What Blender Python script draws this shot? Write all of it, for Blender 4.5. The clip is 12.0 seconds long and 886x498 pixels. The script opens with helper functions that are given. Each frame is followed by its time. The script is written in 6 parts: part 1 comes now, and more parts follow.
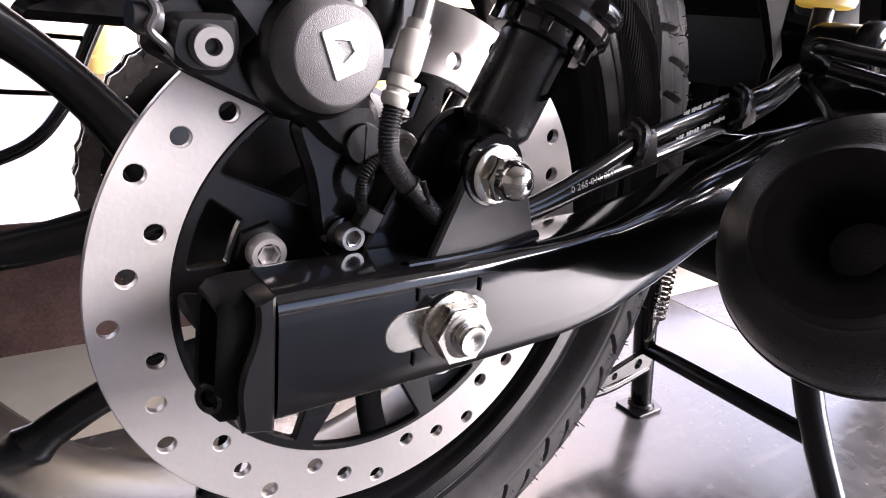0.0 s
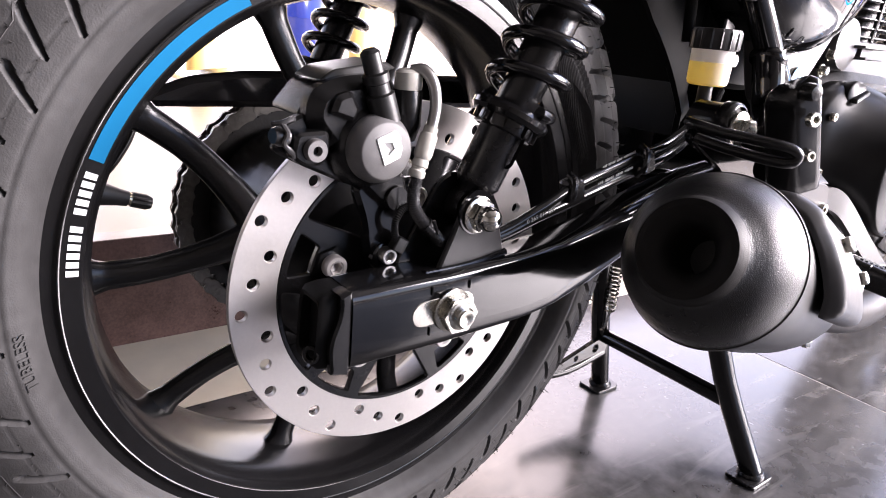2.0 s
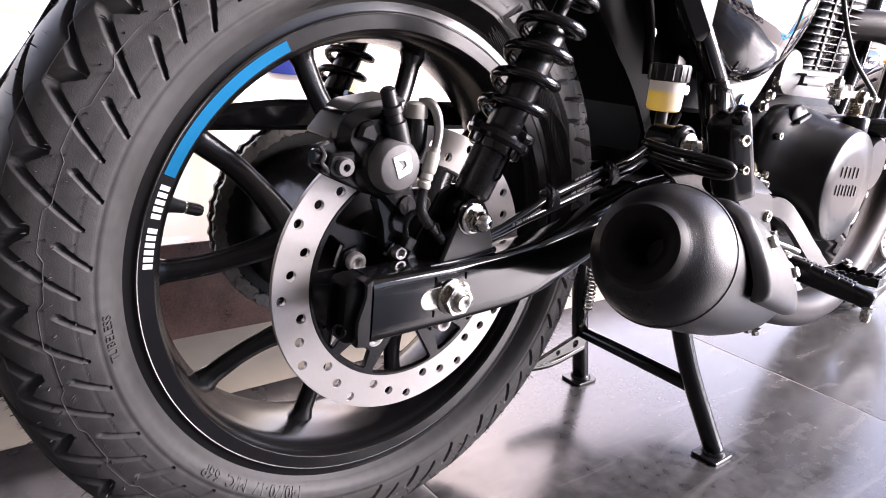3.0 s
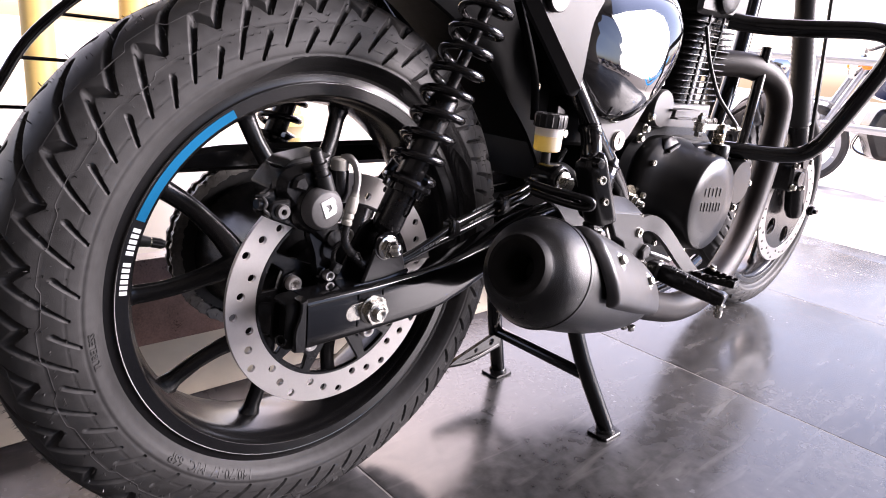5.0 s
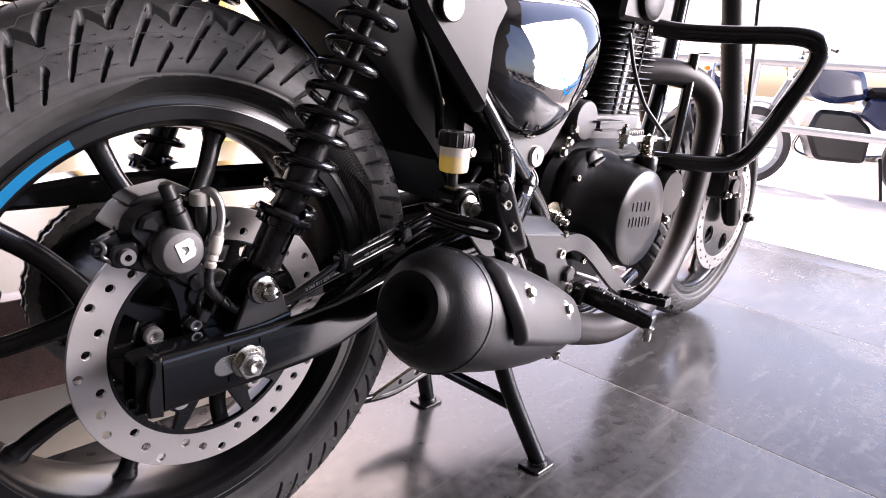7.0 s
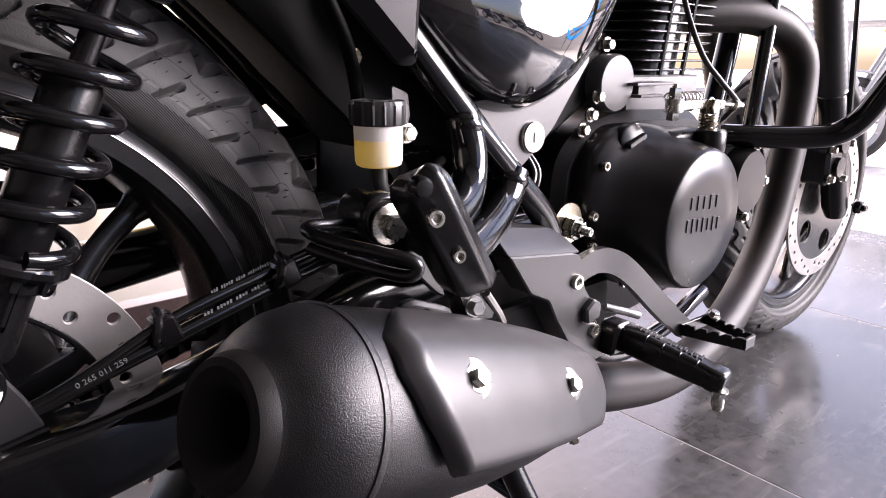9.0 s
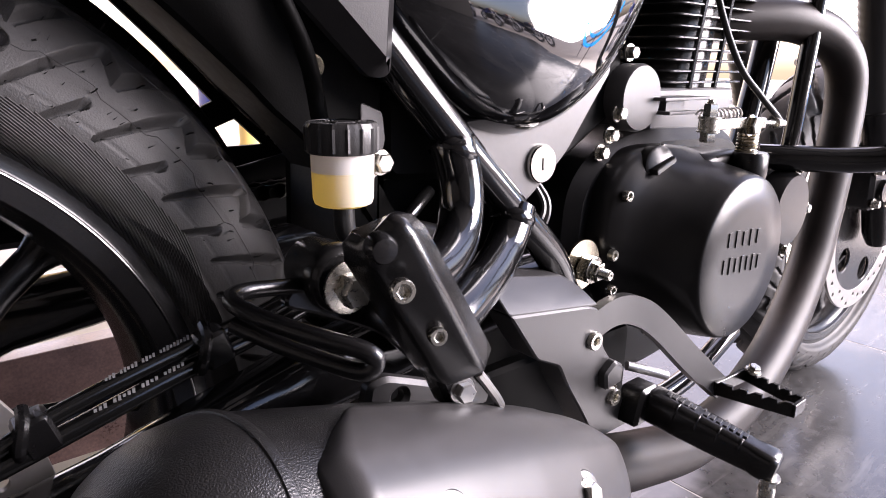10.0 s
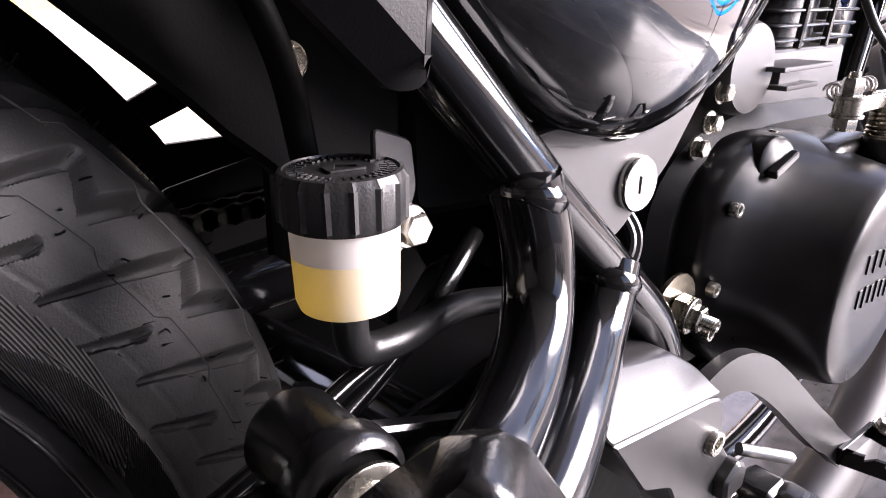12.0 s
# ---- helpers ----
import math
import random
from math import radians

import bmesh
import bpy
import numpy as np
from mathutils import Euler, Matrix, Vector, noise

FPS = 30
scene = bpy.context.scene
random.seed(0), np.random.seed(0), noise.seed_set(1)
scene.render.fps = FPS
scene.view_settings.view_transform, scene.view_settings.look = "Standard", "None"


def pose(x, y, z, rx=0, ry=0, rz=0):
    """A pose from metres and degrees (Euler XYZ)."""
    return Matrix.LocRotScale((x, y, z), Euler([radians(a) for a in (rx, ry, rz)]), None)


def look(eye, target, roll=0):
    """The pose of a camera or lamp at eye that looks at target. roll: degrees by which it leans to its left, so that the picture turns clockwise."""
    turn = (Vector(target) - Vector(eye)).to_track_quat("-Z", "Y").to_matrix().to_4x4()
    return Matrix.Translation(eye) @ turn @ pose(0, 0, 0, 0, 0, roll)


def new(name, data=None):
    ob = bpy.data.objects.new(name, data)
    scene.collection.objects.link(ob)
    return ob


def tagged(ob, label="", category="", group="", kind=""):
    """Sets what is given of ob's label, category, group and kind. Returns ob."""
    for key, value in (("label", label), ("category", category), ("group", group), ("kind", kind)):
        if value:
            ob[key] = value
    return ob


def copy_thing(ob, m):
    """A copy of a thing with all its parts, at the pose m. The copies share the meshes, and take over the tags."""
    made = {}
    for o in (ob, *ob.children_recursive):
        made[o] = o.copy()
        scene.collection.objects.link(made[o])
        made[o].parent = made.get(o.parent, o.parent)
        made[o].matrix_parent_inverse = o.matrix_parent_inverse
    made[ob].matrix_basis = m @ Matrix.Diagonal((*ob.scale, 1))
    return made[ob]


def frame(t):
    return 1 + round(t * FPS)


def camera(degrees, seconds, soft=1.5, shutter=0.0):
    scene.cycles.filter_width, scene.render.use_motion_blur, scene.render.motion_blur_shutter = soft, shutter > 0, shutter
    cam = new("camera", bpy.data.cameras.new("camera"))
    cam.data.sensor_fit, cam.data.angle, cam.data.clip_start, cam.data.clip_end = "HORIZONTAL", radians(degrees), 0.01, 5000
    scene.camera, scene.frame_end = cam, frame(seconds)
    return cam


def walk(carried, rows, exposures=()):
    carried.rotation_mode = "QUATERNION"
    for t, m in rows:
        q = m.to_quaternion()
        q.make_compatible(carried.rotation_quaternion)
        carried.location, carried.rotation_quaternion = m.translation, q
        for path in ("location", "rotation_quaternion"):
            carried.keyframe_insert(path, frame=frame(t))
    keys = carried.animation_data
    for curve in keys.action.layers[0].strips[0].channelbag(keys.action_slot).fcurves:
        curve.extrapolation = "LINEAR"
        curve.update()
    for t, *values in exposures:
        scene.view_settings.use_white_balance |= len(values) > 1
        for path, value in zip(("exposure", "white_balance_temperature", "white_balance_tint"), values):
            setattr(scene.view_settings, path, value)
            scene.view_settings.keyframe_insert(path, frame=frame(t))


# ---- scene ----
cam = camera(68.5, 12.0, soft=0.95)
PATH = [
    (0, (-0.158, -0.37, 0.447), (0.957, 1.153, -0.214), 5.9),
    (0.5, (-0.176, -0.395, 0.46), (0.945, 1.135, -0.175), 5.6),
    (1, (-0.197, -0.422, 0.473), (0.93, 1.096, -0.181), 5.7),
    (1.5, (-0.23, -0.452, 0.487), (0.925, 1.043, -0.169), 5.7),
    (2, (-0.264, -0.487, 0.507), (0.902, 1.005, -0.136), 5.4),
    (2.5, (-0.3, -0.521, 0.518), (0.902, 0.956, -0.095), 5.5),
    (2.7, (-0.314, -0.535, 0.521), (0.886, 0.948, -0.077), 5.5),
    (4.3, (-0.392, -0.648, 0.564), (0.873, 0.769, -0.061), 4.9),
    (4.5, (-0.392, -0.65, 0.577), (0.9, 0.736, -0.065), 5.8),
    (5, (-0.399, -0.675, 0.594), (0.934, 0.696, 0.009), 5.8),
    (5.5, (-0.402, -0.689, 0.602), (0.956, 0.67, 0.044), 6.0),
    (6, (-0.402, -0.694, 0.605), (0.993, 0.638, 0.075), 5.8),
    (6.5, (-0.364, -0.693, 0.612), (1.026, 0.627, 0.043), 5.2),
    (6.7, (-0.336, -0.684, 0.612), (1.084, 0.605, 0.042), 5.3),
    (8.3, (-0.089, -0.602, 0.566), (1.24, 0.801, 0.049), 0.8),
    (8.5, (-0.057, -0.583, 0.564), (1.235, 0.846, 0.029), 0.8),
    (9, (0.01, -0.546, 0.558), (1.264, 0.907, -0.005), 0.6),
    (9.5, (0.06, -0.519, 0.55), (1.326, 0.941, 0.036), 1.5),
    (10, (0.097, -0.471, 0.559), (1.331, 1.008, 0.019), 0.9),
    (10.5, (0.132, -0.422, 0.574), (1.377, 1.032, -0.007), 1.8),
    (11, (0.146, -0.38, 0.574), (1.341, 1.076, -0.1), 2.8),
    (11.5, (0.164, -0.345, 0.575), (1.365, 1.092, -0.127), 0.7),
    (12, (0.19, -0.317, 0.578), (1.387, 1.117, -0.137), 0.0),
]
walk(cam, [(t, look(eye, target, roll)) for t, eye, target, roll in PATH], [(0, 2.95, 6750, 26), (2, 2.80, 6750, 26), (4.5, 2.35, 6750, 28), (8.5, 2.18, 6750, 28), (10, 2.32, 6750, 28), (11, 2.44, 6750, 28), (12, 2.50, 6750, 28)])

# ---- world, sun and the light of the openings ----
world = bpy.data.worlds.new("sky")
scene.world = world
world.use_nodes = True
wn = world.node_tree
sky = wn.nodes.new("ShaderNodeTexSky")
sky.sky_type = "NISHITA"
sky.sun_disc = False
sky.air_density, sky.dust_density, sky.ozone_density = 1.0, 3.4, 0.6
sky.sun_elevation = radians(50)
sky.sun_rotation = radians(25)
wn.nodes["Background"].inputs[1].default_value = 0.15
wn.links.new(sky.outputs[0], wn.nodes["Background"].inputs[0])

sun_data = bpy.data.lights.new("sun", "SUN")
sun_data.energy, sun_data.angle, sun_data.color = 2.2, radians(0.6), (1.0, 0.95, 0.88)
sun = new("sun", sun_data)
sun.matrix_world = look((3.0, 6.4, 8.4), (0.0, 0.0, 0.0))


def opening_light(name, eye, target, w, h, watts, colour=(0.96, 0.97, 0.955)):
    d = bpy.data.lights.new(name, "AREA")
    d.shape, d.size, d.size_y, d.energy, d.color = "RECTANGLE", w, h, watts, colour
    ob = new(name, d)
    ob.matrix_world = look(eye, target)
    return ob


opening_light("shopfront_daylight", (2.9, -2.1, 1.5), (0.5, -0.1, 0.4), 2.2, 2.0, 132)


# ---- materials ----
def material(name, base, rough=0.5, metal=0.0, var=0.15, scale=60.0, bump=0.0, bump_scale=400.0, coat=0.0, rough_var=0.12,
             second=None, aniso=0.0, spec=0.5, stretch=(1, 1, 1), dust=0.0):
    """A surface with two scales of variation in colour and gloss, and a fine relief."""
    m = bpy.data.materials.new(name)
    m.use_nodes = True
    n, l = m.node_tree.nodes, m.node_tree.links
    b = n["Principled BSDF"]
    tc = n.new("ShaderNodeTexCoord")
    mp = n.new("ShaderNodeMapping")
    mp.inputs["Scale"].default_value = stretch
    l.new(tc.outputs["Object"], mp.inputs["Vector"])
    big, fine = n.new("ShaderNodeTexNoise"), n.new("ShaderNodeTexNoise")
    big.inputs["Scale"].default_value, big.inputs["Detail"].default_value = scale * 0.2, 4
    fine.inputs["Scale"].default_value, fine.inputs["Detail"].default_value = scale * 3, 3
    for t in (big, fine):
        l.new(mp.outputs[0], t.inputs["Vector"])
    mix = n.new("ShaderNodeMath")
    mix.operation = "MULTIPLY_ADD"
    mix.inputs[1].default_value = 0.4
    l.new(fine.outputs["Fac"], mix.inputs[0])
    half = n.new("ShaderNodeMath")
    half.operation = "MULTIPLY"
    half.inputs[1].default_value = 0.6
    l.new(big.outputs["Fac"], half.inputs[0])
    l.new(half.outputs[0], mix.inputs[2])
    ramp = n.new("ShaderNodeValToRGB")
    a, c = Vector(base), Vector(second or base)
    ramp.color_ramp.elements[0].position, ramp.color_ramp.elements[1].position = 0.3, 0.7
    ramp.color_ramp.elements[0].color = (*(a * (1 - var)), 1)
    ramp.color_ramp.elements[1].color = (*(c * (1 + var)), 1)
    l.new(mix.outputs[0], ramp.inputs[0])
    l.new(ramp.outputs[0], b.inputs["Base Color"])
    rr = n.new("ShaderNodeMapRange")
    rr.inputs[1].default_value, rr.inputs[2].default_value = 0.3, 0.7
    rr.inputs[3].default_value, rr.inputs[4].default_value = rough * (1 - rough_var), min(1, rough * (1 + rough_var))
    l.new(mix.outputs[0], rr.inputs[0])
    l.new(rr.outputs[0], b.inputs["Roughness"])
    b.inputs["Metallic"].default_value = metal
    b.inputs["Coat Weight"].default_value = coat
    b.inputs["Coat Roughness"].default_value = 0.05
    b.inputs["Anisotropic"].default_value = aniso
    b.inputs["Specular IOR Level"].default_value = spec
    if bump:
        bt, bp = n.new("ShaderNodeTexNoise"), n.new("ShaderNodeBump")
        bt.inputs["Scale"].default_value, bt.inputs["Detail"].default_value = bump_scale, 2
        bp.inputs["Strength"].default_value, bp.inputs["Distance"].default_value = bump, 0.001
        l.new(mp.outputs[0], bt.inputs["Vector"])
        l.new(bt.outputs["Fac"], bp.inputs["Height"])
        l.new(bp.outputs[0], b.inputs["Normal"])
    return m


GLOSS = material("gloss_black_paint", (0.004, 0.0039, 0.0042), 0.13, var=0.2, scale=25, coat=0.15, rough_var=0.4, bump=0.03, bump_scale=120, spec=0.4)
SATIN = material("satin_black_paint", (0.0045, 0.0043, 0.0046), 0.26, var=0.25, scale=40, bump=0.1, bump_scale=900, spec=0.42)
CLUTCH = material("satin_black_engine_paint", (0.004, 0.0038, 0.004), 0.3, var=0.15, scale=40, bump=0.05, bump_scale=1600, spec=0.31)
CASTGREY = material("grey_sand_cast_aluminium", (0.085, 0.082, 0.082), 0.42, var=0.2, scale=80, bump=0.35, bump_scale=2600)
BRAID = material("braided_hose", (0.014, 0.014, 0.015), 0.22, var=0.3, scale=200, bump=0.3, bump_scale=1800)
GLOSSHOSE = material("glossy_hose", (0.006, 0.006, 0.006), 0.16, var=0.2, scale=60, bump=0.05, bump_scale=500)
SATIN_FINE = material("satin_black_cover", (0.024, 0.0232, 0.0236), 0.34, var=0.15, scale=40, bump=0.1, bump_scale=1400)
CRINKLE = material("textured_black_muffler", (0.0085, 0.0083, 0.0085), 0.3, var=0.3, scale=30, bump=0.4, bump_scale=1300)
SHIELD = material("satin_heat_shield_paint", (0.034, 0.0325, 0.033), 0.36, var=0.15, scale=30, bump=0.04, bump_scale=1500)
CAST = material("cast_black_aluminium", (0.006, 0.0058, 0.006), 0.24, var=0.25, scale=60, bump=0.12, bump_scale=2200, spec=0.38)
GREYCAST = material("grey_cast_aluminium", (0.065, 0.0635, 0.064), 0.4, metal=0.3, var=0.12, scale=60, bump=0.07, bump_scale=1200)
# blacker than plastic is: the shade of recesses is put into the colour
SHADOWBLACK = material("black_plastic_with_shade", (0.0025, 0.0025, 0.0025), 0.6, var=0.3, scale=40, bump=0.1, bump_scale=700, spec=0.12)
RIMBLACK = material("matt_black_wheel_paint", (0.0062, 0.006, 0.0063), 0.24, var=0.2, scale=30, bump=0.06, bump_scale=1200, spec=0.38)
RUBBER = material("tyre_rubber", (0.0355, 0.0335, 0.033), 0.5, var=0.3, scale=35, bump=0.2, bump_scale=900, second=(0.043, 0.042, 0.0415), spec=0.26)
HOSE = material("rubber_hose", (0.01, 0.01, 0.01), 0.36, var=0.2, scale=60, bump=0.1, bump_scale=800)
STEEL = material("brushed_disc_steel", (0.6, 0.57, 0.55), 0.42, metal=0.7, var=0.06, scale=120, bump=0.06, bump_scale=500, aniso=0.4)
ZINC = material("zinc_plated_steel", (0.5, 0.48, 0.43), 0.27, metal=1.0, var=0.2, scale=120, bump=0.03, bump_scale=600)
YZINC = material("yellow_zinc_steel", (0.5, 0.45, 0.35), 0.22, metal=1.0, var=0.15, scale=120, bump=0.1, bump_scale=600)
CHROME = material("polished_chrome", (0.62, 0.61, 0.57), 0.12, metal=1.0, var=0.05, scale=60)
OUTLET = material("sooty_matt_black_steel", (0.007, 0.0064, 0.006), 0.5, var=0.35, scale=50, bump=0.2, bump_scale=1500, spec=0.16)
CAPBLACK = material("worn_black_cap_plastic", (0.024, 0.023, 0.023), 0.4, var=0.3, scale=60, bump=0.15, bump_scale=900, spec=0.4)
SATINALU = material("satin_aluminium", (0.36, 0.35, 0.34), 0.3, metal=0.9, var=0.08, scale=60, bump=0.05)
DARKMETAL = material("dark_satin_metal", (0.05, 0.049, 0.05), 0.26, metal=0.35, var=0.1, scale=40, bump=0.03)
PANEL = material("black_lacquer", (0.004, 0.004, 0.0045), 0.035, var=0.1, scale=10, coat=1.0, rough_var=0.2)
PANEL.node_tree.nodes["Principled BSDF"].inputs["Coat IOR"].default_value = 1.6
CHAINLINK = material("greased_chain_links", (0.17, 0.16, 0.145), 0.32, metal=0.85, var=0.4, scale=80, bump=0.1)
CHAIN = material("oiled_chain_steel", (0.02, 0.019, 0.018), 0.35, metal=0.4, var=0.4, scale=80, bump=0.2)
BLUE = material("blue_rim_tape", (0.0, 0.135, 0.29), 0.6, var=0.06, scale=20, spec=0.06)
WHITE = material("white_rim_tape", (0.8, 0.8, 0.8), 0.4, var=0.05, scale=20)
MARK = material("printed_white_marks", (0.2, 0.2, 0.2), 0.5, var=0.1, scale=200)
SLEEVE = material("pale_sleeve", (0.35, 0.335, 0.30), 0.3, var=0.15, scale=60)
# metal that puts the highlight on the black rim
RIMSHINE = material("rim_highlight_metal", (0.16, 0.16, 0.16), 0.22, metal=1.0, var=0.2, scale=60, bump=0.05)
PEGBLACK = material("glossy_moulded_rubber", (0.006, 0.0058, 0.006), 0.22, var=0.25, scale=60, bump=0.08, bump_scale=900, spec=0.45)
CASE = material("black_crankcase_paint", (0.004, 0.0038, 0.004), 0.42, var=0.3, scale=50, bump=0.15, bump_scale=1600, spec=0.2)
PIPE = material("heat_dulled_black_pipe", (0.009, 0.0075, 0.007), 0.44, var=0.35, scale=25, bump=0.12, bump_scale=900, spec=0.19, second=(0.012, 0.0085, 0.0075))
# darker copy of the disc steel, with the front disc's shade in its colour
FRONTDISC = material("shaded_front_disc_steel", (0.3, 0.29, 0.28), 0.38, metal=0.9, var=0.12, scale=120, bump=0.06, bump_scale=500)
COVERBLACK = material("dark_moulded_cover", (0.009, 0.0085, 0.009), 0.42, var=0.2, scale=40, bump=0.08, bump_scale=1200, spec=0.2)
ORANGE = material("orange_lens", (0.8, 0.2, 0.02), 0.2, var=0.05, scale=20)
YELLOW = material("yellow_column_paint", (0.8, 0.57, 0.2), 0.5, var=0.1, scale=3, bump=0.05, bump_scale=60)
# tones of the unseen ceiling and walls, set for how much light they return
CEIL = material("grey_ceiling_plaster", (0.075, 0.075, 0.075), 0.8, var=0.04, scale=2)
DARKWALL = material("grey_wall_paint", (0.11, 0.105, 0.10), 0.7, var=0.1, scale=3, bump=0.05, bump_scale=60)
GRANITE = material("brown_granite", (0.1, 0.055, 0.05), 0.3, var=0.45, scale=90, bump=0.03, second=(0.14, 0.085, 0.075))
LIGHTTILE = material("cream_floor_tile", (0.22, 0.19, 0.122), 0.4, var=0.12, scale=8, bump=0.02)
STRIPTILE = material("pale_cream_floor_tile", (0.62, 0.56, 0.43), 0.3, var=0.12, scale=8, bump=0.02)
PAVING = material("pale_concrete_paving", (0.42, 0.4, 0.375), 0.8, var=0.15, scale=3, bump=0.2, bump_scale=60)
BIKEBLUE = material("blue_tank_paint", (0.03, 0.05, 0.3), 0.2, var=0.1, scale=10, coat=0.5)
BIKEDARK = material("dark_blue_tank_paint", (0.012, 0.02, 0.06), 0.2, var=0.1, scale=10, coat=0.5)
BIKEGREY = material("silver_grey_paint", (0.35, 0.36, 0.38), 0.25, metal=0.4, var=0.1, scale=10)


def floor_material():
    m = material("dark_slate_floor_tile", (0.03, 0.0293, 0.03), 0.22, var=0.5, scale=16, rough_var=0.45, bump=0.05, bump_scale=160, spec=0.46, second=(0.045, 0.044, 0.044))
    n, l = m.node_tree.nodes, m.node_tree.links
    b = n["Principled BSDF"]
    old = b.inputs["Base Color"].links[0].from_socket
    tc = n.new("ShaderNodeTexCoord")
    # pale scuffs drawn out along the bike
    mp = n.new("ShaderNodeMapping")
    mp.inputs["Scale"].default_value, mp.inputs["Rotation"].default_value = (2.6, 17.0, 4.0), (0, 0, 0.9)
    shift = n.new("ShaderNodeVectorMath")
    shift.operation = "MULTIPLY_ADD"
    oi = n.new("ShaderNodeObjectInfo")
    shift.inputs[1].default_value = (37.0, 53.0, 19.0)
    l.new(oi.outputs["Random"], shift.inputs[0])
    l.new(tc.outputs["Object"], shift.inputs[2])
    l.new(shift.outputs[0], mp.inputs[0])
    w = n.new("ShaderNodeTexNoise")
    w.inputs["Scale"].default_value, w.inputs["Detail"].default_value, w.inputs["Distortion"].default_value = 2.6, 9, 0.6
    l.new(mp.outputs[0], w.inputs["Vector"])
    r = n.new("ShaderNodeValToRGB")
    r.color_ramp.elements[0].position, r.color_ramp.elements[1].position = 0.56, 0.86
    r.color_ramp.elements[0].color, r.color_ramp.elements[1].color = (0, 0, 0, 1), (1, 1, 1, 1)
    l.new(w.outputs["Fac"], r.inputs[0])
    mx = n.new("ShaderNodeMix")
    mx.data_type = "RGBA"
    mx.inputs[7].default_value = (0.1, 0.097, 0.094, 1)
    l.new(r.outputs[0], mx.inputs[0])
    l.new(old, mx.inputs[6])
    hsv = n.new("ShaderNodeHueSaturation")
    mr = n.new("ShaderNodeMapRange")
    mr.inputs[3].default_value, mr.inputs[4].default_value = 0.85, 1.15
    l.new(oi.outputs["Random"], mr.inputs[0])
    l.new(mr.outputs[0], hsv.inputs["Value"])
    l.new(mx.outputs[2], hsv.inputs["Color"])
    l.new(hsv.outputs[0], b.inputs["Base Color"])
    return m


FLOOR = floor_material()
GROUT = material("pale_grout", (0.17, 0.165, 0.155), 0.8, var=0.2, scale=50)


def milk_material(name, colour, through_colour, share):
    m = bpy.data.materials.new(name)
    m.use_nodes = True
    n, l = m.node_tree.nodes, m.node_tree.links
    b = n["Principled BSDF"]
    b.inputs["Base Color"].default_value = (*colour, 1)
    b.inputs["Roughness"].default_value = 0.28
    tr = n.new("ShaderNodeBsdfTranslucent")
    tx, rp = n.new("ShaderNodeTexNoise"), n.new("ShaderNodeMixRGB")
    tx.inputs["Scale"].default_value = 40
    rp.inputs[1].default_value, rp.inputs[2].default_value = (*through_colour, 1), (*(Vector(through_colour) * 0.9), 1)
    l.new(tx.outputs["Fac"], rp.inputs[0])
    l.new(rp.outputs[0], tr.inputs[0])
    mix = n.new("ShaderNodeMixShader")
    mix.inputs[0].default_value = share
    l.new(b.outputs[0], mix.inputs[1])
    l.new(tr.outputs[0], mix.inputs[2])
    l.new(mix.outputs[0], n["Material Output"].inputs[0])
    return m


MILK = milk_material("milky_plastic", (0.88, 0.86, 0.85), (0.98, 0.94, 0.88), 0.45)
FLUID = milk_material("amber_brake_fluid_in_plastic", (0.92, 0.88, 0.80), (1.0, 0.82, 0.22), 0.48)


# ---- mesh helpers ----
def part(name, bm, mat, parent=None, label="", angle=38, smooth=True):
    """Links a bmesh as one mesh object, under a thing or a part."""
    bmesh.ops.recalc_face_normals(bm, faces=bm.faces)
    lim = radians(angle)
    for f in bm.faces:
        f.smooth = smooth
    if smooth:
        for e in bm.edges:
            e.smooth = len(e.link_faces) == 2 and e.calc_face_angle(0) < lim
    me = bpy.data.meshes.new(name)
    bm.to_mesh(me)
    bm.free()
    me.materials.append(mat)
    ob = new(name, me)
    if parent:
        ob.parent = parent
    if label:
        ob["label"] = label
    return ob


def spline(pts, n=8):
    """Catmull-Rom through the points, n steps a stretch."""
    p = [Vector(q) for q in pts]
    p = [2 * p[0] - p[1]] + p + [2 * p[-1] - p[-2]]
    out = []
    for i in range(1, len(p) - 2):
        a, b, c, d = p[i - 1:i + 3]
        for k in range(n):
            t = k / n
            out.append(0.5 * (2 * b + (c - a) * t + (2 * a - 5 * b + 4 * c - d) * t * t + (3 * b - a - 3 * c + d) * t ** 3))
    out.append(p[-2])
    return out


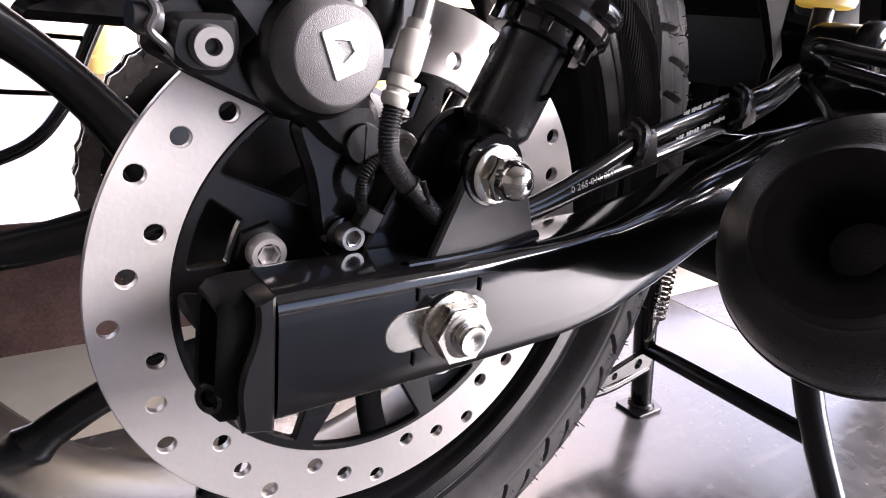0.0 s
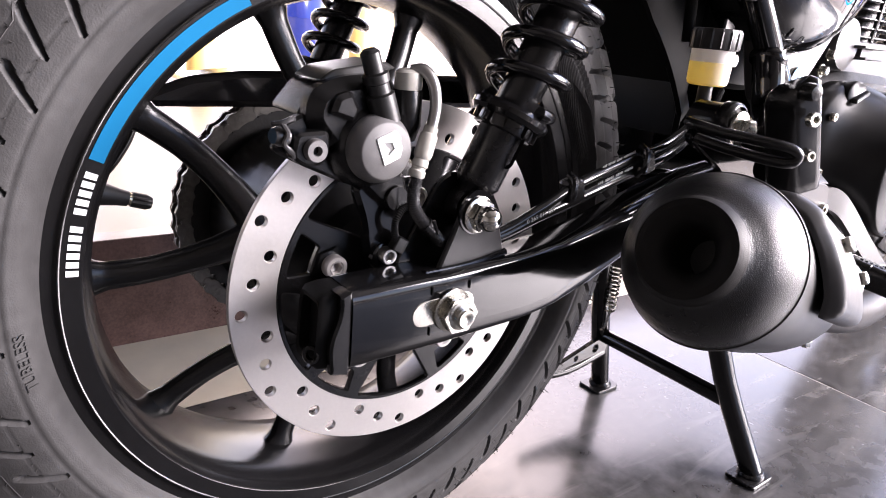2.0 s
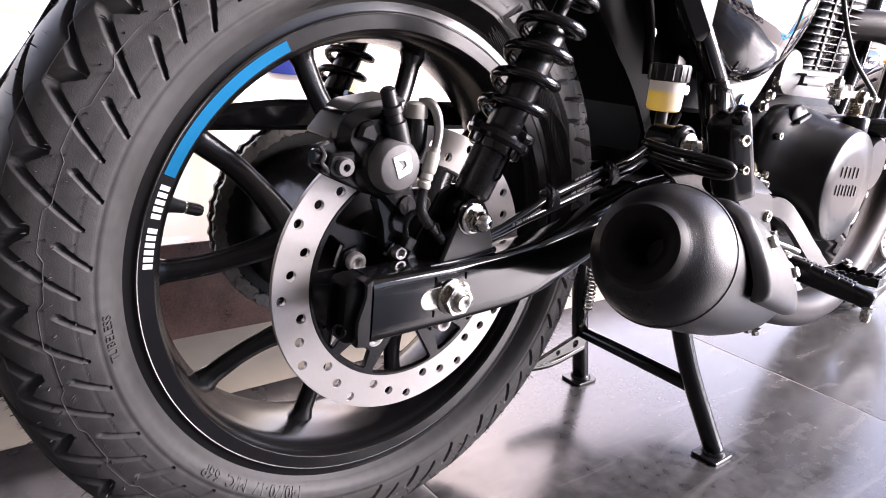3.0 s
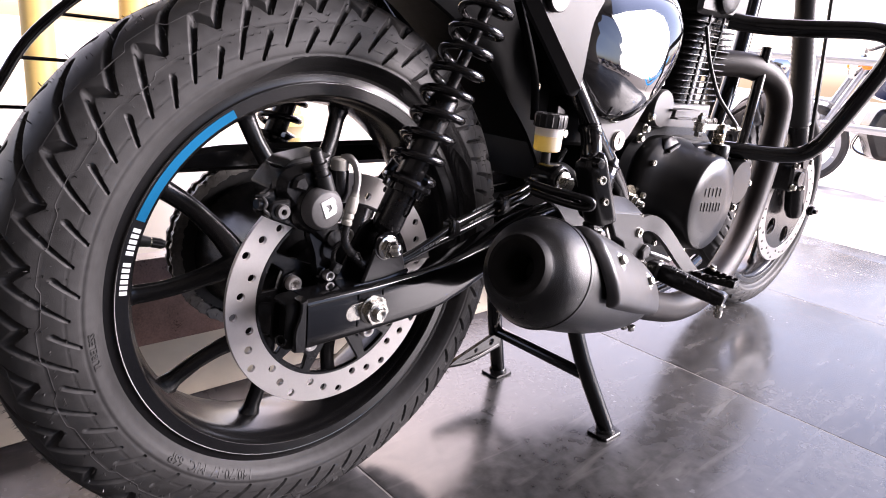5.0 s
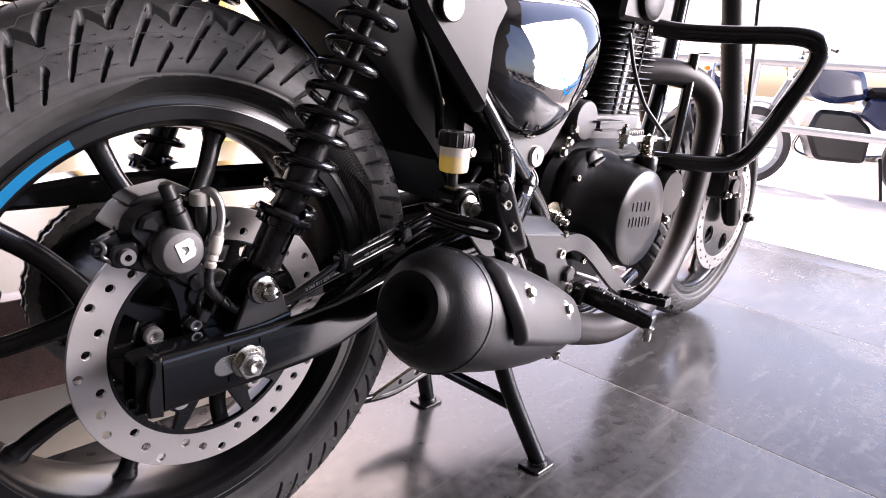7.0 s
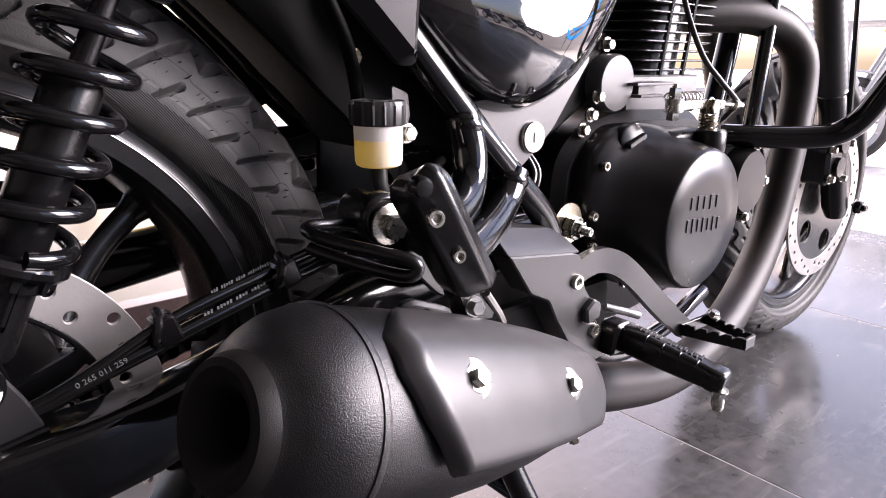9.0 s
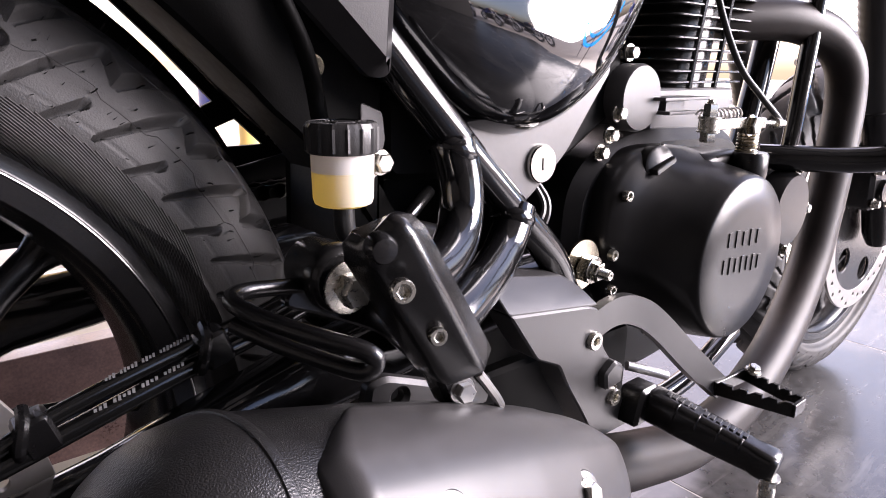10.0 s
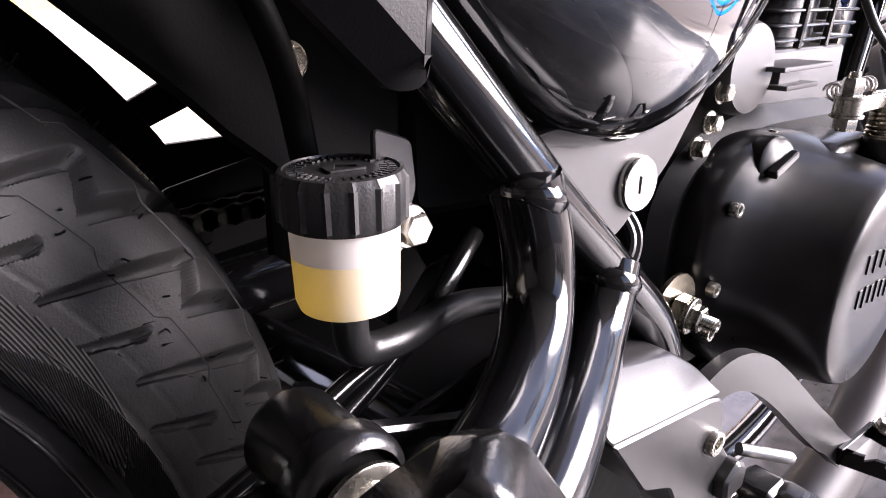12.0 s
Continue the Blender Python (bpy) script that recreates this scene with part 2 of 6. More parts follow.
def sweep(bm, pts, r, seg=14, n=6, caps=True, flat=None, up=None):
    """A tube of radius r (a number or one a point) along a smooth line; flat: (width, height) factors."""
    pts = [Vector(q) for q in pts]
    line = spline(pts, n) if n > 1 else pts
    rs = r if isinstance(r, (list, tuple)) else [r] * len(pts)
    m = len(line)
    side = None
    rings = []
    for i, c in enumerate(line):
        d = (line[min(i + 1, m - 1)] - line[max(i - 1, 0)]).normalized()
        if side is None:
            ref = Vector(up) if up else (Vector((0, 0, 1)) if abs(d.z) < 0.9 else Vector((1, 0, 0)))
            side = d.cross(ref).normalized()
        side = (side - d * side.dot(d)).normalized()
        top = side.cross(d)
        u = i / (m - 1) * (len(rs) - 1)
        k = min(int(u), len(rs) - 2)
        rad = rs[k] + (rs[k + 1] - rs[k]) * (u - k)
        fx, fz = flat or (1, 1)
        rings.append([bm.verts.new(c + rad * (fx * math.cos(a) * side + fz * math.sin(a) * top)) for a in (2 * math.pi * j / seg for j in range(seg))])
    for a, b in zip(rings, rings[1:]):
        for j in range(seg):
            bm.faces.new((a[j], a[(j + 1) % seg], b[(j + 1) % seg], b[j]))
    if caps:
        bm.faces.new(rings[0][::-1])
        bm.faces.new(rings[-1])
    return rings


def frame_of(d):
    d = Vector(d).normalized()
    ref = Vector((0, 0, 1)) if abs(d.z) < 0.9 else Vector((1, 0, 0))
    u = ref.cross(d).normalized()
    return u, d.cross(u), d


def lathe(bm, at, d, profile, seg=32, close=False, turn=0.0):
    """Turns a profile of (radius, distance along d) round the axis through at."""
    u, v, w = frame_of(d)
    at = Vector(at)
    rings = []
    for r, h in profile:
        if r < 1e-6:
            rings.append([bm.verts.new(at + w * h)])
        else:
            rings.append([bm.verts.new(at + w * h + r * (math.cos(a) * u + math.sin(a) * v)) for a in (turn + 2 * math.pi * j / seg for j in range(seg))])
    pairs = list(zip(rings, rings[1:]))
    if close:
        pairs.append((rings[-1], rings[0]))
    for a, b in pairs:
        for j in range(seg):
            k = (j + 1) % seg
            if len(a) == 1 and len(b) == 1:
                continue
            if len(a) == 1:
                bm.faces.new((a[0], b[k], b[j]))
            elif len(b) == 1:
                bm.faces.new((a[j], a[k], b[0]))
            else:
                bm.faces.new((a[j], a[k], b[k], b[j]))
    return rings


def rounded(outline, r=0.004, n=4):
    """Rounds the corners of a 2D outline."""
    out, m = [], len(outline)
    for i in range(m):
        p, a, b = Vector(outline[i]), Vector(outline[i - 1]), Vector(outline[(i + 1) % m])
        da, db = (a - p), (b - p)
        k = min(r, da.length * 0.45, db.length * 0.45)
        s, e = p + da.normalized() * k, p + db.normalized() * k
        for j in range(n + 1):
            t = j / n
            out.append(((1 - t) ** 2 * s + 2 * t * (1 - t) * p + t * t * e))
    return out


def slab(bm, outline, y0, y1, bevel=0.0015, corner=0.0, holes=(), place=None):
    """A plate whose outline is given in x and z, from y0 to y1, with bevelled rims; place(x, y, z) may bend it."""
    loops = [rounded(outline, corner) if corner else [Vector(p) for p in outline]] + [[Vector(p) for p in h] for h in holes]
    put = place or (lambda x, y, z: Vector((x, y, z)))
    lo, hi = min(y0, y1), max(y0, y1)
    b = min(bevel, (hi - lo) * 0.4)
    rims = ([], [])
    for li, loop in enumerate(loops):
        m = len(loop)
        area = sum(loop[i - 1].x * loop[i].y - loop[i].x * loop[i - 1].y for i in range(m))
        s = (1 if area > 0 else -1) * (-1 if li else 1)
        small = []
        for i in range(m):
            t = loop[(i + 1) % m] - loop[i - 1]
            t = t.normalized() if t.length > 1e-9 else Vector((0, 0))
            small.append(loop[i] + s * b * Vector((-t.y, t.x)))
        rows = [[bm.verts.new(put(q.x, y, q.y)) for q in lp] for lp, y in ((small, hi), (loop, hi - b), (loop, lo + b), (small, lo))]
        for a, c in zip(rows, rows[1:]):
            for i in range(m):
                bm.faces.new((a[i - 1], a[i], c[i], c[i - 1]))
        for rim, row in ((rims[0], rows[0]), (rims[1], rows[3])):
            rim += [bm.edges.get((row[i - 1], row[i])) for i in range(m)]
    for rim in rims:
        bmesh.ops.triangle_fill(bm, use_beauty=True, use_dissolve=False, edges=rim)


def block(bm, c, size, bevel=0.003, rot=None):
    """A box with bevelled edges."""
    r = bmesh.ops.create_cube(bm, size=1)
    vs = r["verts"]
    m = Matrix.Translation(c) @ (rot.to_4x4() if rot else Matrix()) @ Matrix.Diagonal((*size, 1))
    bmesh.ops.transform(bm, matrix=m, verts=vs)
    es = list({e for v in vs for e in v.link_edges})
    if bevel:
        bmesh.ops.bevel(bm, geom=es, offset=bevel, segments=3, profile=0.7, affect="EDGES")


def ring2d(cx, cz, r, n=20, a0=0.0):
    return [(cx + r * math.cos(a0 + 2 * math.pi * i / n), cz + r * math.sin(a0 + 2 * math.pi * i / n)) for i in range(n)]


def hex_bolt(bm, at, d, r, h, washer=0.0, thread=0.0, dome=False):
    """Hexagon nut or bolt head of radius r and height h on a washer, with a threaded end or a domed cap."""
    at, d = Vector(at), Vector(d).normalized()
    z = 0.0
    if washer:
        lathe(bm, at, d, [(0, 0), (washer, 0), (washer, 0.0016), (washer * 0.96, 0.002), (0, 0.002)], 28)
        z = 0.002
    lathe(bm, at + d * z, d, [(0, 0), (r * 0.95, 0), (r, h * 0.1), (r, h * 0.85), (r * 0.86, h), (0, h)], 6)
    z += h
    if dome:
        lathe(bm, at + d * z, d, [(r * 0.82, -0.001)] + [(r * 0.82 * math.cos(a), r * 0.2 + r * 0.8 * math.sin(a)) for a in (k * math.pi / 16 for k in range(8))] + [(0, r)], 24)
    if thread:
        prof, k = [(0, -0.001), (r * 0.55, -0.001)], 0.0
        while k < thread - 0.0015:
            prof += [(r * 0.55, k), (r * 0.47, k + 0.0007)]
            k += 0.0014
        prof += [(r * 0.45, thread), (r * 0.2, thread), (r * 0.1, thread - 0.001), (0, thread - 0.001)]
        lathe(bm, at + d * z, d, prof, 20)


def socket_bolt(bm, at, d, r, h):
    """A round head with a hexagon socket."""
    at, d = Vector(at), Vector(d).normalized()
    lathe(bm, at, d, [(0, 0), (r, 0), (r, h * 0.8), (r * 0.9, h), (r * 0.62, h)], 24)
    lathe(bm, at, d, [(r * 0.62, h), (r * 0.5, h * 0.95), (r * 0.5, h * 0.4), (0, h * 0.4)], 6)


def thing(name, label, category, at=(0, 0, 0), kind="", group=""):
    ob = new(name)
    ob.location = at
    ob.empty_display_size = 0.05
    return tagged(ob, label, category, group, kind)

# ---- the place: floor, step, walls, ceiling, outdoors ----
def plain_box(name, lo, hi, mat, label, category, bevel=0.0):
    bm = bmesh.new()
    c = [(a + b) / 2 for a, b in zip(lo, hi)]
    block(bm, c, [b - a for a, b in zip(lo, hi)], bevel)
    return tagged(part(name, bm, mat), label, category, kind="structure")


floor = plain_box("floor", (-4.0, -3.6, -0.12), (2.55, 0.3, -0.0056), GROUT, "dark grey tiled showroom floor with pale scuffs", "floor")
plain_box("floor_light_strip", (-4.0, 0.304, -0.12), (2.55, 0.52, -0.006), STRIPTILE, "cream tiled strip beside the dark floor", "floor")
plain_box("step_riser", (-4.0, 0.52, -0.12), (2.55, 0.56, 0.168), GRANITE, "polished brown granite step riser", "step", 0.003)
plain_box("raised_floor", (-4.0, 0.56, -0.12), (2.55, 6.5, 0.165), LIGHTTILE, "cream tiled raised floor in bright daylight", "floor")
# unseen ceiling, added to hold sun and sky off the bike
plain_box("ceiling", (-4.0, -3.6, 3.0), (2.55, 2.9, 3.2), CEIL, "unseen grey ceiling that holds off sun and sky", "ceiling")
# unseen slab, added only to keep sun off the raised floor
plain_box("sun_blocker", (-4.0, 2.904, 3.0), (1.8, 5.2, 3.2), CEIL, "unseen grey slab beyond the columns, shading the raised floor", "ceiling")
# unseen walls and lintel, added to shape the light on the bike
plain_box("unseen_wall_west", (-4.2, -3.8, -0.12), (-4.0, 2.9, 3.2), DARKWALL, "unseen grey wall that shuts out light from the west", "wall")
plain_box("unseen_wall_south", (-4.0, -3.8, -0.12), (0.7, -3.6, 3.2), DARKWALL, "unseen grey wall that shuts out light beside the shopfront", "wall")
plain_box("unseen_lintel_south", (0.7, -3.8, 2.7), (2.55, -3.6, 3.2), DARKWALL, "unseen grey lintel that cuts the light over the shopfront", "wall")
ground = plain_box("ground", (-60, -60, -0.4), (60, 60, -0.13), PAVING, "pale concrete forecourt reaching far off", "ground")

# dark slate tiles, one object each, with open joints
TX = [-3.692 + 0.76 * i for i in range(9)]
TY = [0.302 - 1.22 * i for i in range(4)]
meshes = {}
for i, x in enumerate(TX):
    for j, y1 in enumerate(TY):
        x1, y0 = min(x + 0.757, 2.55), max(y1 - 1.217, -3.6)
        if x1 - x < 0.05:
            continue
        key = (round(x1 - x, 3), round(y1 - y0, 3))
        if key not in meshes:
            bm = bmesh.new()
            block(bm, (key[0] / 2, -key[1] / 2, -0.0115), (key[0], key[1], 0.013), 0.0012)
            o = part("tile", bm, FLOOR, floor)
            meshes[key] = o.data
        else:
            o = new("tile", meshes[key])
            o.parent = floor
        o.location = (x, y1, 0)

# ---- the motorcycle ----
bike = thing("motorcycle", "black roadster motorcycle on its centre stand on dark tiles", "motorcycle")
AXLE = Vector((0, 0, 0.322))


def tyre_mesh(bm, c, R, half, bead, pitch_n, around, across, depth=0.005):
    """A tyre with grooves cut into its tread: a stepped main groove and a short shoulder groove each pitch."""
    D = R - bead
    cy = [(0.70, bead), (0.80, bead + 0.008), (0.96, bead + 0.2 * D), (1.0, bead + 0.33 * D), (0.975, bead + 0.47 * D), (0.905, bead + 0.60 * D),
          (0.81, bead + 0.75 * D), (0.63, bead + 0.89 * D), (0.35, bead + 0.972 * D), (0.0, R)]
    prof = [(y * half, r) for y, r in cy] + [(-y * half, r) for y, r in cy[-2::-1]]
    line = [(p.x, p.y) for p in spline([(y, r, 0) for y, r in prof], 12)]
    arc = [0.0]
    for a, b in zip(line, line[1:]):
        arc.append(arc[-1] + math.hypot(b[0] - a[0], b[1] - a[1]))
    s = np.linspace(0, arc[-1], across)
    ys, rs = np.interp(s, arc, [p[0] for p in line]), np.interp(s, arc, [p[1] for p in line])
    mid = arc[-1] / 2
    w = mid - s                      # towards the right side minus, the left side plus
    pitch = 2 * math.pi * R / pitch_n
    th = np.arange(around) * 2 * math.pi / around
    U, W = np.meshgrid(th * R, w, indexing="ij")
    n2 = across // 2
    w_at = lambda f: float(np.interp(bead + f * D, rs[:n2], w[:n2]))
    g = pitch / 0.0617
    main = [(-0.036 * g, w_at(0.998) * 0.6, 0.0034), (0.0, w_at(0.95), 0.0042), (0.0285 * g, w_at(0.735), 0.0042), (0.0433 * g, w_at(0.855), 0.0040), (0.0826 * g, w_at(0.405), 0.0016)]
    short = [(0.0376 * g, w_at(0.53), 0.0028), (0.0553 * g, w_at(0.33), 0.0018)]
    best = np.full(U.shape, 9.0)
    for side, shift in ((-1, 0.0), (1, pitch * 0.5)):
        u = (U + shift) % pitch - pitch
        v = W * side
        for k in range(4):
            for poly in (main, short):
                for (a0, b0, w0), (a1, b1, w1) in zip(poly, poly[1:]):
                    du, dv = a1 - a0, b1 - b0
                    t = np.clip(((u + k * pitch - a0) * du + (v - b0) * dv) / (du * du + dv * dv), 0, 1)
                    dist = np.hypot(u + k * pitch - a0 - t * du, v - b0 - t * dv)
                    best = np.minimum(best, dist / (w0 + (w1 - w0) * t))
    cut = depth * np.clip((1.15 - best) / 0.35, 0, 1)
    # shoulder step and fine side ribs
    for ww, dd, sg in ((w_at(0.075), -0.0011, 0.0008), (w_at(0.05), 0.0012, 0.001), (w_at(0.43), 0.0006, 0.0006), (w_at(0.30), 0.0011, 0.0012), (w_at(0.26), -0.0008, 0.0014), (w_at(0.12), 0.0009, 0.001), (w_at(0.62), 0.0004, 0.0007)):
        cut += dd * np.exp(-((np.abs(W) - ww) / sg) ** 2)
    r = rs[None, :] - cut * np.clip((rs[None, :] - bead) / (R - bead) * 1.4, 0, 1)
    yy = np.repeat(ys[None, :], around, 0) * (1 - 0.55 * cut / half * np.clip((np.abs(ys[None, :]) / half - 0.5) * 2, 0, 1))
    X, Z = c[0] + r * np.cos(th)[:, None], c[2] + r * np.sin(th)[:, None]
    co = np.stack([X, yy + c[1], Z], -1)
    rows = [[bm.verts.new(q) for q in ring] for ring in co.tolist()]
    for i in range(around):
        a, b = rows[i], rows[(i + 1) % around]
        for j in range(across - 1):
            bm.faces.new((a[j], a[j + 1], b[j + 1], b[j]))


def arc_strip(bm, c, r0, r1, y, a0, a1, n=40, lift=0.0006):
    """A thin curved tape on the wheel's side, from angle a0 to a1 in degrees."""
    rows = []
    for i in range(n + 1):
        a = radians(a0 + (a1 - a0) * i / n)
        rows.append([bm.verts.new((c[0] + r * math.cos(a), y - d, c[2] + r * math.sin(a))) for r, d in ((r0, 0), (r0, lift), (r1, lift), (r1, 0))])
    for a, b in zip(rows, rows[1:]):
        for j in range(3):
            bm.faces.new((a[j], a[j + 1], b[j + 1], b[j]))


def polar(c, r, a, y):
    return Vector((c[0] + r * math.cos(radians(a)), y, c[2] + r * math.sin(radians(a))))


def text_on_arc(name, body, size, c, r, start, y, mat, parent, lift=0.0006, font_depth=0.0):
    """Raised letters round a wheel's right side, read with their heads outwards; start in degrees."""
    cu = bpy.data.curves.new(name, "FONT")
    cu.body, cu.size, cu.extrude, cu.resolution_u = body, size, 0.0005, 3
    tmp = bpy.data.objects.new("tmp", cu)
    scene.collection.objects.link(tmp)
    me = bpy.data.meshes.new_from_object(tmp.evaluated_get(bpy.context.evaluated_depsgraph_get()))
    bpy.data.objects.remove(tmp)
    bpy.data.curves.remove(cu)
    bm = bmesh.new()
    bm.from_mesh(me)
    bpy.data.meshes.remove(me)
    for v in bm.verts:
        a = start - math.degrees(v.co.x / r)
        q = polar(c, r + v.co.y, a, y - lift - v.co.z) if y is not None else wall_point((r + v.co.y - 0.2255) / 0.101, a, 0.0003 + (v.co.z + 0.0005) * 0.9)
        v.co = q
    return part(name, bm, mat, parent)


# rear wheel: the cast rim is the part, all else sits on it
bm = bmesh.new()
side = [(0.222, 0.047), (0.226, 0.0515), (0.2352, 0.0535), (0.2364, 0.0552), (0.2352, 0.0568), (0.2328, 0.0570), (0.2272, 0.0568), (0.2252, 0.0578), (0.2240, 0.0592), (0.2122, 0.0592), (0.2108, 0.058), (0.2095, 0.052), (0.2075, 0.049), (0.204, 0.044), (0.202, 0.034), (0.199, 0.016), (0.198, 0.0)]
lathe(bm, AXLE, (0, 1, 0), [(r, y) for r, y in side] + [(r, -y) for r, y in side[-2::-1]] + [(0.214, -0.044), (0.209, 0.0), (0.214, 0.044)], 160, close=True)
rear_wheel = part("rear_wheel", bm, RIMBLACK, bike, "matt black cast alloy rear wheel with blue tape")
# thin bright rings added to draw the rim's highlight line
bm = bmesh.new()
for sgn in (-1, 1):
    lathe(bm, AXLE, (0, 1, 0), [(0.2246 + 0.0010 * math.cos(a), sgn * 0.0588 + 0.0010 * math.sin(a)) for a in (2 * math.pi * j / 8 for j in range(8))], 160, True)
part("rim_edge", bm, RIMSHINE, rear_wheel, "added bright metal ring drawing the rim's highlight line")
bm = bmesh.new()
tyre_mesh(bm, AXLE, 0.3265, 0.0705, 0.2255, 33, 2112, 250, 0.0085)
rear_tyre = part("tyre", bm, RUBBER, rear_wheel, "black road tyre with stepped tread grooves", 50)
# fine slanting ribs moulded into the sidewall
bm = bmesh.new()
for i in range(46):
    pts = []
    for j in range(13):
        k = j / 12
        r, a = 0.261 - 0.029 * k, 99.0 - 1.5 * i - 31.0 * k
        if 17.0 < a < 66.0:
            y = -0.0705 * float(np.interp((r - 0.2255) / 0.101, [0.06, 0.084, 0.14, 0.2, 0.26, 0.33], [0.765, 0.80, 0.905, 0.962, 0.992, 1.0]))
            pts.append(polar(AXLE, r, a, y - 0.0001))
    if len(pts) > 2:
        sweep(bm, pts, 0.0006, 5, 1)
part("sidewall_rib", bm, RUBBER, rear_tyre, "fine moulded ribs on the sidewall")
# moulding whiskers left on the new tread
random.seed(11)
bm = bmesh.new()
for f, v in ((0.905, 0.60), (0.85, 0.67), (0.70, 0.80), (0.33, 0.965), (-0.33, 0.965), (-0.70, 0.80), (-0.85, 0.67)):
    for i in range(64):
        a = 360.0 * (i + random.uniform(-0.3, 0.3)) / 64
        r = 0.2255 + 0.101 * v
        out = Vector((math.cos(radians(a)), 0, math.sin(radians(a))))
        n_ = (out * (1.15 - abs(f)) + Vector((0, -f, 0)) * abs(f)).normalized()
        q = polar(AXLE, r, a, -0.0705 * f) - n_ * 0.001
        bend = Vector((random.uniform(-1, 1), random.uniform(-1, 1), random.uniform(-1, 1))) * 0.0016
        h = random.uniform(0.004, 0.0075)
        sweep(bm, [q, q + n_ * h * 0.6 + bend * 0.3, q + n_ * h + bend], 0.0005, 4, 1)
tagged(part("tread_whisker", bm, HOSE, rear_tyre), "thin rubber moulding whiskers on the tread", kind="stuff")


wall_line = spline([(0.70, 0, 0), (0.80, 0.084, 0), (0.96, 0.2, 0), (1.0, 0.33, 0), (0.975, 0.47, 0), (0.905, 0.60, 0), (0.81, 0.75, 0), (0.63, 0.89, 0), (0.35, 0.972, 0), (0.0, 1.0, 0)], 12)
WALL_F, WALL_Y = [p.y for p in wall_line], [p.x for p in wall_line]


def wall_point(f, a, lift):
    """A point on the right side of the rear tyre: f from bead to crown, a in degrees."""
    hy = float(np.interp(f, WALL_F, WALL_Y)) * 0.0705
    k = min(1.0, max(0.0, (f - 0.3) / 0.6))
    return polar(AXLE, 0.2255 + 0.101 * f + lift * k, a, -hy - lift * (1 - k))


def ridge(bm, pts, half, lift=0.0011):
    """A thin raised rib along (f, a) pairs on the tyre's side."""
    prev = None
    for i, (f, a) in enumerate(pts):
        f2, a2 = pts[min(i + 1, len(pts) - 1)]
        f1, a1 = pts[max(i - 1, 0)]
        du, dv = (a2 - a1) * 0.0044, (f2 - f1) * 0.101
        n_ = math.hypot(du, dv) or 1
        df, da = du / n_ * half / 0.101, -dv / n_ * half / 0.0044
        ring = [bm.verts.new(wall_point(f - df, a - da, -0.0002)), bm.verts.new(wall_point(f, a, lift)), bm.verts.new(wall_point(f + df, a + da, -0.0002))]
        if prev:
            for j in (0, 1):
                bm.faces.new((prev[j], prev[j + 1], ring[j + 1], ring[j]))
        prev = ring


# hatched bands moulded into the sidewall
bm = bmesh.new()
for a0, a1 in ((52, 112), (-18, 44)):
    n = int((a1 - a0) / 0.42)
    for i in range(n):
        a = a0 + (a1 - a0) * i / n
        k = min(1.0, (n - i) / (0.35 * n), 0.4 + i / (0.2 * n))
        ridge(bm, [(0.12 + 0.15 * k * j / 3, a + 2.6 * k * j) for j in range(4)], 0.0005)
tagged(part("sidewall_hatching", bm, RUBBER, rear_wheel, "fine hatching moulded in the sidewall"), kind="stuff")
# the tyre maker's lettering becomes plain raised bars
for a0 in (84, 17):
    for i in range(4):
        bm = bmesh.new()
        a = a0 + i * 4.6
        ridge(bm, [(0.115, a), (0.275, a), (0.275, a + 3.2), (0.115, a + 3.2), (0.115, a)], 0.0009)
        part("raised_bar", bm, RUBBER, rear_wheel)
# parting lines of the mould on the tread
for f in (0.6, 0.88):
    bm = bmesh.new()
    ridge(bm, [(f + (0.04 if (i // 6) % 2 else 0.0), 1.2 * i) for i in range(301)], 0.0003, 0.0004)
    part("parting_line", bm, RUBBER, rear_wheel)
# fine rubber hairs left by the mould
bm = bmesh.new()
rng = random.Random(4)
for i in range(1700):
    a, f = rng.uniform(0, 2 * math.pi), rng.choice((0.42, 0.55, 0.7, 0.84, 0.95, 0.995, 0.995, 0.95, 0.84))
    hy = float(np.interp(f, [0.33, 0.47, 0.6, 0.735, 0.87, 0.965, 1.0], [1.0, 0.975, 0.905, 0.79, 0.6, 0.33, 0.0])) * 0.0705 * (1 if i % 3 == 0 else -1)
    rr = 0.2255 + f * 0.101
    base = Vector((rr * math.cos(a), hy, AXLE.z + rr * math.sin(a)))
    out = (Vector((math.cos(a) * max(f - 0.35, 0.05), hy * 9 * (1.05 - f), math.sin(a) * max(f - 0.35, 0.05)))).normalized()
    side_ = out.cross(Vector((rng.uniform(-1, 1), rng.uniform(-1, 1), rng.uniform(-1, 1)))).normalized() * 0.00045
    tip = base + out * rng.uniform(0.003, 0.0065) + side_ * rng.uniform(-3, 3)
    q = out.cross(side_)
    vs = [bm.verts.new(p) for p in (base - out * 0.001 + side_, base - out * 0.001 - side_ * 0.5 + q, base - out * 0.001 - side_ * 0.5 - q, tip)]
    for k in ((0, 1, 3), (1, 2, 3), (2, 0, 3)):
        bm.faces.new([vs[m_] for m_ in k])
tagged(part("mould_hair", bm, RUBBER, rear_wheel, smooth=False), kind="stuff")
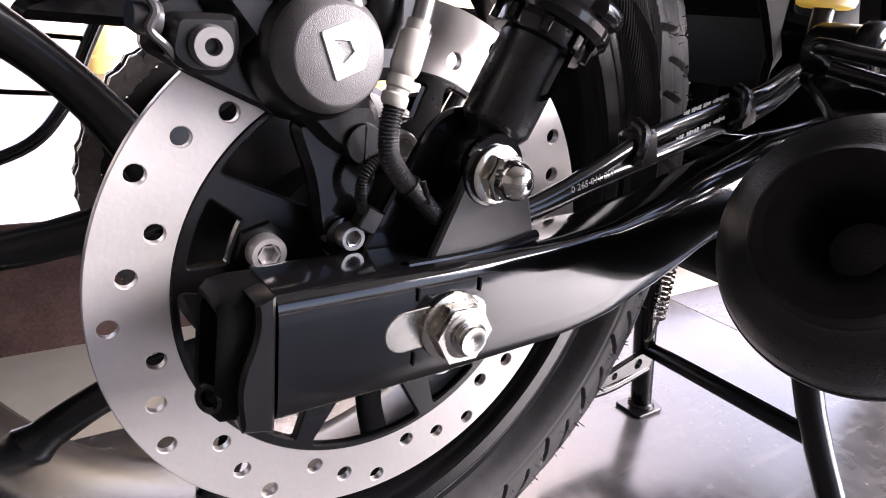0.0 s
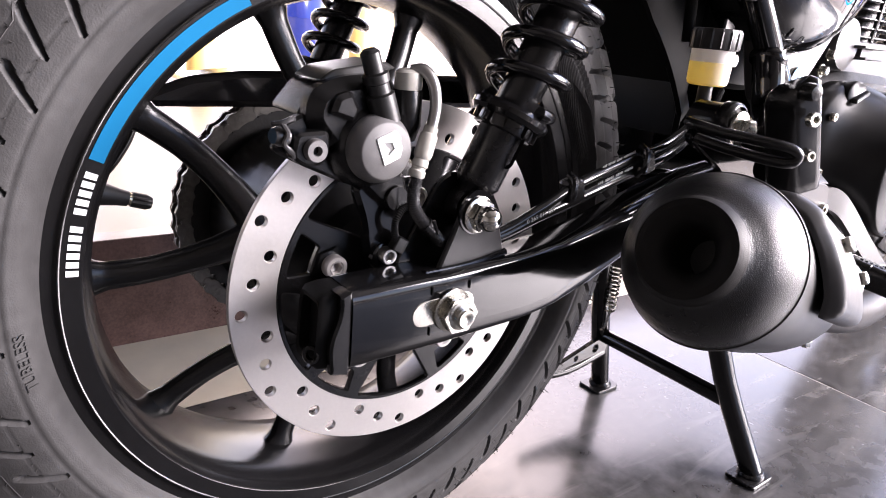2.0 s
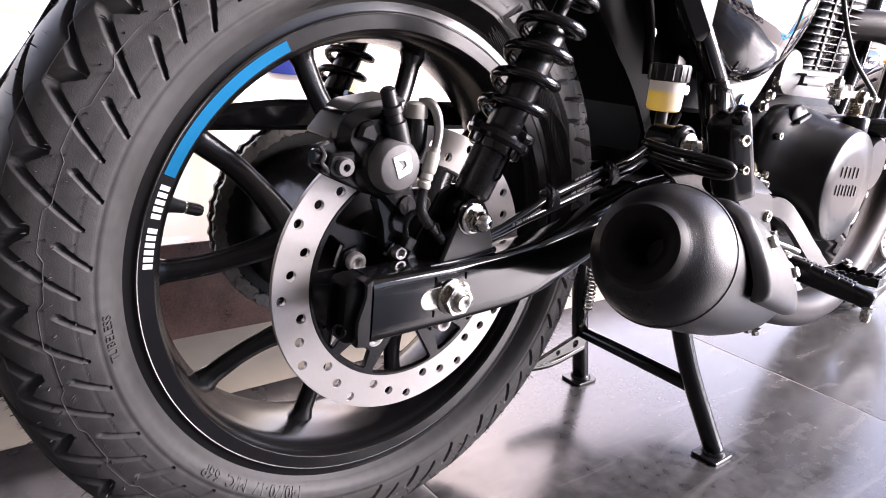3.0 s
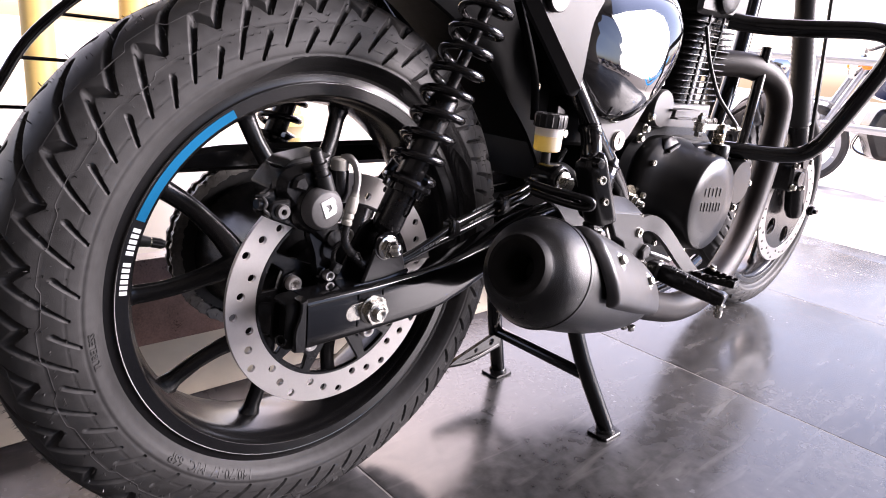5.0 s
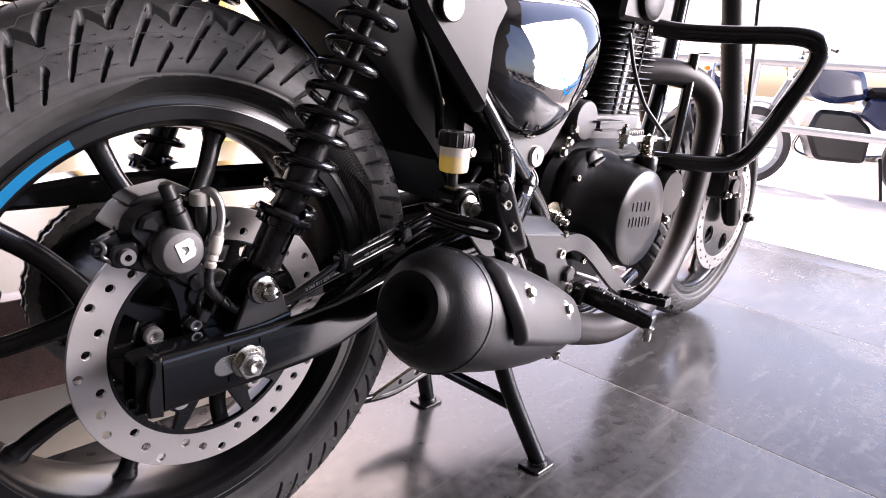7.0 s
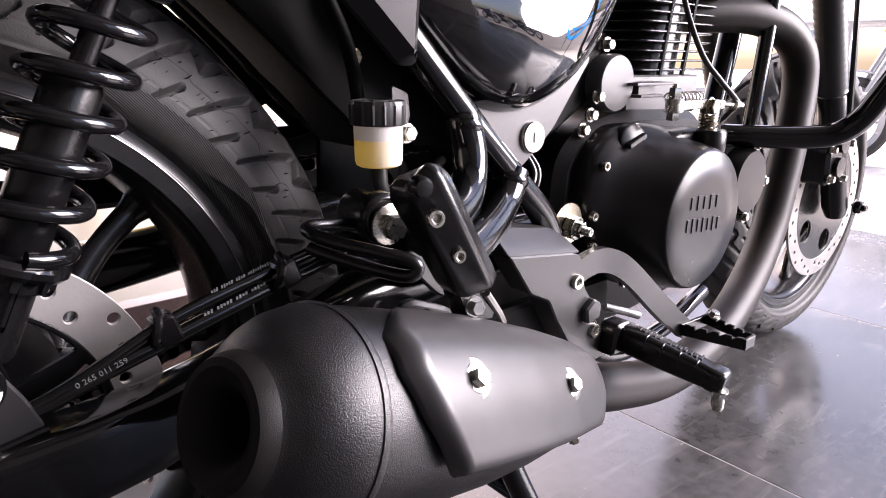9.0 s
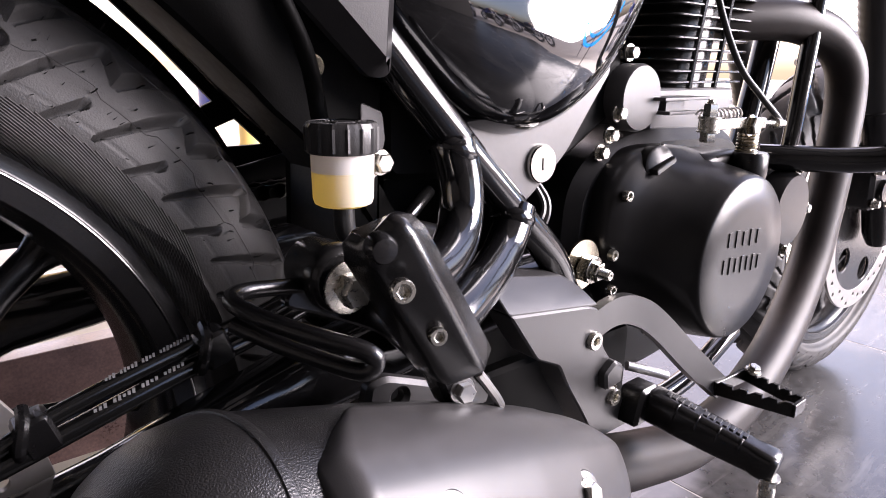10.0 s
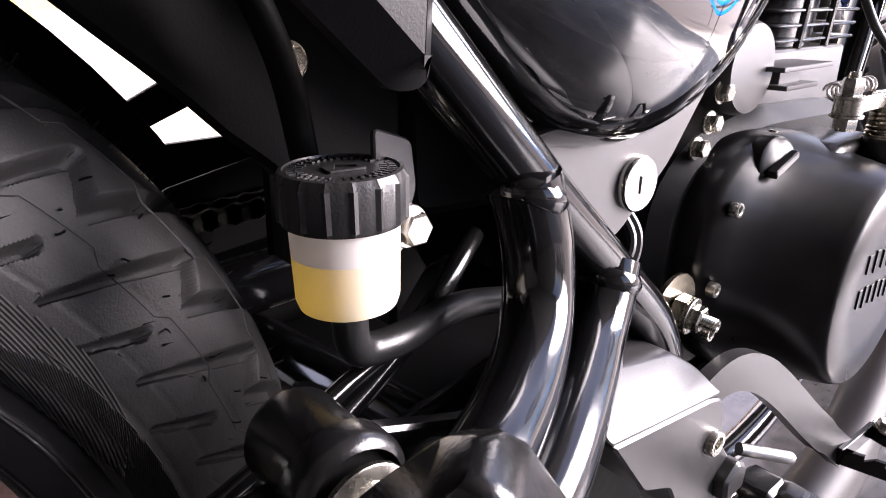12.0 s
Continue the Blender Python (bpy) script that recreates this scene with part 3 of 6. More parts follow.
# spokes: pairs that run together into a bowed web at the hub
def spoke_path(a, lean, c=AXLE, k=1.0):
    return [polar(c, 0.203 * k, a, 0.0), polar(c, 0.188 * k, a, -0.002), polar(c, 0.160 * k, a + lean * 0.5, -0.006), polar(c, 0.135 * k, a + lean * 2.5, -0.010),
            polar(c, 0.112 * k, a + lean * 6.5, -0.016), polar(c, 0.095 * k, a + lean * 12.5, -0.022), polar(c, 0.087 * k, a + lean * 19, -0.026)]


for k in range(10):
    a = 1.5 + 36 * k
    bm = bmesh.new()
    sweep(bm, spoke_path(a, -1 if k % 2 else 1), [0.0135, 0.0088, 0.0082, 0.0085, 0.0095, 0.011, 0.0125], 14, 6, flat=(1.25, 0.8), up=(0, 1, 0))
    part("spoke", bm, RIMBLACK, rear_wheel)
bm = bmesh.new()
lathe(bm, AXLE, (0, 1, 0), [(0.012, -0.075), (0.045, -0.075), (0.05, -0.07), (0.048, -0.045), (0.066, -0.042), (0.086, -0.036), (0.09, -0.028), (0.084, 0.0), (0.084, 0.05), (0.088, 0.085), (0.03, 0.09)], 60)
part("hub", bm, RIMBLACK, rear_wheel)
bm = bmesh.new()
arc_strip(bm, AXLE, 0.2132, 0.2218, -0.0592, 155.2, 118.5)
part("blue_tape", bm, BLUE, rear_wheel, "bright blue rim tape")
# white brand lettering on the rim becomes plain bars
for i in range(12):
    if i != 5:
        bm = bmesh.new()
        a = 157.2 + i * 1.5
        arc_strip(bm, AXLE, 0.2135, 0.2205, -0.0592, a, a + 1.05, 2)
        part("rim_mark", bm, WHITE, rear_wheel, "white mark on the rim")
bm = bmesh.new()
valve = polar(AXLE, 0.2, 163.5, 0.0)
inward = (AXLE - valve).normalized()
lathe(bm, valve, inward, [(0.0085, -0.004), (0.0082, 0.006), (0.0062, 0.016), (0.0055, 0.0225), (0.0, 0.0225)], 20)
stem = part("valve", bm, HOSE, rear_wheel, "black rubber tyre valve with cap")
bm = bmesh.new()
lathe(bm, valve, inward, [(0, 0.0222), (0.0046, 0.0222), (0.0046, 0.0245), (0, 0.0245)], 20)
part("valve_thread", bm, YZINC, stem, "brass valve thread")
bm = bmesh.new()
lathe(bm, valve, inward, [(0, 0.0245), (0.0056, 0.0247), (0.0056, 0.035), (0.0042, 0.0385), (0, 0.0385)], 32)
for v_ in bm.verts:
    d_ = v_.co - valve
    d_ = d_ - inward * d_.dot(inward)
    side_ = inward.cross(Vector((0, 1, 0)))
    if d_.length > 0.005 and int(round((math.atan2(d_.y, d_.dot(side_)) / (2 * math.pi) + 0.5) * 32)) % 4 < 2:
        v_.co -= d_ * 0.14
part("valve_cap", bm, HOSE, stem, "ribbed black valve cap", 20)
text_on_arc("size_lettering", "140/70-17  M/C  66P", 0.0135, AXLE, 0.241, 250, None, RUBBER, rear_wheel)
text_on_arc("tubeless_lettering", "TUBELESS", 0.009, AXLE, 0.2445, 191, None, RUBBER, rear_wheel)

# brake disc: steel band on a black carrier
DISC_Y = -0.103
bm = bmesh.new()
holes = []
for i in range(36):
    a = radians(133 + 10 * i)
    r = (0.1115, 0.1192, 0.1266)[i % 3]
    holes.append(ring2d(r * math.cos(a), AXLE.z + r * math.sin(a), 0.0042, 14))
slab(bm, ring2d(0, AXLE.z, 0.135, 150), DISC_Y, DISC_Y + 0.0045, 0.0004, holes=[ring2d(0, AXLE.z, 0.1015, 120)] + holes)
brake_disc = part("brake_disc", bm, STEEL, rear_wheel, "drilled brushed steel brake disc", 30)
bm = bmesh.new()


def window(a0, a1, r0, r1, n=8):
    o = [polar((0, 0, AXLE.z), r1, a0 + (a1 - a0) * i / n, 0) for i in range(n + 1)] + [polar((0, 0, AXLE.z), r0, a1 - (a1 - a0) * 0.12 + (a0 - a1) * 0.76 * i / n, 0) for i in range(n + 1)]
    return rounded([(p.x, p.z) for p in o], 0.006, 3)


wins = []
for k in range(5):
    b = 161 + 72 * k
    wins.append(window(b - 9.5, b + 9.5, 0.080, 0.0965))
    o = [polar((0, 0, AXLE.z), 0.0985, b - 36 - 20 + 4 * i, 0) for i in range(11)] + [polar((0, 0, AXLE.z), 0.052, b - 36 + 9 - 18 * i / 4, 0) for i in range(5)]
    wins.append(rounded([(p.x, p.z) for p in o], 0.008, 4))
slab(bm, ring2d(0, AXLE.z, 0.1025, 120), DISC_Y - 0.0008, DISC_Y + 0.005, 0.001, holes=wins + [ring2d(0, AXLE.z, 0.03, 40)])
part("disc_carrier", bm, SATIN, rear_wheel, "black disc carrier with cut-outs")
for k in range(5):
    bm = bmesh.new()
    q = polar(AXLE, 0.0665, 161 + 72 * k, DISC_Y - 0.0008)
    lathe(bm, q, (0, -1, 0), [(0.0, 0), (0.0135, 0), (0.0128, 0.003), (0.0, 0.003)], 6, turn=0.3 + k * 1.2566)
    part("bolt_pad", bm, SATIN, rear_wheel)
    bm = bmesh.new()
    socket_bolt(bm, q + Vector((0, -0.003, 0)), (0, -1, 0), 0.0085, 0.007)
    part("disc_bolt", bm, STEEL, rear_wheel, "bright socket bolt")

# chain and sprocket on the far side
bm = bmesh.new()
teeth = []
for i in range(90):
    a = 2 * math.pi * i / 90
    r = 0.102 + 0.004 * (1 if i % 2 else -1)
    teeth.append((r * math.cos(a), AXLE.z + r * math.sin(a)))
slab(bm, teeth, 0.098, 0.104, 0.0005, holes=[ring2d(0, AXLE.z, 0.035, 30)])
part("sprocket", bm, CHAIN, rear_wheel, "dark steel rear sprocket")
bm = bmesh.new()
links = []
for i in range(21):
    a = radians(95 + (265 - 95) * i / 20)
    links.append((Vector((0.107 * math.cos(a), 0.101, AXLE.z + 0.107 * math.sin(a))), a + math.pi / 2))
top0, bot0 = links[0][0], links[-1][0]
for i in range(1, 34):
    links.append((top0 + (Vector((0.54, 0.101, 0.452)) - top0) * i / 33, math.atan2(0.452 - top0.z, 0.54)))
    links.append((bot0 + (Vector((0.54, 0.101, 0.35)) - bot0) * i / 33, math.atan2(0.35 - bot0.z, 0.54)))
for n_, (q, a) in enumerate(links):
    for dy in (-0.009, 0.009) if n_ % 2 else (-0.006, 0.006):
        o = [(s * (0.0079 + 0.0078 * math.cos(radians(t))), s * 0.0078 * math.sin(radians(t))) for s in (1, -1) for t in (-125, -90, -45, 0, 45, 90, 125)]
        ca, sa = math.cos(a), math.sin(a)
        slab(bm, [(q.x + u * ca - v * sa, q.z + u * sa + v * ca) for u, v in o], q.y + dy - 0.0013, q.y + dy + 0.0013, 0.0004)
    lathe(bm, q + Vector((0, -0.011, 0)), (0, 1, 0), [(0, 0), (0.0035, 0), (0.0035, 0.022), (0, 0.022)], 10)
part("drive_chain", bm, CHAINLINK, bike, "oily dark drive chain")
bm = bmesh.new()
slab(bm, [(-0.142, 0.424), (-0.136, 0.436), (-0.10, 0.450), (-0.05, 0.456), (0.1, 0.458), (0.24, 0.458), (0.24, 0.424), (0.1, 0.424), (-0.12, 0.424)], 0.084, 0.126, 0.006, 0.01)
part("chain_guard", bm, GLOSS, bike, "gloss black chain guard")

# swingarm: a box-section arm that rises and rounds off towards its pivot
def arm(sgn, name, label):
    bm = bmesh.new()
    stations = [(-0.078, 0.145, 0.320, 0.020, 0.0275), (0.0, 0.145, 0.3215, 0.020, 0.0275), (0.07, 0.145, 0.325, 0.020, 0.0275), (0.11, 0.144, 0.329, 0.020, 0.027),
                (0.15, 0.141, 0.337, 0.020, 0.027), (0.20, 0.135, 0.350, 0.021, 0.027), (0.28, 0.125, 0.366, 0.022, 0.027), (0.40, 0.115, 0.378, 0.024, 0.027), (0.495, 0.111, 0.383, 0.025, 0.026)]
    rings = []
    for x, y, z, hw, hh in spline_rows(stations, 5):
        k = min(1, max(0, (x - 0.09) / 0.12))
        z += 0.006 * k + (np.interp(x, (0.05, 0.14, 0.20, 0.28), (0.0, 0.018, 0.008, 0.004)) if sgn > 0 else 0.0) - (0.006 * k if sgn < 0 else 0.0)
        e = 0.33 + 0.49 * k
        ring = []
        for j in range(28):
            a = 2 * math.pi * (j + 0.5) / 28
            ca, sa = math.cos(a), math.sin(a)
            ring.append(bm.verts.new((x, sgn * (y + hw * math.copysign(abs(ca) ** e, ca)), z + hh * math.copysign(abs(sa) ** e, sa))))
        rings.append(ring)
    for a, b in zip(rings, rings[1:]):
        for j in range(28):
            bm.faces.new((a[j], a[(j + 1) % 28], b[(j + 1) % 28], b[j]))
    bm.faces.new(rings[0])
    bm.faces.new(rings[-1])
    return part(name, bm, GLOSS, bike, label, 50)


def spline_rows(rows, n):
    a = np.array(rows)
    u = np.linspace(0, len(a) - 1, (len(a) - 1) * n + 1)
    return [tuple(np.interp(u_, range(len(a)), a[:, k]) for k in range(a.shape[1])) for u_ in u]


swingarm = arm(-1, "swingarm", "gloss black box-section swingarm")
arm(1, "swingarm_far_arm", "gloss black swingarm arm on the chain side")
bm = bmesh.new()
sweep(bm, [(0.36, -0.11, 0.366), (0.36, 0.11, 0.336)], 0.022, 16, 1)
part("cross_tube", bm, GLOSS, swingarm)
# end cap: a hollow plastic core behind a curved cheek
bm = bmesh.new()
rings = []
for x, k in ((-0.0778, 0.97), (-0.090, 0.97), (-0.0975, 0.93), (-0.1005, 0.82), (-0.0995, 0.70), (-0.093, 0.66)):
    ring = []
    for j in range(32):
        a = 2 * math.pi * (j + 0.5) / 32
        ca, sa = math.cos(a), math.sin(a)
        z = 0.32 + 0.0275 * k * math.copysign(abs(sa) ** 0.3, sa)
        ring.append(bm.verts.new((x + 0.06 * (z - 0.293), -0.1435 - 0.0165 * k * math.copysign(abs(ca) ** 0.3, ca), z)))
    rings.append(ring)
for a, b in zip(rings, rings[1:]):
    for j in range(32):
        bm.faces.new((a[j], a[(j + 1) % 32], b[(j + 1) % 32], b[j]))
bm.faces.new(rings[0])
bm.faces.new(rings[-1])
end_cap = part("end_cap", bm, SHADOWBLACK, swingarm, "matt black plastic end cap", 50)
bm = bmesh.new()
cheek = spline([(-0.0870, 0.3470, 0), (-0.0862, 0.341, 0), (-0.0868, 0.334, 0), (-0.0888, 0.327, 0), (-0.0915, 0.3195, 0), (-0.0930, 0.309, 0), (-0.0915, 0.2935, 0)], 4)
slab(bm, [(q.x, q.y) for q in cheek] + [(-0.0790, 0.2920), (-0.0790, 0.3480)], -0.1656, -0.150, 0.0016)
part("cheek", bm, CAST, end_cap, "satin black cheek of the cap")
bm = bmesh.new()
lathe(bm, (-0.0985, -0.152, 0.305), (-0.8, -0.6, 0.1), [(0.0045, 0), (0.0062, 0.001), (0.0062, 0.003), (0.005, 0.004), (0.0034, 0.003), (0.0034, 0)], 20, True)
part("cap_eyelet", bm, SATIN, end_cap)
# axle slot with the pale adjuster plate and the nut
bm = bmesh.new()
slot = [(-0.0235 + 0.0096 * math.cos(a), 0.3225 + 0.0096 * math.sin(a)) for a in (math.pi / 2 + math.pi * i / 10 for i in range(11))]
slot += [(0.0105 + 0.0096 * math.cos(a), 0.3245 + 0.0096 * math.sin(a)) for a in (-math.pi / 2 + math.pi * i / 10 for i in range(11))]
slab(bm, slot, -0.1654, -0.16, 0.0006)
part("adjuster_plate", bm, ZINC, swingarm, "zinc plated chain adjuster plate")
for x in (-0.018, 0.014):
    for z0, z1 in ((0.306, 0.312), (0.336, 0.342)):
        bm = bmesh.new()
        block(bm, (x, -0.1655, (z0 + z1) / 2), (0.0009, 0.001, z1 - z0), 0)
        part("adjuster_mark", bm, SHADOWBLACK, swingarm)
bm = bmesh.new()
hex_bolt(bm, (0, -0.1655, 0.322), (0, -1, 0), 0.0138, 0.0072, 0.0158)
lathe(bm, (0, -0.1745, 0.322), (0, -1, 0), [(0, 0), (0.0118, 0), (0.0118, 0.0016), (0.0102, 0.0026), (0, 0.0026)], 32)
hex_bolt(bm, (0, -0.1768, 0.322), (0, -1, 0), 0.0142, 0.0001, 0, 0.0062)
part("axle_nut", bm, ZINC, swingarm, "zinc plated axle nut with threaded axle end")
# shock tab
bm = bmesh.new()
slab(bm, [(-0.007, 0.346), (0.054, 0.352), (0.046, 0.375), (0.036, 0.394), (0.024, 0.400), (0.013, 0.395), (0.005, 0.374)], -0.1545, -0.149, 0.0012, 0.006)
part("shock_tab", bm, SATIN_FINE, swingarm, "pressed steel shock mounting tab")
bm = bmesh.new()
slab(bm, [(-0.03, 0.343), (0.05, 0.348), (0.036, 0.405), (0.02, 0.413), (0.004, 0.405)], -0.132, -0.127, 0.0012, 0.01)
part("inner_tab", bm, GLOSS, swingarm)
bm = bmesh.new()
lathe(bm, (0.0225, -0.1535, 0.3875), (0, -1, 0), [(0, 0), (0.0158, 0), (0.0162, 0.001), (0.0158, 0.0022), (0, 0.0026)], 36)
part("eye_flange", bm, GLOSS, swingarm, "black flange under the dome nut")
bm = bmesh.new()
hex_bolt(bm, (0.023, -0.156, 0.386), (0, -1, 0), 0.0108, 0.008, 0.0132, 0, True)
part("dome_nut", bm, CHROME, swingarm, "chromed dome nut")
bm = bmesh.new()
sweep(bm, [(-0.018, -0.1545, 0.3475), (0.02, -0.1545, 0.349), (0.054, -0.1545, 0.3545)], 0.0026, 8, 4)
part("weld_bead", bm, GLOSS, swingarm)


# shock absorbers
def shock(y, name):
    bot, top = Vector((0.023, y, 0.388)), Vector((0.172, y - 0.017 * (1 if y < 0 else -1), 0.715))
    d = (top - bot).normalized()
    L = (top - bot).length
    bm = bmesh.new()
    lathe(bm, bot + Vector((0, -0.007, 0)), (0, 1, 0), [(0.0085, 0), (0.0135, 0), (0.0135, 0.014), (0.0085, 0.014)], 24, True)
    lathe(bm, bot, d, [(0.009, 0.005), (0.0105, 0.012), (0.0145, 0.016), (0.0166, 0.0195), (0.0166, 0.064), (0.0172, 0.0655), (0.0172, 0.068), (0.0145, 0.069), (0.0152, 0.07), (0.0152, 0.17), (0.0135, 0.174), (0.0065, 0.174), (0.0065, L - 0.03), (0.018, L - 0.03), (0.018, L)], 32)
    body = part(name, bm, SATIN, bike, "black twin shock absorber with coil spring")
    bm = bmesh.new()
    lathe(bm, bot, d, [(0.0, 0.066), (0.0262, 0.066), (0.0288, 0.069), (0.0288, 0.0725), (0.0262, 0.0755), (0.0145, 0.0755)], 36)
    lathe(bm, bot, d, [(0.0168, 0.0575), (0.0212, 0.058), (0.0218, 0.0592), (0.0218, 0.066), (0.0168, 0.066)], 36)
    fu, fv = frame_of(d)[:2]
    for k in range(9):
        a = 2 * math.pi * k / 9
        ra = math.cos(a) * fu + math.sin(a) * fv
        block(bm, bot + d * 0.0625 + 0.0222 * ra, (0.004, 0.004, 0.007), 0.0008, Matrix((ra, d.cross(ra), d)).transposed())
    part("preload_ring", bm, GLOSS, body)
    bm = bmesh.new()
    u, v, w = frame_of(d)
    turns, h0, h1 = 9.9, 0.078, L - 0.035
    n = int(turns * 26)
    pts = []
    for i in range(n + 1):
        t = i / n
        a = 2 * math.pi * turns * t
        e = t * turns
        h = h0 + (h1 - h0) * t
        pts.append(bot + d * h + 0.0258 * (math.cos(a) * u + math.sin(a) * v))
    sweep(bm, pts, 0.0047, 10, 1)
    part("coil_spring", bm, GLOSS, body, "gloss black coil spring")
    if y < 0:
        bm = bmesh.new()
        q = bot + d * 0.048
        slab(bm, [(0.006 * math.cos(t) + 0.0, 0.006 * math.sin(t) + (0.009 if math.sin(t) > 0 else -0.009)) for t in (2 * math.pi * j / 20 for j in range(20))], 0, 0.002, 0.0006,
             holes=[[(0.003 * math.cos(t), 0.003 * math.sin(t) + (0.009 if math.sin(t) > 0 else -0.009)) for t in (2 * math.pi * j / 20 for j in range(20))]],
             place=lambda x, yy, z: q + Vector((0.0035, -0.0172 + yy, 0)) + u * -x * 0.9 + d * z)
        part("eyelet", bm, GLOSS, body)
    return body


shock(-0.1405, "shock_absorber")
shock(0.15, "shock_absorber")

# rear caliper on its bracket, over the disc
bm = bmesh.new()
slab(bm, [(-0.094, 0.447), (-0.090, 0.465), (-0.072, 0.473), (-0.046, 0.476), (-0.035, 0.470), (-0.026, 0.453), (-0.027, 0.428), (-0.044, 0.409), (-0.064, 0.411), (-0.080, 0.430)], -0.130, -0.106, 0.008, 0.008)
slab(bm, [(-0.082, 0.452), (-0.078, 0.463), (-0.068, 0.466), (-0.062, 0.455), (-0.066, 0.447)], -0.136, -0.126, 0.003, 0.003)
slab(bm, [(-0.096, 0.448), (-0.08, 0.468), (-0.03, 0.474), (-0.02, 0.462), (-0.035, 0.45), (-0.07, 0.443)], -0.116, -0.07, 0.004, 0.006)
slab(bm, [(-0.066, 0.412), (-0.022, 0.414), (-0.016, 0.396), (-0.026, 0.386), (-0.042, 0.392), (-0.052, 0.402)], -0.128, -0.112, 0.004, 0.006)
lathe(bm, (-0.049, -0.108, 0.431), (0, -1, 0), [(0, 0), (0.0300, 0), (0.0285, 0.016), (0.0245, 0.024), (0.022, 0.026), (0, 0.026)], 48)
caliper = part("brake_caliper", bm, CAST, bike, "black cast single-piston rear brake caliper")
bm = bmesh.new()
lathe(bm, (-0.049, -0.126, 0.431), (0, -1, 0), [(0.0, 0), (0.0220, 0), (0.0224, 0.011), (0.0218, 0.0135), (0.0182, 0.0202), (0.0172, 0.0208), (0.0, 0.021)], 56)
part("piston_cap", bm, CASTGREY, caliper, "round grey textured piston cap")
bm = bmesh.new()
slab(bm, [(-0.082, 0.4695), (-0.072, 0.4765), (-0.035, 0.483), (-0.026, 0.479), (-0.036, 0.4755), (-0.07, 0.4705)], -0.116, -0.078, 0.001, 0.003)
part("pad_spring", bm, HOSE, caliper, "dark plated pad spring plate")
BX, BZ = -0.0478, 0.4330
bm = bmesh.new()
slab(bm, [(BX - 0.0097, BZ + 0.006), (BX + 0.0036, BZ + 0.0113), (BX + 0.0078, BZ + 0.0072), (BX + 0.0076, BZ + 0.0035), (BX + 0.0096, BZ + 0.0005), (BX + 0.0085, BZ - 0.0058), (BX - 0.0031, BZ - 0.0109)], -0.1478, -0.1466, 0.0003, 0.0012,
     holes=[[(BX - 0.0048, BZ + 0.0036), (BX + 0.0017, BZ + 0.0036), (BX + 0.0036, BZ), (BX, BZ - 0.0043), (BX - 0.0012, BZ - 0.0043), (BX + 0.0002, BZ - 0.0007)]])
part("badge", bm, WHITE, caliper, "plain pale badge with a dark chevron")
# boxy slide-pin lug reaching along the disc, with its spring clip
bm = bmesh.new()
slab(bm, [(-0.112, 0.428), (-0.107, 0.444), (-0.088, 0.452), (-0.06, 0.43), (-0.054, 0.410), (-0.062, 0.4045), (-0.096, 0.4195)], -0.1195, -0.110, 0.002, 0.004)
slab(bm, [(-0.106, 0.427), (-0.103, 0.441), (-0.082, 0.442), (-0.081, 0.43), (-0.086, 0.421), (-0.099, 0.421)], -0.134, -0.118, 0.002, 0.004)
part("slide_pin_lug", bm, CAST, caliper)
bm = bmesh.new()
sweep(bm, [(-0.112, -0.132, 0.447), (-0.109, -0.134, 0.441), (-0.111, -0.134, 0.435), (-0.106, -0.133, 0.43), (-0.101, -0.13, 0.424)], 0.0016, 8, 6)
sweep(bm, [(-0.116, -0.128, 0.446), (-0.112, -0.132, 0.447), (-0.106, -0.132, 0.449), (-0.102, -0.126, 0.448)], 0.0016, 8, 6)
lathe(bm, (-0.107, -0.126, 0.438), (-1, -0.2, 0.1), [(0, 0), (0.006, 0), (0.006, 0.006), (0.0045, 0.009), (0, 0.009)], 20)
part("spring_clip", bm, DARKMETAL, caliper, "dark plated spring clip")
bm = bmesh.new()
lathe(bm, (-0.092, -0.116, 0.431), (0, -1, 0), [(0, 0), (0.0072, 0), (0.0072, 0.021), (0.0064, 0.0228), (0.003, 0.0228), (0.0026, 0.017), (0, 0.017)], 28)
part("slide_pin", bm, CASTGREY, caliper)
bm = bmesh.new()
lathe(bm, (-0.028, -0.105, 0.395), (0, -1, 0), [(0, 0), (0.0088, 0), (0.0088, 0.024), (0.0082, 0.0255), (0, 0.0258)], 24)
block(bm, (-0.028, -0.1309, 0.395), (0.0005, 0.0004, 0.015), 0)
part("slide_pin", bm, SATIN, caliper)
bm = bmesh.new()
lathe(bm, (-0.04, -0.112, 0.401), (0.3, -1, -0.1), [(0, 0), (0.0062, 0), (0.0066, 0.004), (0.0058, 0.006), (0.0066, 0.009), (0.0058, 0.011), (0.0052, 0.014), (0, 0.014)], 20)
part("pin_boot", bm, HOSE, caliper)
bm = bmesh.new()
lathe(bm, (-0.046, -0.135, 0.455), (-0.36, 0, 1), [(0.0092, -0.008), (0.0092, 0.010), (0.0072, 0.011), (0.0072, 0.017), (0.0085, 0.018), (0.0085, 0.023), (0.0062, 0.024), (0.0062, 0.036), (0.004, 0.038), (0, 0.038)], 16)
part("bleed_nipple", bm, HOSE, caliper, "rubber-capped bleed nipple")
bm = bmesh.new()
slab(bm, [(-0.058, 0.404), (-0.024, 0.404), (-0.015, 0.388), (-0.019, 0.356), (-0.027, 0.342), (-0.039, 0.342), (-0.045, 0.356), (-0.048, 0.378)], -0.122, -0.112, 0.003, 0.008)
lathe(bm, (-0.032, -0.118, 0.352), (0, -1, 0), [(0, 0), (0.0105, 0), (0.0095, 0.006), (0.007, 0.007), (0, 0.007)], 24)
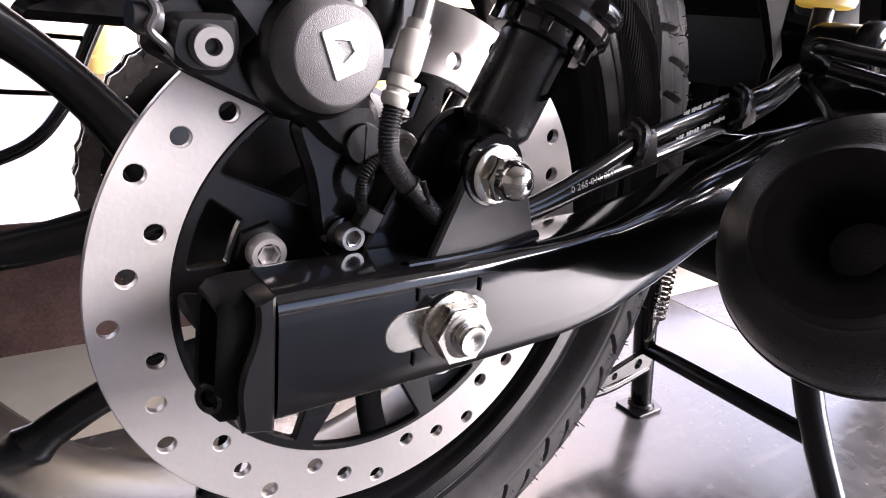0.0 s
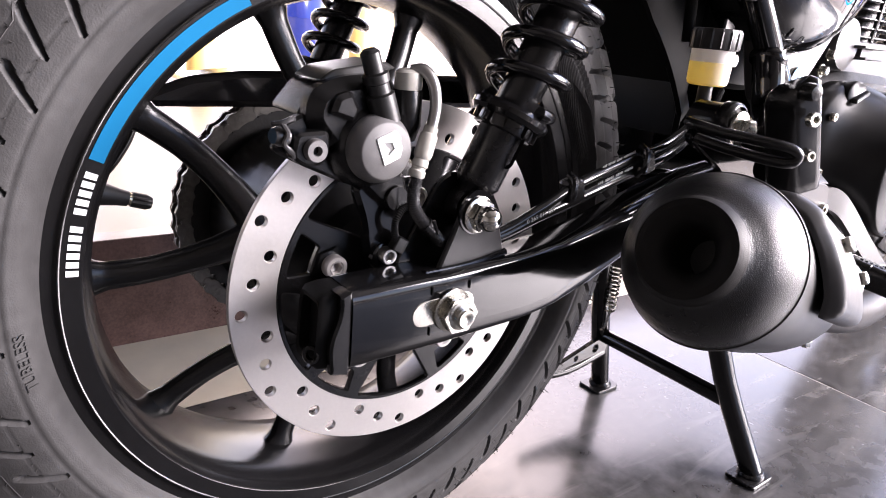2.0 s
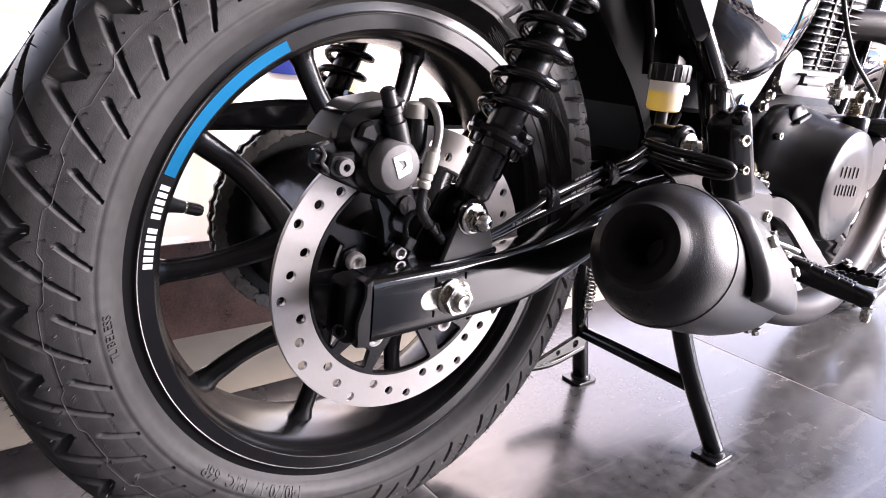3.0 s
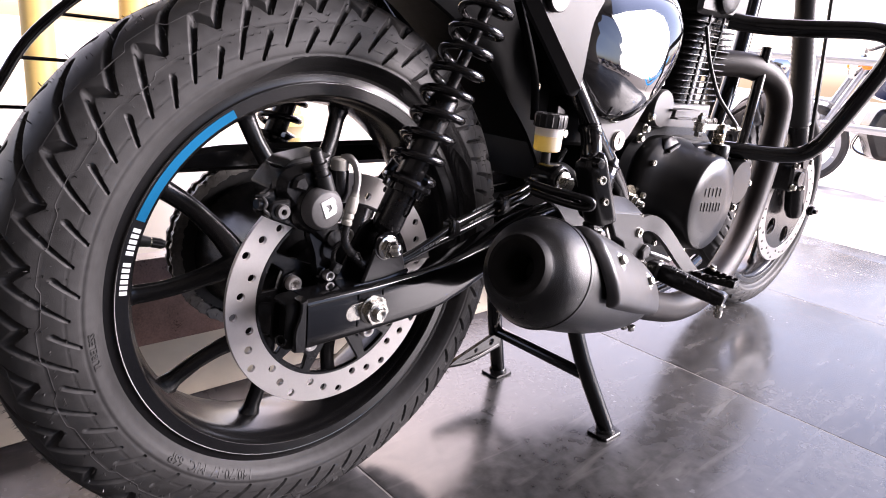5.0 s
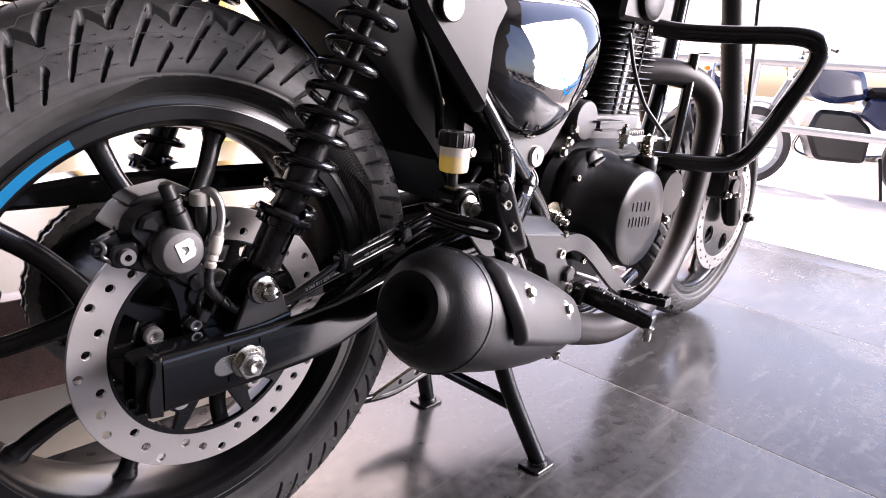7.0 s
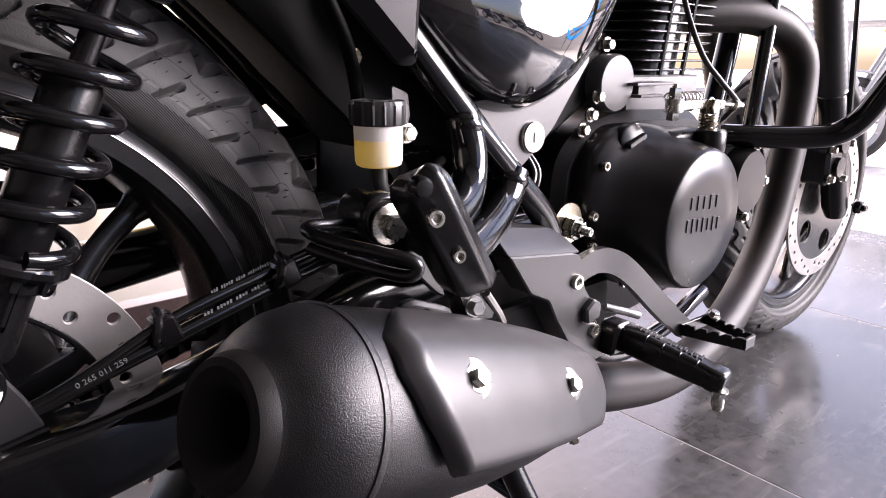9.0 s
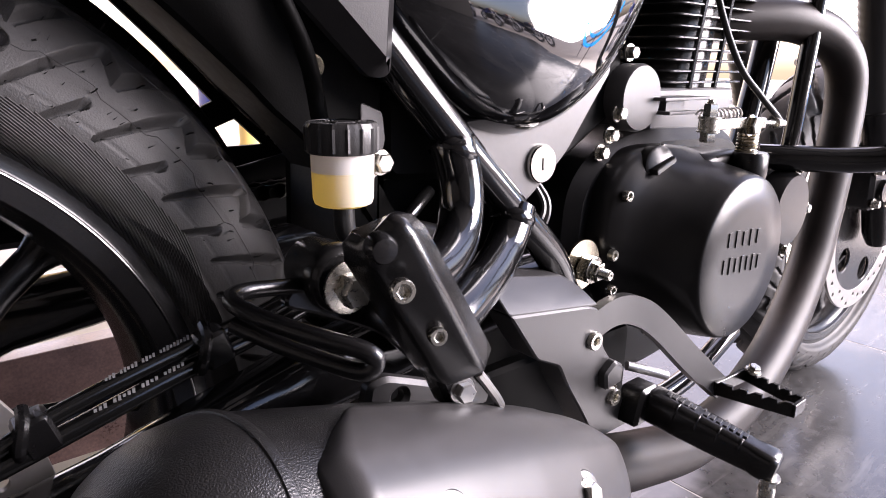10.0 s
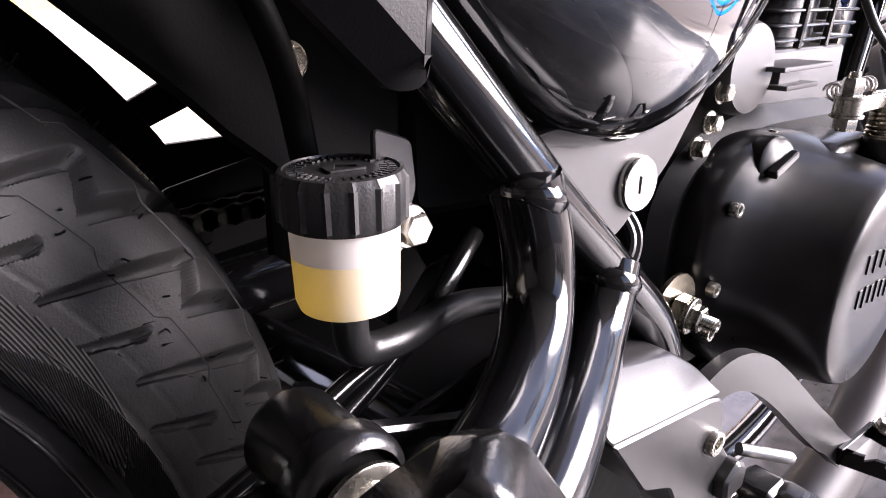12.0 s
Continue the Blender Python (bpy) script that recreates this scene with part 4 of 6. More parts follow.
part("caliper_bracket", bm, GLOSS, caliper)
bm = bmesh.new()
socket_bolt(bm, (-0.032, -0.124, 0.354), (0, -1, 0), 0.0060, 0.008)
part("bracket_bolt", bm, SATINALU, caliper, "zinc socket bolt")
# brake hose: union, bare pipe, pale crimped sleeve, braided black hose with a clip
bm = bmesh.new()
lathe(bm, (-0.0235, -0.128, 0.44), (-0.03, 0, 1), [(0, -0.006), (0.006, -0.006), (0.0095, 0.004), (0.0095, 0.026), (0.0085, 0.028), (0, 0.028)], 20)
part("hose_union", bm, CAST, caliper)
bm = bmesh.new()
lathe(bm, (-0.0243, -0.128, 0.467), (-0.03, 0, 1), [(0, 0), (0.0088, 0), (0.0092, 0.003), (0.0088, 0.011), (0.006, 0.013), (0, 0.013)], 20)
part("union_cap", bm, SLEEVE, caliper, "pale union cap")
bm = bmesh.new()
sweep(bm, [(-0.024, -0.13, 0.479), (-0.018, -0.136, 0.480), (-0.0135, -0.141, 0.472), (-0.012, -0.143, 0.458), (-0.0155, -0.145, 0.444)], 0.0040, 12, 6)
part("hose_pipe", bm, SATINALU, caliper, "bare metal brake pipe")
bm = bmesh.new()
sd = Vector((-0.0055, -0.001, -0.0165)).normalized()
lathe(bm, (-0.0155, -0.145, 0.4455), sd, [(0, 0), (0.0048, 0), (0.0048, 0.004), (0.006, 0.0055), (0.0062, 0.018), (0.0056, 0.0205), (0.0048, 0.0215), (0.0054, 0.023), (0.0054, 0.0262), (0.0046, 0.027), (0.0046, 0.0285), (0.0055, 0.0295), (0.0055, 0.0325), (0.0044, 0.034), (0, 0.034)], 22)
part("hose_sleeve", bm, SLEEVE, caliper, "pale crimped hose sleeve")
bm = bmesh.new()
hose_line = [(-0.0255, -0.147, 0.4135), (-0.0275, -0.148, 0.404), (-0.0265, -0.148, 0.394), (-0.0205, -0.148, 0.385), (-0.0125, -0.147, 0.3775), (-0.003, -0.145, 0.3695), (0.004, -0.141, 0.364)]
hl = spline(hose_line, 14)
sweep(bm, hl, [0.0046 if i % 2 else 0.0039 for i in range(len(hl))], 12, 1)
part("brake_hose", bm, BRAID, caliper, "braided black brake hose")
bm = bmesh.new()
cd = Vector((0.008, 0, -0.0078)).normalized()
lathe(bm, Vector((-0.0165, -0.1475, 0.3813)), cd, [(0, 0), (0.0056, 0), (0.0056, 0.008), (0, 0.008)], 16)
sweep(bm, [(-0.012, -0.1525, 0.384), (-0.0105, -0.153, 0.379), (-0.0085, -0.1525, 0.374)], 0.0009, 6, 3)
part("hose_clip", bm, SATIN, caliper)
bm = bmesh.new()
lead = [(-0.018, -0.130, 0.389), (-0.0245, -0.132, 0.3875), (-0.030, -0.133, 0.381), (-0.0305, -0.133, 0.373), (-0.028, -0.132, 0.366)]
ll = spline(lead, 12)
sweep(bm, ll, [0.0027 if i % 2 else 0.0019 for i in range(len(ll))], 10, 1)
block(bm, (-0.0255, -0.131, 0.3625), (0.0095, 0.009, 0.011), 0.002, Matrix.Rotation(0.5, 3, "Y"))
part("sensor_lead", bm, HOSE, bike, "black ribbed wheel sensor lead and plug")

# hose and lead run along the swingarm
for off, r, lbl in ((0.0, 0.0052, "black brake hose with faint print"), (0.012, 0.0042, "black sensor cable")):
    bm = bmesh.new()
    sweep(bm, [(0.012, -0.142 - off * 0.3, 0.358), (0.05, -0.148, 0.364 + off * 0.2), (0.085, -0.152, 0.377 + off * 0.4), (0.13, -0.15, 0.388 + off), (0.19, -0.145, 0.402 + off), (0.245, -0.14, 0.413 + off), (0.30, -0.126, 0.426 + off), (0.35, -0.112, 0.446), (0.40, -0.09, 0.468)], r, 12, 6)
    part("swingarm_hose", bm, GLOSSHOSE, bike, lbl)
for x, z in ((0.122, 0.389), (0.206, 0.409)):
    bm = bmesh.new()
    sweep(bm, [(x - 0.006, -0.150, z - 0.0065), (x - 0.006, -0.157, z + 0.003), (x - 0.003, -0.155, z + 0.014), (x - 0.002, -0.147, z + 0.018)], 0.003, 8, 5)
    block(bm, (x + 0.002, -0.1485, z + 0.005), (0.016, 0.016, 0.02), 0.005, Matrix.Rotation(-0.3, 3, "Y"))
    part("hose_clip", bm, SATIN, bike, "black plastic hose clip")
def text_line(name, body, size, at, d, mat, parent, label=""):
    """Flat printed letters along d, read from the bike's right side."""
    cu = bpy.data.curves.new(name, "FONT")
    cu.body, cu.size, cu.extrude, cu.resolution_u = body, size, 0.0001, 2
    tmp = bpy.data.objects.new("tmp", cu)
    scene.collection.objects.link(tmp)
    me = bpy.data.meshes.new_from_object(tmp.evaluated_get(bpy.context.evaluated_depsgraph_get()))
    bpy.data.objects.remove(tmp)
    bpy.data.curves.remove(cu)
    bm = bmesh.new()
    bm.from_mesh(me)
    bpy.data.meshes.remove(me)
    d = Vector(d).normalized()
    side_ = d.cross(Vector((0, 1, 0))).normalized()
    side_ = side_ if side_.z > 0 else -side_
    out = d.cross(side_).normalized()
    out = out if out.y < 0 else -out
    for v in bm.verts:
        v.co = Vector(at) + d * v.co.x + side_ * v.co.y + out * v.co.z
    return part(name, bm, mat, parent, label)


text_line("hose_number", "0 265 011 259", 0.0052, (0.070, -0.1578, 0.3745), (1, 0.02, 0.27), MARK, bike, "pale printed number on the hose")
for x0, n, dz, wd, yy in ((0.148, 20, 0.0025, 0.0014, -0.1542), (0.155, 24, 0.0135, 0.0011, -0.1505)):
    bm = bmesh.new()
    for i in range(n):
        x = x0 + i * wd * 1.6
        if i not in (3, 9, 14):
            z = 0.3785 + (x - 0.075) * 0.25
            block(bm, (x, yy + 0.06 * (x - x0), z + dz), (wd, 0.0004, 0.0016 + 0.0005 * (i % 3)), 0)
    part("hose_print", bm, MARK, bike, "pale print on the hose")

# muffler
MA, MB = Vector((0.108, -0.264, 0.3858)), Vector((0.478, -0.198, 0.2508))
MD = (MB - MA).normalized()
bm = bmesh.new()
tail = [(0.0, 0.09), (0.0145, 0.09), (0.0148, 0.022), (0.0165, 0.012), (0.0205, 0.006), (0.0255, 0.0022), (0.030, 0.0004), (0.0345, 0.0012), (0.0370, 0.005), (0.0385, 0.011), (0.041, 0.0145),
        (0.0475, 0.0185), (0.0545, 0.0265), (0.0605, 0.0365), (0.0642, 0.048), (0.0652, 0.054), (0.0635, 0.056)]
tail = [(r * 0.97, h) for r, h in tail]
lathe(bm, MA, MD, tail[9:], 72)
muffler = part("muffler", bm, CRINKLE, bike, "stubby textured black muffler with heat shield", 30)
bm = bmesh.new()
lathe(bm, MA, MD, tail[:10], 72)
part("outlet_collar", bm, OUTLET, muffler, "matt black rounded outlet collar", 30)
bm = bmesh.new()
lathe(bm, MA, MD, [(0.0, 0.057), (0.062, 0.057), (0.063, 0.06), (0.0632, 0.14), (0.0615, 0.2), (0.0565, 0.26), (0.049, 0.32), (0.040, 0.37), (0.031, 0.395), (0.026, 0.40), (0, 0.4)], 72)
part("canister", bm, CRINKLE, muffler)
bm = bmesh.new()
lathe(bm, MA, MD, [(0.0620, 0.0525), (0.0640, 0.053), (0.0646, 0.0555), (0.0640, 0.058), (0.0620, 0.0585)], 72, True)
part("seam_ring", bm, CRINKLE, muffler)
# heat shield: a pressed cover over the outer half
bm = bmesh.new()
u, v, w = frame_of(MD)


def shield_pt(h, t, lift):
    """Point on the shield: h along the axis, t across from the top inner edge to the bottom outer edge."""
    r = float(np.interp(h, [0.05, 0.14, 0.2, 0.26, 0.32, 0.365, 0.39], [0.0632, 0.0632, 0.0615, 0.057, 0.0495, 0.0412, 0.033])) + lift
    a = radians(-10 + 112 * t)                     # measured from straight up, outwards to the right side
    da = a - radians(52)
    r += 0.24 * r * (1 / math.cos(max(0.0, min(0.66, da))) - 1) - 0.0115 * min(1.0, max(0.0, -da - 0.15) / 0.7)
    up = (Vector((0, 0, 1)) - MD * MD.z).normalized()
    out = up.cross(MD).normalized()
    if out.y > 0:
        out = -out
    return MA + MD * h + r * (math.cos(a) * up + math.sin(a) * out)


nh, nt = 34, 30
RISE = [0.0, 0.004, 0.009, 0.015, 0.023, 0.034, 0.05]          # close rows that round the raised rear edge
grid = {}
for layer, base in (("o", 0.0135), ("i", 0.0045)):
    for i in range(nh + 1):
        for j in range(nt + 1):
            t = j / nt
            h0 = float(np.interp(t, [0, 0.2, 0.35, 0.554, 0.74, 0.92, 1.0], [0.116, 0.088, 0.070, 0.068, 0.081, 0.101, 0.112]))
            h1 = 0.362 - 0.02 * max(0, t - 0.75) / 0.25 - 0.06 * max(0, 0.45 - t) / 0.45
            f = RISE[i] if i < len(RISE) else 0.05 + 0.95 * (i - len(RISE) + 1) / (nh - len(RISE) + 1)
            h = h0 + (h1 - h0) * f
            edge = min(0.12 + (h - h0) / 0.0125, (nh - i) / 3.0, j / 2.0, 0.15 + (nt - j) / 3.0, 1.0)
            lift = base * (0.1 + 0.9 * math.sin(edge * math.pi / 2)) if layer == "o" else 0.001
            grid[layer, i, j] = bm.verts.new(shield_pt(h, t, lift))
for layer in "oi":
    for i in range(nh):
        for j in range(nt):
            bm.faces.new([grid[layer, a, b] for a, b in ((i, j), (i + 1, j), (i + 1, j + 1), (i, j + 1))])
rim = [(i, 0) for i in range(nh)] + [(nh, j) for j in range(nt)] + [(i, nt) for i in range(nh, 0, -1)] + [(0, j) for j in range(nt, 0, -1)]
for a, b in zip(rim, rim[1:] + rim[:1]):
    bm.faces.new([grid["o", *a], grid["o", *b], grid["i", *b], grid["i", *a]])
part("heat_shield", bm, SHIELD, muffler, "satin black pressed heat shield", 60)
for h_, a_ in ((0.120, 58), (0.250, 64)):
    bm = bmesh.new()
    q = shield_pt(h_, (a_ + 10) / 112, 0.0105)
    n_ = q - (MA + MD * (h_ + 0.012))
    lathe(bm, q, n_, [(0.0, 0.001), (0.0135, 0.001), (0.0125, 0.0022), (0.009, 0.0026), (0, 0.0026)], 24)
    part("bolt_seat", bm, SHIELD, muffler)
    bm = bmesh.new()
    hex_bolt(bm, q + n_.normalized() * 0.002, n_, 0.0062, 0.005, 0.0088)
    part("shield_bolt", bm, ZINC, muffler, "zinc shield bolt")
bm = bmesh.new()
sweep(bm, [MA + MD * 0.38, MB + MD * 0.01, (0.56, -0.19, 0.222), (0.66, -0.185, 0.197), (0.76, -0.178, 0.194), (0.86, -0.165, 0.212), (0.95, -0.15, 0.248), (1.02, -0.138, 0.305), (1.06, -0.13, 0.375), (1.085, -0.125, 0.45), (1.10, -0.12, 0.525),
           (1.085, -0.115, 0.575), (1.045, -0.10, 0.608), (0.985, -0.075, 0.622), (0.90, -0.03, 0.62)], [0.024] + [0.0255] * 14, 24, 6)
part("exhaust_pipe", bm, PIPE, bike, "satin black exhaust pipe")
for q in ((0.452, -0.222, 0.222), (0.43, -0.222, 0.23)):
    bm = bmesh.new()
    hex_bolt(bm, q, (0.1, -0.3, -1), 0.005, 0.006, 0.007)
    part("clamp_bolt", bm, ZINC, muffler)

bm = bmesh.new()
slab(bm, [(0.283, 0.352), (0.287, 0.377), (0.300, 0.379), (0.336, 0.364), (0.352, 0.350), (0.366, 0.330), (0.350, 0.318), (0.30, 0.33)], -0.178, -0.166, 0.003, 0.005, holes=[ring2d(0.309, 0.362, 0.0052, 14)])
part("muffler_stay", bm, SATIN_FINE, muffler, "satin black muffler stay")

# centre stand
bm = bmesh.new()
sweep(bm, [(0.428, -0.118, 0.245), (0.462, -0.143, 0.13), (0.506, -0.184, 0.006)], 0.0135, 16, 3)
stand = part("centre_stand", bm, GLOSS, bike, "black tubular centre stand on the tiles")
bm = bmesh.new()
sweep(bm, [(0.428, 0.045, 0.245), (0.462, 0.055, 0.13), (0.506, 0.068, 0.006)], 0.0135, 16, 3)
part("stand_leg", bm, GLOSS, stand)
bm = bmesh.new()
sweep(bm, [(0.474, -0.15, 0.098), (0.474, 0.05, 0.098)], 0.0105, 14, 1)
part("cross_bar", bm, GLOSS, stand)
for y in (-0.184, 0.068):
    bm = bmesh.new()
    slab(bm, [(0.48, y - 0.02), (0.528, y - 0.02), (0.535, y), (0.528, y + 0.02), (0.48, y + 0.02)], -0.005, 0.0, 0.001, 0.006, place=lambda x, a, b: Vector((x, b, a)))
    lathe(bm, (0.508, y, -0.001), (0, 0, 1), [(0.0, 0), (0.017, 0), (0.017, 0.003), (0.014, 0.008), (0, 0.008)], 20)
    part("stand_foot", bm, SATIN, stand)
bm = bmesh.new()
slab(bm, [(0.34, 0.062), (0.475, 0.075), (0.478, 0.10), (0.45, 0.098), (0.36, 0.072)], 0.045, 0.052, 0.001, 0.004, holes=[ring2d(0.45, 0.085, 0.006, 12), ring2d(0.41, 0.078, 0.004, 12)])
sweep(bm, [(0.33, 0.055, 0.066), (0.40, 0.052, 0.06), (0.478, 0.055, 0.07)], 0.008, 12, 4)
part("stand_arm", bm, GLOSS, stand)
bm = bmesh.new()
n = 14 * 12
sweep(bm, [(0.447 + 0.006 * math.cos(i * math.pi / 6), 0.03 + 0.006 * math.sin(i * math.pi / 6), 0.15 + 0.085 * i / n) for i in range(n + 1)], 0.0018, 6, 1)
sweep(bm, [(0.447, 0.03, 0.15), (0.448, 0.035, 0.125), (0.455, 0.045, 0.115)], 0.002, 6, 4)
part("stand_spring", bm, ZINC, stand, "coiled stand return spring")

# frame tubes
def tube(name, pts, r, mat, label="", seg=18, n=6, parent=None, flat=None):
    bm = bmesh.new()
    sweep(bm, pts, r, seg, n, flat=flat)
    return part(name, bm, mat, parent or bike, label)


tube("frame_tube", [(0.27, -0.14, 0.625), (0.33, -0.145, 0.561), (0.38, -0.146, 0.510), (0.434, -0.146, 0.459), (0.478, -0.145, 0.418), (0.50, -0.143, 0.385), (0.515, -0.14, 0.35)], 0.0125, GLOSS, "gloss black frame tube")
tube("frame_brace", [(0.372, -0.148, 0.514), (0.378, -0.151, 0.487), (0.374, -0.157, 0.464), (0.359, -0.168, 0.450), (0.336, -0.182, 0.443), (0.309, -0.196, 0.441), (0.285, -0.206, 0.438)], 0.0150, GLOSS, "gloss black bent brace tube")
tube("frame_brace", [(0.436, -0.147, 0.462), (0.428, -0.151, 0.448), (0.413, -0.158, 0.435), (0.391, -0.171, 0.428), (0.365, -0.185, 0.423), (0.338, -0.198, 0.418), (0.31, -0.208, 0.414)], 0.0146, GLOSS, "gloss black bent brace tube")
for q in ((0.374, -0.148, 0.507), (0.432, -0.148, 0.455)):
    bm = bmesh.new()
    lathe(bm, q, (-0.5, -0.1, -1), [(0.0155, -0.004), (0.0175, 0.0), (0.0165, 0.005), (0.0155, 0.006)], 20)
    part("weld_collar", bm, GLOSS, bike)
tube("cradle_tube", [(0.53, -0.13, 0.35), (0.56, -0.12, 0.28), (0.66, -0.11, 0.2), (0.8, -0.1, 0.19), (0.95, -0.08, 0.21)], 0.0125, GLOSS)
tube("down_tube", [(0.93, -0.03, 0.22), (0.985, -0.03, 0.4), (1.04, -0.03, 0.6), (1.09, -0.02, 0.8)], 0.017, GLOSS, "gloss black front down tube")
tube("side_down_tube", [(0.985, -0.10, 0.38), (1.0, -0.10, 0.50), (1.015, -0.10, 0.66)], 0.011, GLOSS)
# hanger plate with the rubber bush and its bolt
bm = bmesh.new()
slab(bm, [(0.238, 0.435), (0.252, 0.449), (0.28, 0.450), (0.33, 0.432), (0.385, 0.42), (0.375, 0.365), (0.335, 0.37), (0.3, 0.405), (0.262, 0.425)], -0.168, -0.16, 0.0015, 0.01)
hanger = part("footrest_hanger", bm, GLOSS, bike, "gloss black footrest hanger plate")
bm = bmesh.new()
lathe(bm, (0.262, -0.155, 0.452), (0, -1, 0), [(0, 0), (0.0145, 0), (0.016, 0.003), (0.016, 0.026), (0.0185, 0.029), (0.0185, 0.036), (0.017, 0.039), (0.0150, 0.04), (0.0145, 0.037), (0, 0.037)], 36)
part("rubber_bush", bm, PEGBLACK, hanger, "black rubber bush")
bm = bmesh.new()
hex_bolt(bm, (0.263, -0.196, 0.449), (0, -1, 0), 0.0095, 0.010, 0.0145)
part("bush_bolt", bm, ZINC, hanger, "zinc hex bolt with washer")
# passenger footrest folded up against the hanger
bm = bmesh.new()
rings = []
for k, grow in ((0.0, 0.55), (0.05, 0.86), (0.14, 1.0), (0.5, 1.0), (0.9, 1.0), (0.98, 0.97), (1.0, 0.9)):
    lo = Vector((0.239, -0.247, 0.482)).lerp(Vector((0.292, -0.241, 0.400)), k)
    ri = Vector((0.253, -0.256, 0.503)).lerp(Vector((0.308, -0.254, 0.409)), k)
    ed = Vector((0.273, -0.239, 0.500)).lerp(Vector((0.339, -0.228, 0.405)), k)
    corners = [lo, ri, ed, ed + Vector((-0.004, 0.016, -0.008)), lo + Vector((-0.002, 0.026, 0.002))]
    mid = sum(corners, Vector()) / 5
    loop = []
    for c in range(5):
        q, da, db = corners[c], corners[c - 1] - corners[c], corners[(c + 1) % 5] - corners[c]
        s0, s1 = q + da.normalized() * min(0.0055, da.length * 0.4), q + db.normalized() * min(0.0055, db.length * 0.4)
        loop += [(1 - t) ** 2 * s0 + 2 * t * (1 - t) * q + t * t * s1 for t in (0, 0.25, 0.5, 0.75, 1)]
    rings.append([bm.verts.new(mid + (q - mid) * grow) for q in loop])
for a, b in zip(rings, rings[1:]):
    for q in range(25):
        bm.faces.new((a[q], a[(q + 1) % 25], b[(q + 1) % 25], b[q]))
bm.faces.new(rings[0])
bm.faces.new(rings[-1])
footrest = part("pillion_footrest", bm, PEGBLACK, bike, "black rubber-faced pillion footrest, folded up", 50)
bm = bmesh.new()
slab(bm, [(0.312, 0.372), (0.300, 0.398), (0.318, 0.404), (0.345, 0.382), (0.340, 0.366)], -0.224, -0.206, 0.003, 0.005)
part("hinge_bracket", bm, SATIN, footrest, "black hinge bracket under the footrest")
bm = bmesh.new()
hex_bolt(bm, (0.318, -0.224, 0.384), (-0.2, -1, 0.1), 0.006, 0.006, 0.008)
sweep(bm, [(0.329, -0.226, 0.392), (0.345, -0.224, 0.372), (0.352, -0.222, 0.362)], 0.003, 8, 2)
part("hinge_pin", bm, SATINALU, footrest, "plated hinge pin and spring end")
for q, r in (((0.2440, -0.2545, 0.486), 0.0066),):
    bm = bmesh.new()
    lathe(bm, q, (-0.3, -1, 0), [(0, -0.004), (r, -0.004), (r, 0.003), (r * 0.8, 0.006), (0, 0.007)], 20)
    part("rubber_stop", bm, PEGBLACK, footrest)
for q, r in (((0.2535, -0.2555, 0.466), 0.0056), ((0.279, -0.2485, 0.436), 0.0046)):
    bm = bmesh.new()
    socket_bolt(bm, q, (-0.35, -1, 0.1), r, 0.005)
    part("footrest_bolt", bm, ZINC, footrest, "small plated bolt")
tube("hand_rail_loop", [(0.262, -0.170, 0.444), (0.236, -0.176, 0.449), (0.212, -0.182, 0.453), (0.203, -0.193, 0.453), (0.209, -0.215, 0.450), (0.222, -0.245, 0.4475), (0.232, -0.258, 0.4445), (0.2365, -0.261, 0.4395), (0.232, -0.256, 0.434), (0.217, -0.226, 0.437), (0.202, -0.196, 0.443)], 0.0042, SATIN, "bent black rod loop")
# rider's footrest bracket with folded faces
def fold(x, y, z):
    d = (z - 0.392) + 0.14 * (x - 0.43)
    return Vector((x, y + max(0, d) * 1.1, z))


bm = bmesh.new()
slab(bm, [(0.394, 0.3975), (0.404, 0.3960), (0.48, 0.3854), (0.492, 0.381), (0.503, 0.345), (0.522, 0.322), (0.522, 0.298), (0.55, 0.285), (0.552, 0.262), (0.502, 0.262), (0.480, 0.296), (0.462, 0.322), (0.449, 0.345), (0.424, 0.357)], -0.187, -0.160, 0.0014, 0.004)
slab(bm, [(0.394, 0.3975), (0.393, 0.414), (0.403, 0.4185), (0.473, 0.406), (0.484, 0.397), (0.492, 0.3838), (0.43, 0.3924)], -0.187, -0.161, 0.001, 0.003, place=fold)
bracket = part("footrest_bracket", bm, SATIN_FINE, bike, "satin black folded footrest bracket", 30)
bm = bmesh.new()
slab(bm, [(0.497, 0.326), (0.510, 0.335), (0.521, 0.328), (0.520, 0.313), (0.500, 0.311)], -0.195, -0.183, 0.002, 0.003)
part("boss", bm, SATIN_FINE, bracket)
for q in ((0.487, -0.185, 0.356), (0.520, -0.185, 0.297)):
    bm = bmesh.new()
    lathe(bm, Vector(q) + Vector((0, 0.004, 0)), (0, -1, 0), [(0.0, 0), (0.0105, 0), (0.0105, 0.004), (0.0, 0.004)], 20)
    socket_bolt(bm, Vector(q), (0, -1, 0), 0.0075, 0.006)
    part("bracket_bolt", bm, ZINC, bracket, "zinc socket bolt")
# rider's peg: a tapered rubber bar with a flat ribbed top and a round boss at its end
bm = bmesh.new()
PA, PB = Vector((0.553, -0.192, 0.288)), Vector((0.572, -0.304, 0.268))
pd = (PB - PA).normalized()
pu = (Vector((0, 0, 1)) - pd * pd.z).normalized()
ps = pd.cross(pu)
rings = []
